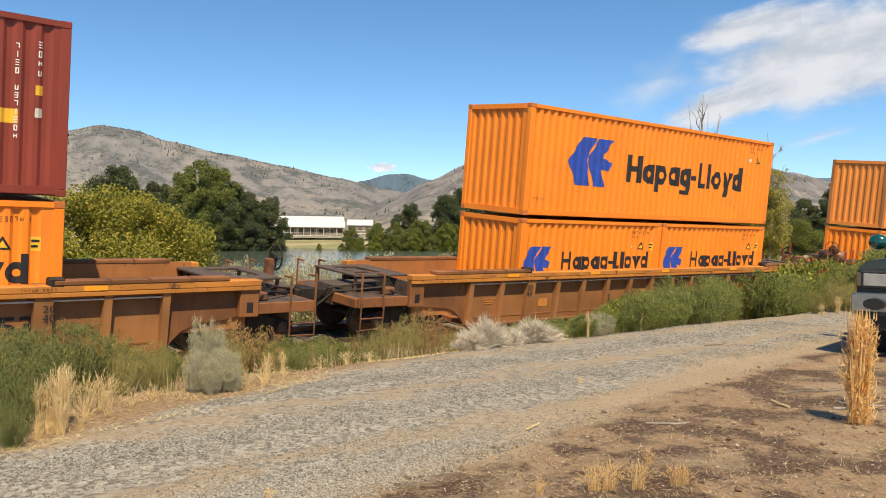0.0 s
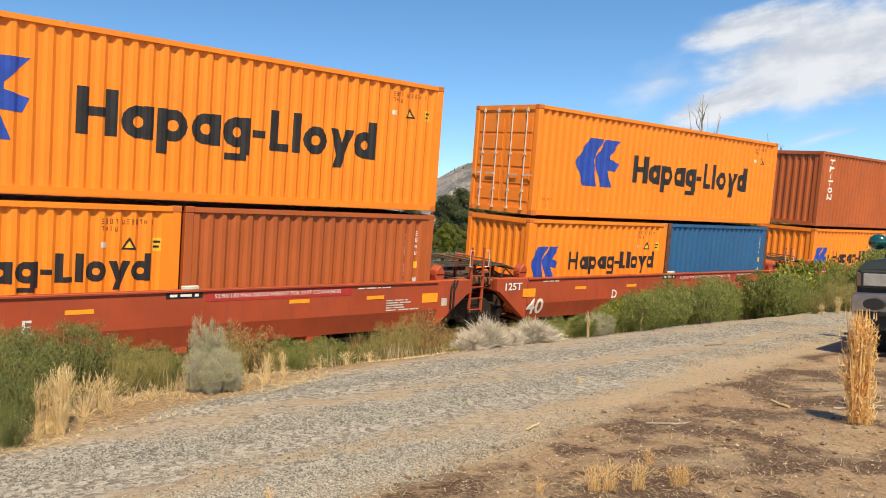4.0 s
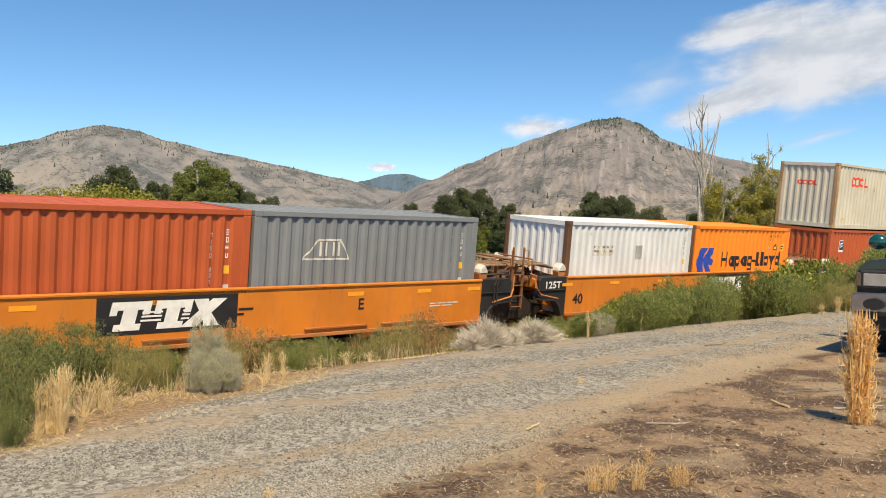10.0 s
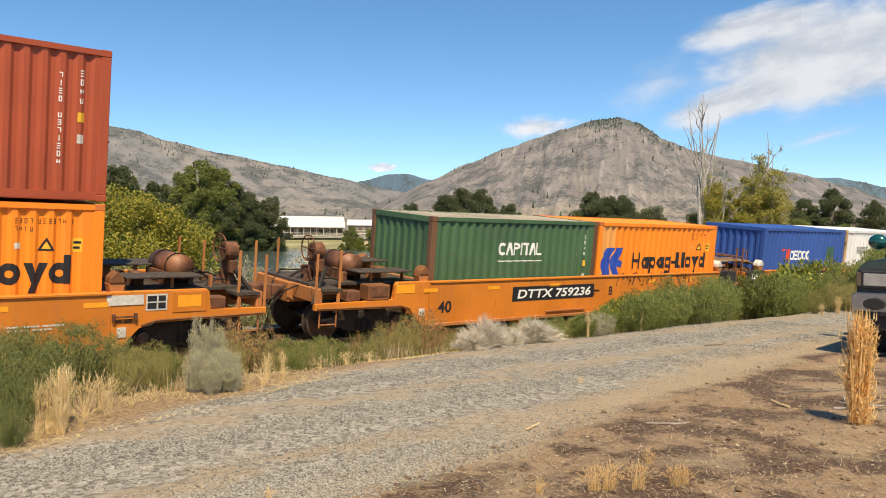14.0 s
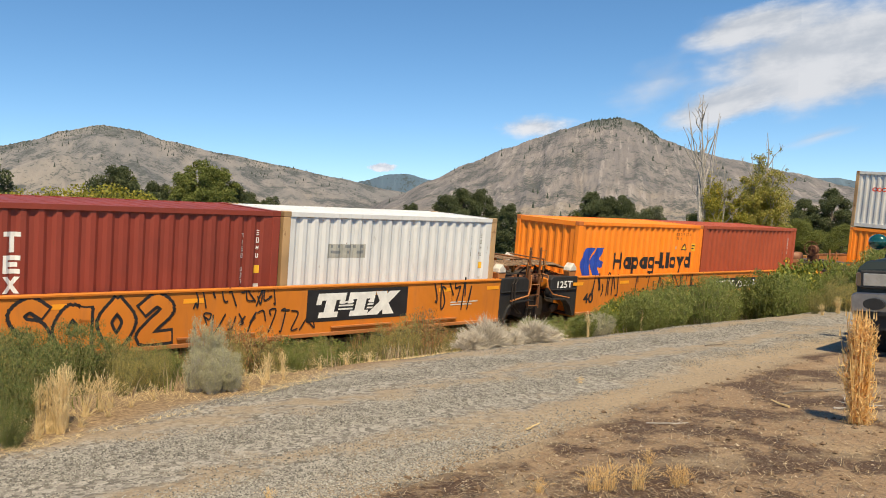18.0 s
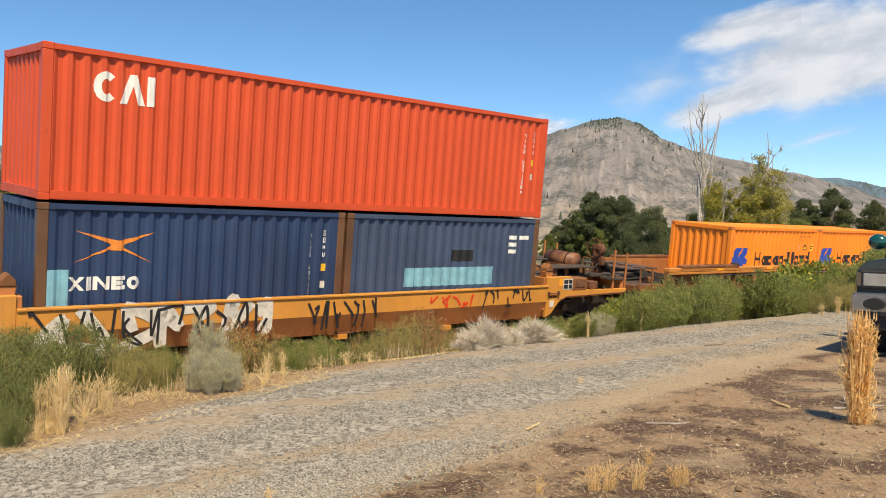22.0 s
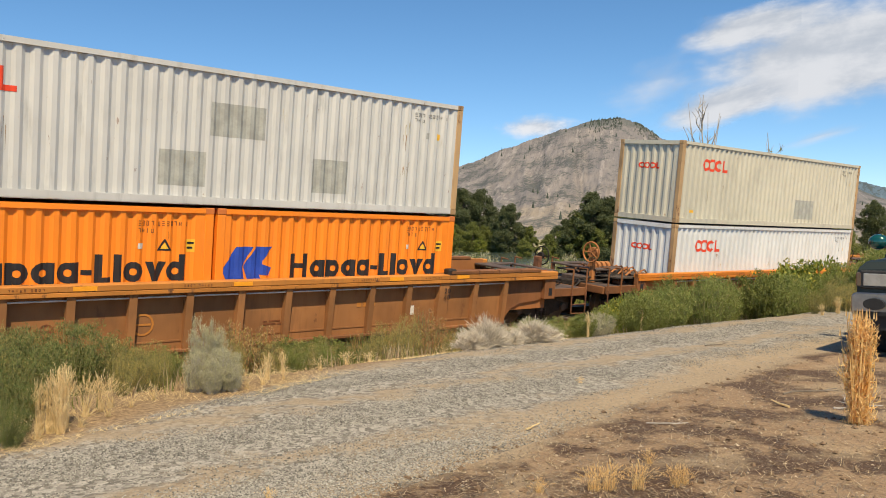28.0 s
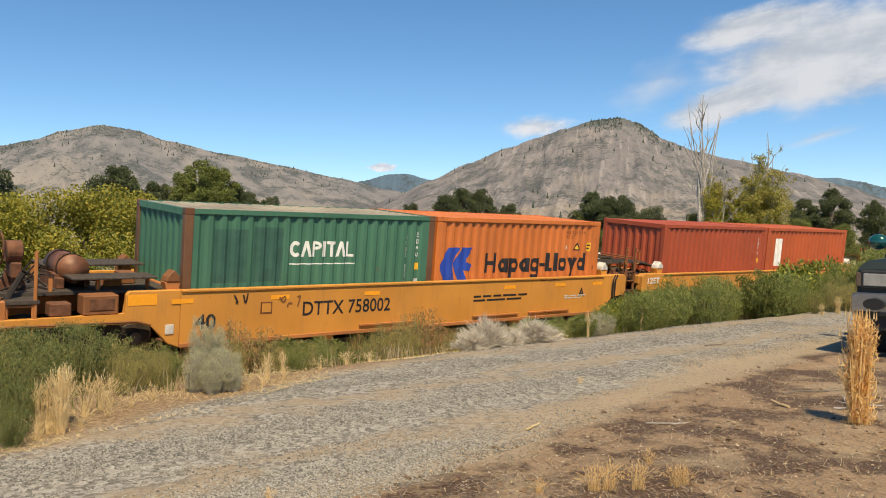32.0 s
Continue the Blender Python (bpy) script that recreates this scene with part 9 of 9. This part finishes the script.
def pickup():
    """x runs back from the front bumper, y across, z up."""
    ob = tagged(new("pickup_truck"), "dark green pickup truck parked at the roadside", "pickup truck")
    w = 0.98
    bm = bmesh.new()
    loft(bm, [(-w, 0.62), (w, 0.62), (w, 1.24), (w - 0.10, 1.36), (-w + 0.10, 1.36), (-w, 1.24)], 0.14, 1.62)
    for v in bm.verts:
        if v.co.x < 0.2 and v.co.z > 1.3:
            v.co.x += 0.16
    part("front_body", bm, TRUCK_PAINT, ob, "", 0.03)
    bm = bmesh.new()
    loft(bm, [(-w + 0.14, 1.35), (w - 0.14, 1.35), (w - 0.22, 1.44), (0, 1.49), (-w + 0.22, 1.44)], 0.34, 1.60)
    for v in bm.verts:
        if v.co.x < 0.4 and v.co.z > 1.42:
            v.co.x += 0.10
            v.co.z -= 0.06
    part("bonnet", bm, TRUCK_PAINT, ob, "", 0.03)
    bm = bmesh.new()
    prism(bm, [(1.60, 0.55), (3.5, 0.55), (3.5, 1.45), (1.60, 1.45)], -w, w)
    part("cab_lower", bm, TRUCK_PAINT, ob, "", 0.03)
    bm = bmesh.new()
    prism(bm, [(1.70, 1.44), (3.45, 1.44), (3.25, 2.02), (2.30, 2.05)], -w + 0.12, w - 0.12)
    part("cab_roof", bm, TRUCK_PAINT, ob, "", 0.05)
    bm = bmesh.new()
    prism(bm, [(1.66, 1.47), (1.70, 1.47), (2.28, 2.0), (2.24, 2.0)], -w + 0.20, w - 0.20)
    part("windscreen", bm, GLASS, ob, "glass windscreen")
    for s in (-1, 1):
        bm = bmesh.new()
        prism(bm, [(1.95, 1.50), (3.25, 1.50), (3.10, 1.94), (2.36, 1.94)], s * (w - 0.125), s * (w - 0.105))
        part("side_window", bm, GLASS, ob)
        bm = boxes((3.5, 5.5, *sorted((s * (w - 0.08), s * w)), 0.60, 1.28))
        part("bed_side", bm, TRUCK_PAINT, ob, "", 0.02)
        bm = boxes((0.105, 0.20, *sorted((s * 0.52, s * 0.90)), 0.99, 1.19))
        part("headlight", bm, LENS, ob, "clear rectangular headlight", 0.02)
        bm = boxes((0.11, 0.32, *sorted((s * 0.905, s * 0.985)), 0.99, 1.19))
        part("indicator", bm, AMBER, ob, "amber corner lamp", 0.015)
        bm = bmesh.new()
        bmesh.ops.create_icosphere(bm, subdivisions=3, radius=0.13, matrix=Matrix.Translation((1.86, s * (w + 0.15), 1.62)) @ Matrix.Diagonal((0.8, 1.1, 0.95, 1)))
        part("side_mirror", bm, TEAL, ob, "rounded teal side mirror", smooth=True)
        part("lamp_frame", boxes((0.112, 0.19, *sorted((s * 0.48, s * 0.94)), 0.96, 1.22)), DARK, ob, "black headlight surround", 0.02)
        part("bumper_valance", boxes((0.03, 0.12, *sorted((s * 0.3, s * 0.98)), 0.60, 0.655)), DARK, ob)
        part("mirror_arm", boxes((1.82, 1.9, *sorted((s * (w - 0.1), s * (w + 0.06))), 1.52, 1.56)), DARK, ob)
        for x in (0.95, 4.45):
            bm = bmesh.new()
            cyl(bm, (x, s * 0.70, 0.38), (x, s * 0.96, 0.38), 0.38, 26)
            t = part("wheel", bm, RUBBER, ob, "black tyre", 0.03)
            bm = bmesh.new()
            cyl(bm, (x, s * 0.955, 0.38), (x, s * 0.972, 0.38), 0.21, 18)
            part("rim", bm, CHROME, t)
    part("bed_floor", boxes((3.5, 5.5, -w + 0.08, w - 0.08, 0.60, 0.66), (5.44, 5.52, -w + 0.08, w - 0.08, 0.66, 1.26)), TRUCK_PAINT, ob)
    part("underbody", boxes((0.4, 5.3, -0.62, 0.62, 0.42, 0.62)), DARK, ob)
    part("grille", boxes((0.11, 0.16, -0.50, 0.50, 0.95, 1.17)), DARK, ob, "dark grille")
    bm = bmesh.new()
    loft(bm, [(-1.01, 0.60), (1.01, 0.60), (1.03, 0.64), (1.03, 0.87), (0.98, 0.91), (-0.98, 0.91), (-1.03, 0.87), (-1.03, 0.64)], 0.0, 0.14)
    for v in bm.verts:
        if v.co.x < 0.05 and abs(v.co.y) > 0.9:
            v.co.x += 0.07
    bumper = part("bumper", bm, CHROME, ob, "dull chrome bumper", 0.015)
    for s in (-1, 1):
        bm = bmesh.new()
        cyl(bm, (-0.012, s * 0.72, 0.76), (0.06, s * 0.72, 0.76), 0.08, 16)
        for v in bm.verts:
            v.co.y = s * 0.72 + (v.co.y - s * 0.72) * 1.7
        part("fog_lamp", bm, DARK, bumper, "dark oval fog lamp recess")
    part("air_dam", boxes((0.10, 0.30, -0.95, 0.95, 0.40, 0.62)), DARK, ob)
    ob.matrix_basis = pose(12.07, 3.62, 0.0, 0, 0, 6.0)
    return ob


pickup()

# ---- white-roofed building on the far bank ----
ROOF_WHITE = plain("roof_white", (0.56, 0.555, 0.55), 0.6, 0, 0.06, 1.2, 0.05)
# pale wall darkened to brown: the veranda's shade is in its colour
WALL_SHADED = plain("wall_cream", (0.20, 0.165, 0.13), 0.85, 0, 0.12, 2, 0.1)
WALL_DARK = plain("wall_dark", (0.10, 0.085, 0.07), 0.85, 0, 0.2, 2, 0.1)
TIMBER = plain("timber", (0.55, 0.50, 0.42), 0.8, 0, 0.15, 4, 0.1)


def hall(x, y, z, turn):
    ob = tagged(new("building"), "long low building with a white roof and veranda", "building")
    L, d = 17.0, 6.0
    part("wall", boxes((-L, L, -d + 2.2, d, 0.0, 3.0)), WALL_SHADED, ob)
    bm = bmesh.new()
    loft(bm, [(-d - 0.6, 2.85), (0, 6.6), (d + 0.6, 2.85), (d + 0.6, 3.05), (0, 6.85), (-d - 0.6, 3.05)], -L - 0.5, L + 0.5)
    roof = part("roof", bm, ROOF_WHITE, ob, "white metal roof")
    for i in range(22):
        u = -L + 1.2 + i * 1.52
        part("roof_seam", boxes((u, u + 0.06, -0.1, 0.1, 6.80, 6.9)), ROOF_WHITE, roof)
    part("veranda_floor", boxes((-L, L, -d - 0.3, -d + 2.2, -0.1, 0.15)), TIMBER, ob)
    for i in range(16):
        u = -L + 0.2 + i * (2 * L - 0.4) / 15
        part("veranda_post", boxes((u - 0.09, u + 0.09, -d - 0.2, -d - 0.02, 0.15, 2.9)), TIMBER, ob)
    part("railing", boxes((-L, L, -d - 0.2, -d - 0.12, 0.85, 1.0), (-L, L, -d - 0.2, -d - 0.12, 0.45, 0.55)), TIMBER, ob, "pale veranda railing")
    for i in range(10):
        u = -L + 1.6 + i * 3.4
        wdw = part("window", boxes((u, u + 1.9, -d + 2.14, -d + 2.2, 0.6, 2.5)), WALL_DARK, ob, "dark window behind the veranda")
        part("window_frame", boxes((u - 0.1, u, -d + 2.1, -d + 2.2, 0.5, 2.6), (u + 1.9, u + 2.0, -d + 2.1, -d + 2.2, 0.5, 2.6), (u - 0.1, u + 2.0, -d + 2.1, -d + 2.2, 2.6, 2.72)), TIMBER, wdw)
    ob.matrix_basis = pose(x, y, z, 0, 0, turn)


def cabin(x, y, z, turn):
    ob = tagged(new("building"), "small pale lodge with a deck on stilts", "building")
    part("wall", boxes((-4, 4, -2, 3, 0, 2.8)), WALL_SHADED, ob)
    bm = bmesh.new()
    loft(bm, [(-2.4, 2.7), (0.5, 4.6), (3.4, 2.7), (3.4, 2.9), (0.5, 4.8), (-2.4, 2.9)], -4.4, 4.4)
    part("roof", bm, ROOF_WHITE, ob, "white roof")
    part("deck", boxes((-4.5, 5.5, -5.5, -2, -0.2, 0.05)), TIMBER, ob, "pale timber deck")
    for u in (-4.3, -1.0, 2.3, 5.3):
        part("stilt", boxes((u - 0.12, u + 0.12, -5.4, -5.15, -3.2, -0.2)), WALL_DARK, ob)
        part("deck_post", boxes((u - 0.06, u + 0.06, -5.4, -5.28, 0.05, 1.1)), TIMBER, ob)
    part("railing", boxes((-4.5, 5.5, -5.4, -5.32, 0.95, 1.08), (-4.5, 5.5, -5.4, -5.32, 0.45, 0.52)), TIMBER, ob)
    for u in (-3.0, -0.6, 1.8):
        part("window", boxes((u, u + 1.3, -2.05, -2.0, 0.7, 2.2)), WALL_DARK, ob, "dark window")
    ob.matrix_basis = pose(x, y, z, 0, 0, turn)


hall(155.5, 248.0, 2.0, -32.0)
cabin(172.0, 231.5, 3.0, -36.0)
boat = tagged(new("motor_boat"), "small white boat on the river", "boat")
bm = bmesh.new()
prism(bm, [(-2.2, 0.5), (1.6, 0.55), (2.5, 0.7), (1.8, 0.05), (-2.1, 0.0)], -0.8, 0.8)
part("hull", bm, ROOF_WHITE, boat, "", 0.06)
part("cabin", boxes((-0.6, 0.9, -0.6, 0.6, 0.5, 1.0)), ROOF_WHITE, boat, "", 0.08)
boat.matrix_basis = pose(146.0, 196.0, WATER_Z, 0, 0, -35)


# ---- clouds, far behind everything ----
def cloud_material(name, scale, lo, hi, seed, stretch, centre, reach, power=1.0, bright=1.0):
    """Glowing white vapour: noise that thins out towards the cloud's edge."""
    m, t, p = nodes_of(name)
    co = t.nodes.new("ShaderNodeTexCoord").outputs["Object"]
    n = noise_tex(t, co, scale, 9, 0.58, stretch)
    mp = t.nodes.new("ShaderNodeMapping")
    mp.inputs["Location"].default_value = (-centre[0] / reach[0], 0, -centre[1] / reach[1])
    mp.inputs["Scale"].default_value = (1 / reach[0], 0, 1 / reach[1])
    t.links.new(co, mp.inputs["Vector"])
    gr = t.nodes.new("ShaderNodeTexGradient")
    gr.gradient_type = "SPHERICAL"
    t.links.new(mp.outputs[0], gr.inputs[0])
    ad = t.nodes.new("ShaderNodeMath")
    ad.operation = "MULTIPLY_ADD"
    ad.inputs[1].default_value = power
    t.links.new(gr.outputs["Fac"], ad.inputs[0])
    t.links.new(n, ad.inputs[2])
    fac = ramp(t, ad.outputs[0], lo, hi)
    edge = ramp(t, gr.outputs["Fac"], 0.0, 0.18)
    mul = t.nodes.new("ShaderNodeMath")
    mul.operation = "MULTIPLY"
    t.links.new(fac, mul.inputs[0])
    t.links.new(edge, mul.inputs[1])
    em = t.nodes.new("ShaderNodeEmission")
    em.inputs["Strength"].default_value = bright
    t.links.new(mix(t, ramp(t, n, 0.38, 0.62), (0.40, 0.435, 0.49), (0.565, 0.58, 0.61)), em.inputs["Color"])
    tr = t.nodes.new("ShaderNodeBsdfTransparent")
    ms = t.nodes.new("ShaderNodeMixShader")
    t.links.new(mul.outputs[0], ms.inputs[0])
    t.links.new(tr.outputs[0], ms.inputs[1])
    t.links.new(em.outputs[0], ms.inputs[2])
    t.links.new(ms.outputs[0], t.nodes["Material Output"].inputs["Surface"])
    t.nodes.remove(p)
    return m


def cloud(az, z, wide, high, material, label, dist=4650.0, roll=0.0):
    bm = shapes(rect(-wide / 2, wide / 2, -high / 2, high / 2))
    ob = tagged(part("cloud", bm, material, None), label, "cloud", kind="structure")
    a = radians(az)
    ob.matrix_basis = pose(dist * math.sin(a), dist * math.cos(a), z, 0, roll, -az)
cloud(67.8, 966, 1900, 900, cloud_material("cloud_big", 0.0026, 0.64, 1.10, 1, (0.75, 1, 1.6), (0, 0), (900, 370), 0.98), "large white fair-weather cloud", roll=-4)
cloud(62.4, 1140, 1260, 340, cloud_material("cloud_upper_arm", 0.0036, 0.66, 1.10, 6, (0.6, 1, 1.8), (60, 0), (600, 150), 0.85), "upper arm of the large white cloud", 4645, roll=-9)
cloud(61.3, 744, 1100, 330, cloud_material("cloud_lower_arm", 0.0036, 0.64, 1.08, 7, (0.6, 1, 1.8), (20, 0), (540, 145), 0.85), "lower arm of the large white cloud", 4640, roll=-14)
cloud(57.1, 885, 1300, 640, cloud_material("cloud_veil", 0.003, 0.78, 1.5, 2, (0.6, 1, 1.6), (0, 0), (640, 300), 0.6), "thin white cloud veil", 4655, roll=-10)
cloud(67.1, 552, 800, 150, cloud_material("cloud_streak", 0.004, 0.74, 1.6, 3, (0.4, 1, 3.0), (0, 0), (390, 58), 0.7), "thin cloud streak", 4635, roll=-14)
cloud(48.42, 642, 640, 200, cloud_material("cloud_small", 0.006, 0.62, 1.15, 4, (0.8, 1, 1.6), (40, -8), (310, 92), 0.75, 1.1), "small white cloud above the hill")
cloud(38.13, 399, 220, 76, cloud_material("cloud_tiny", 0.014, 0.60, 0.85, 5, (1, 1, 1.4), (0, 0), (102, 32), 0.8, 1.2), "tiny white cloud between the hills")


def motions():
    """The train runs by along the arc."""
    for ob, s, (x, y, z) in MOVERS:
        walk(ob, [(float(t), track_pose(s - gone(t), x, y, z)) for t in range(33)])


motions()
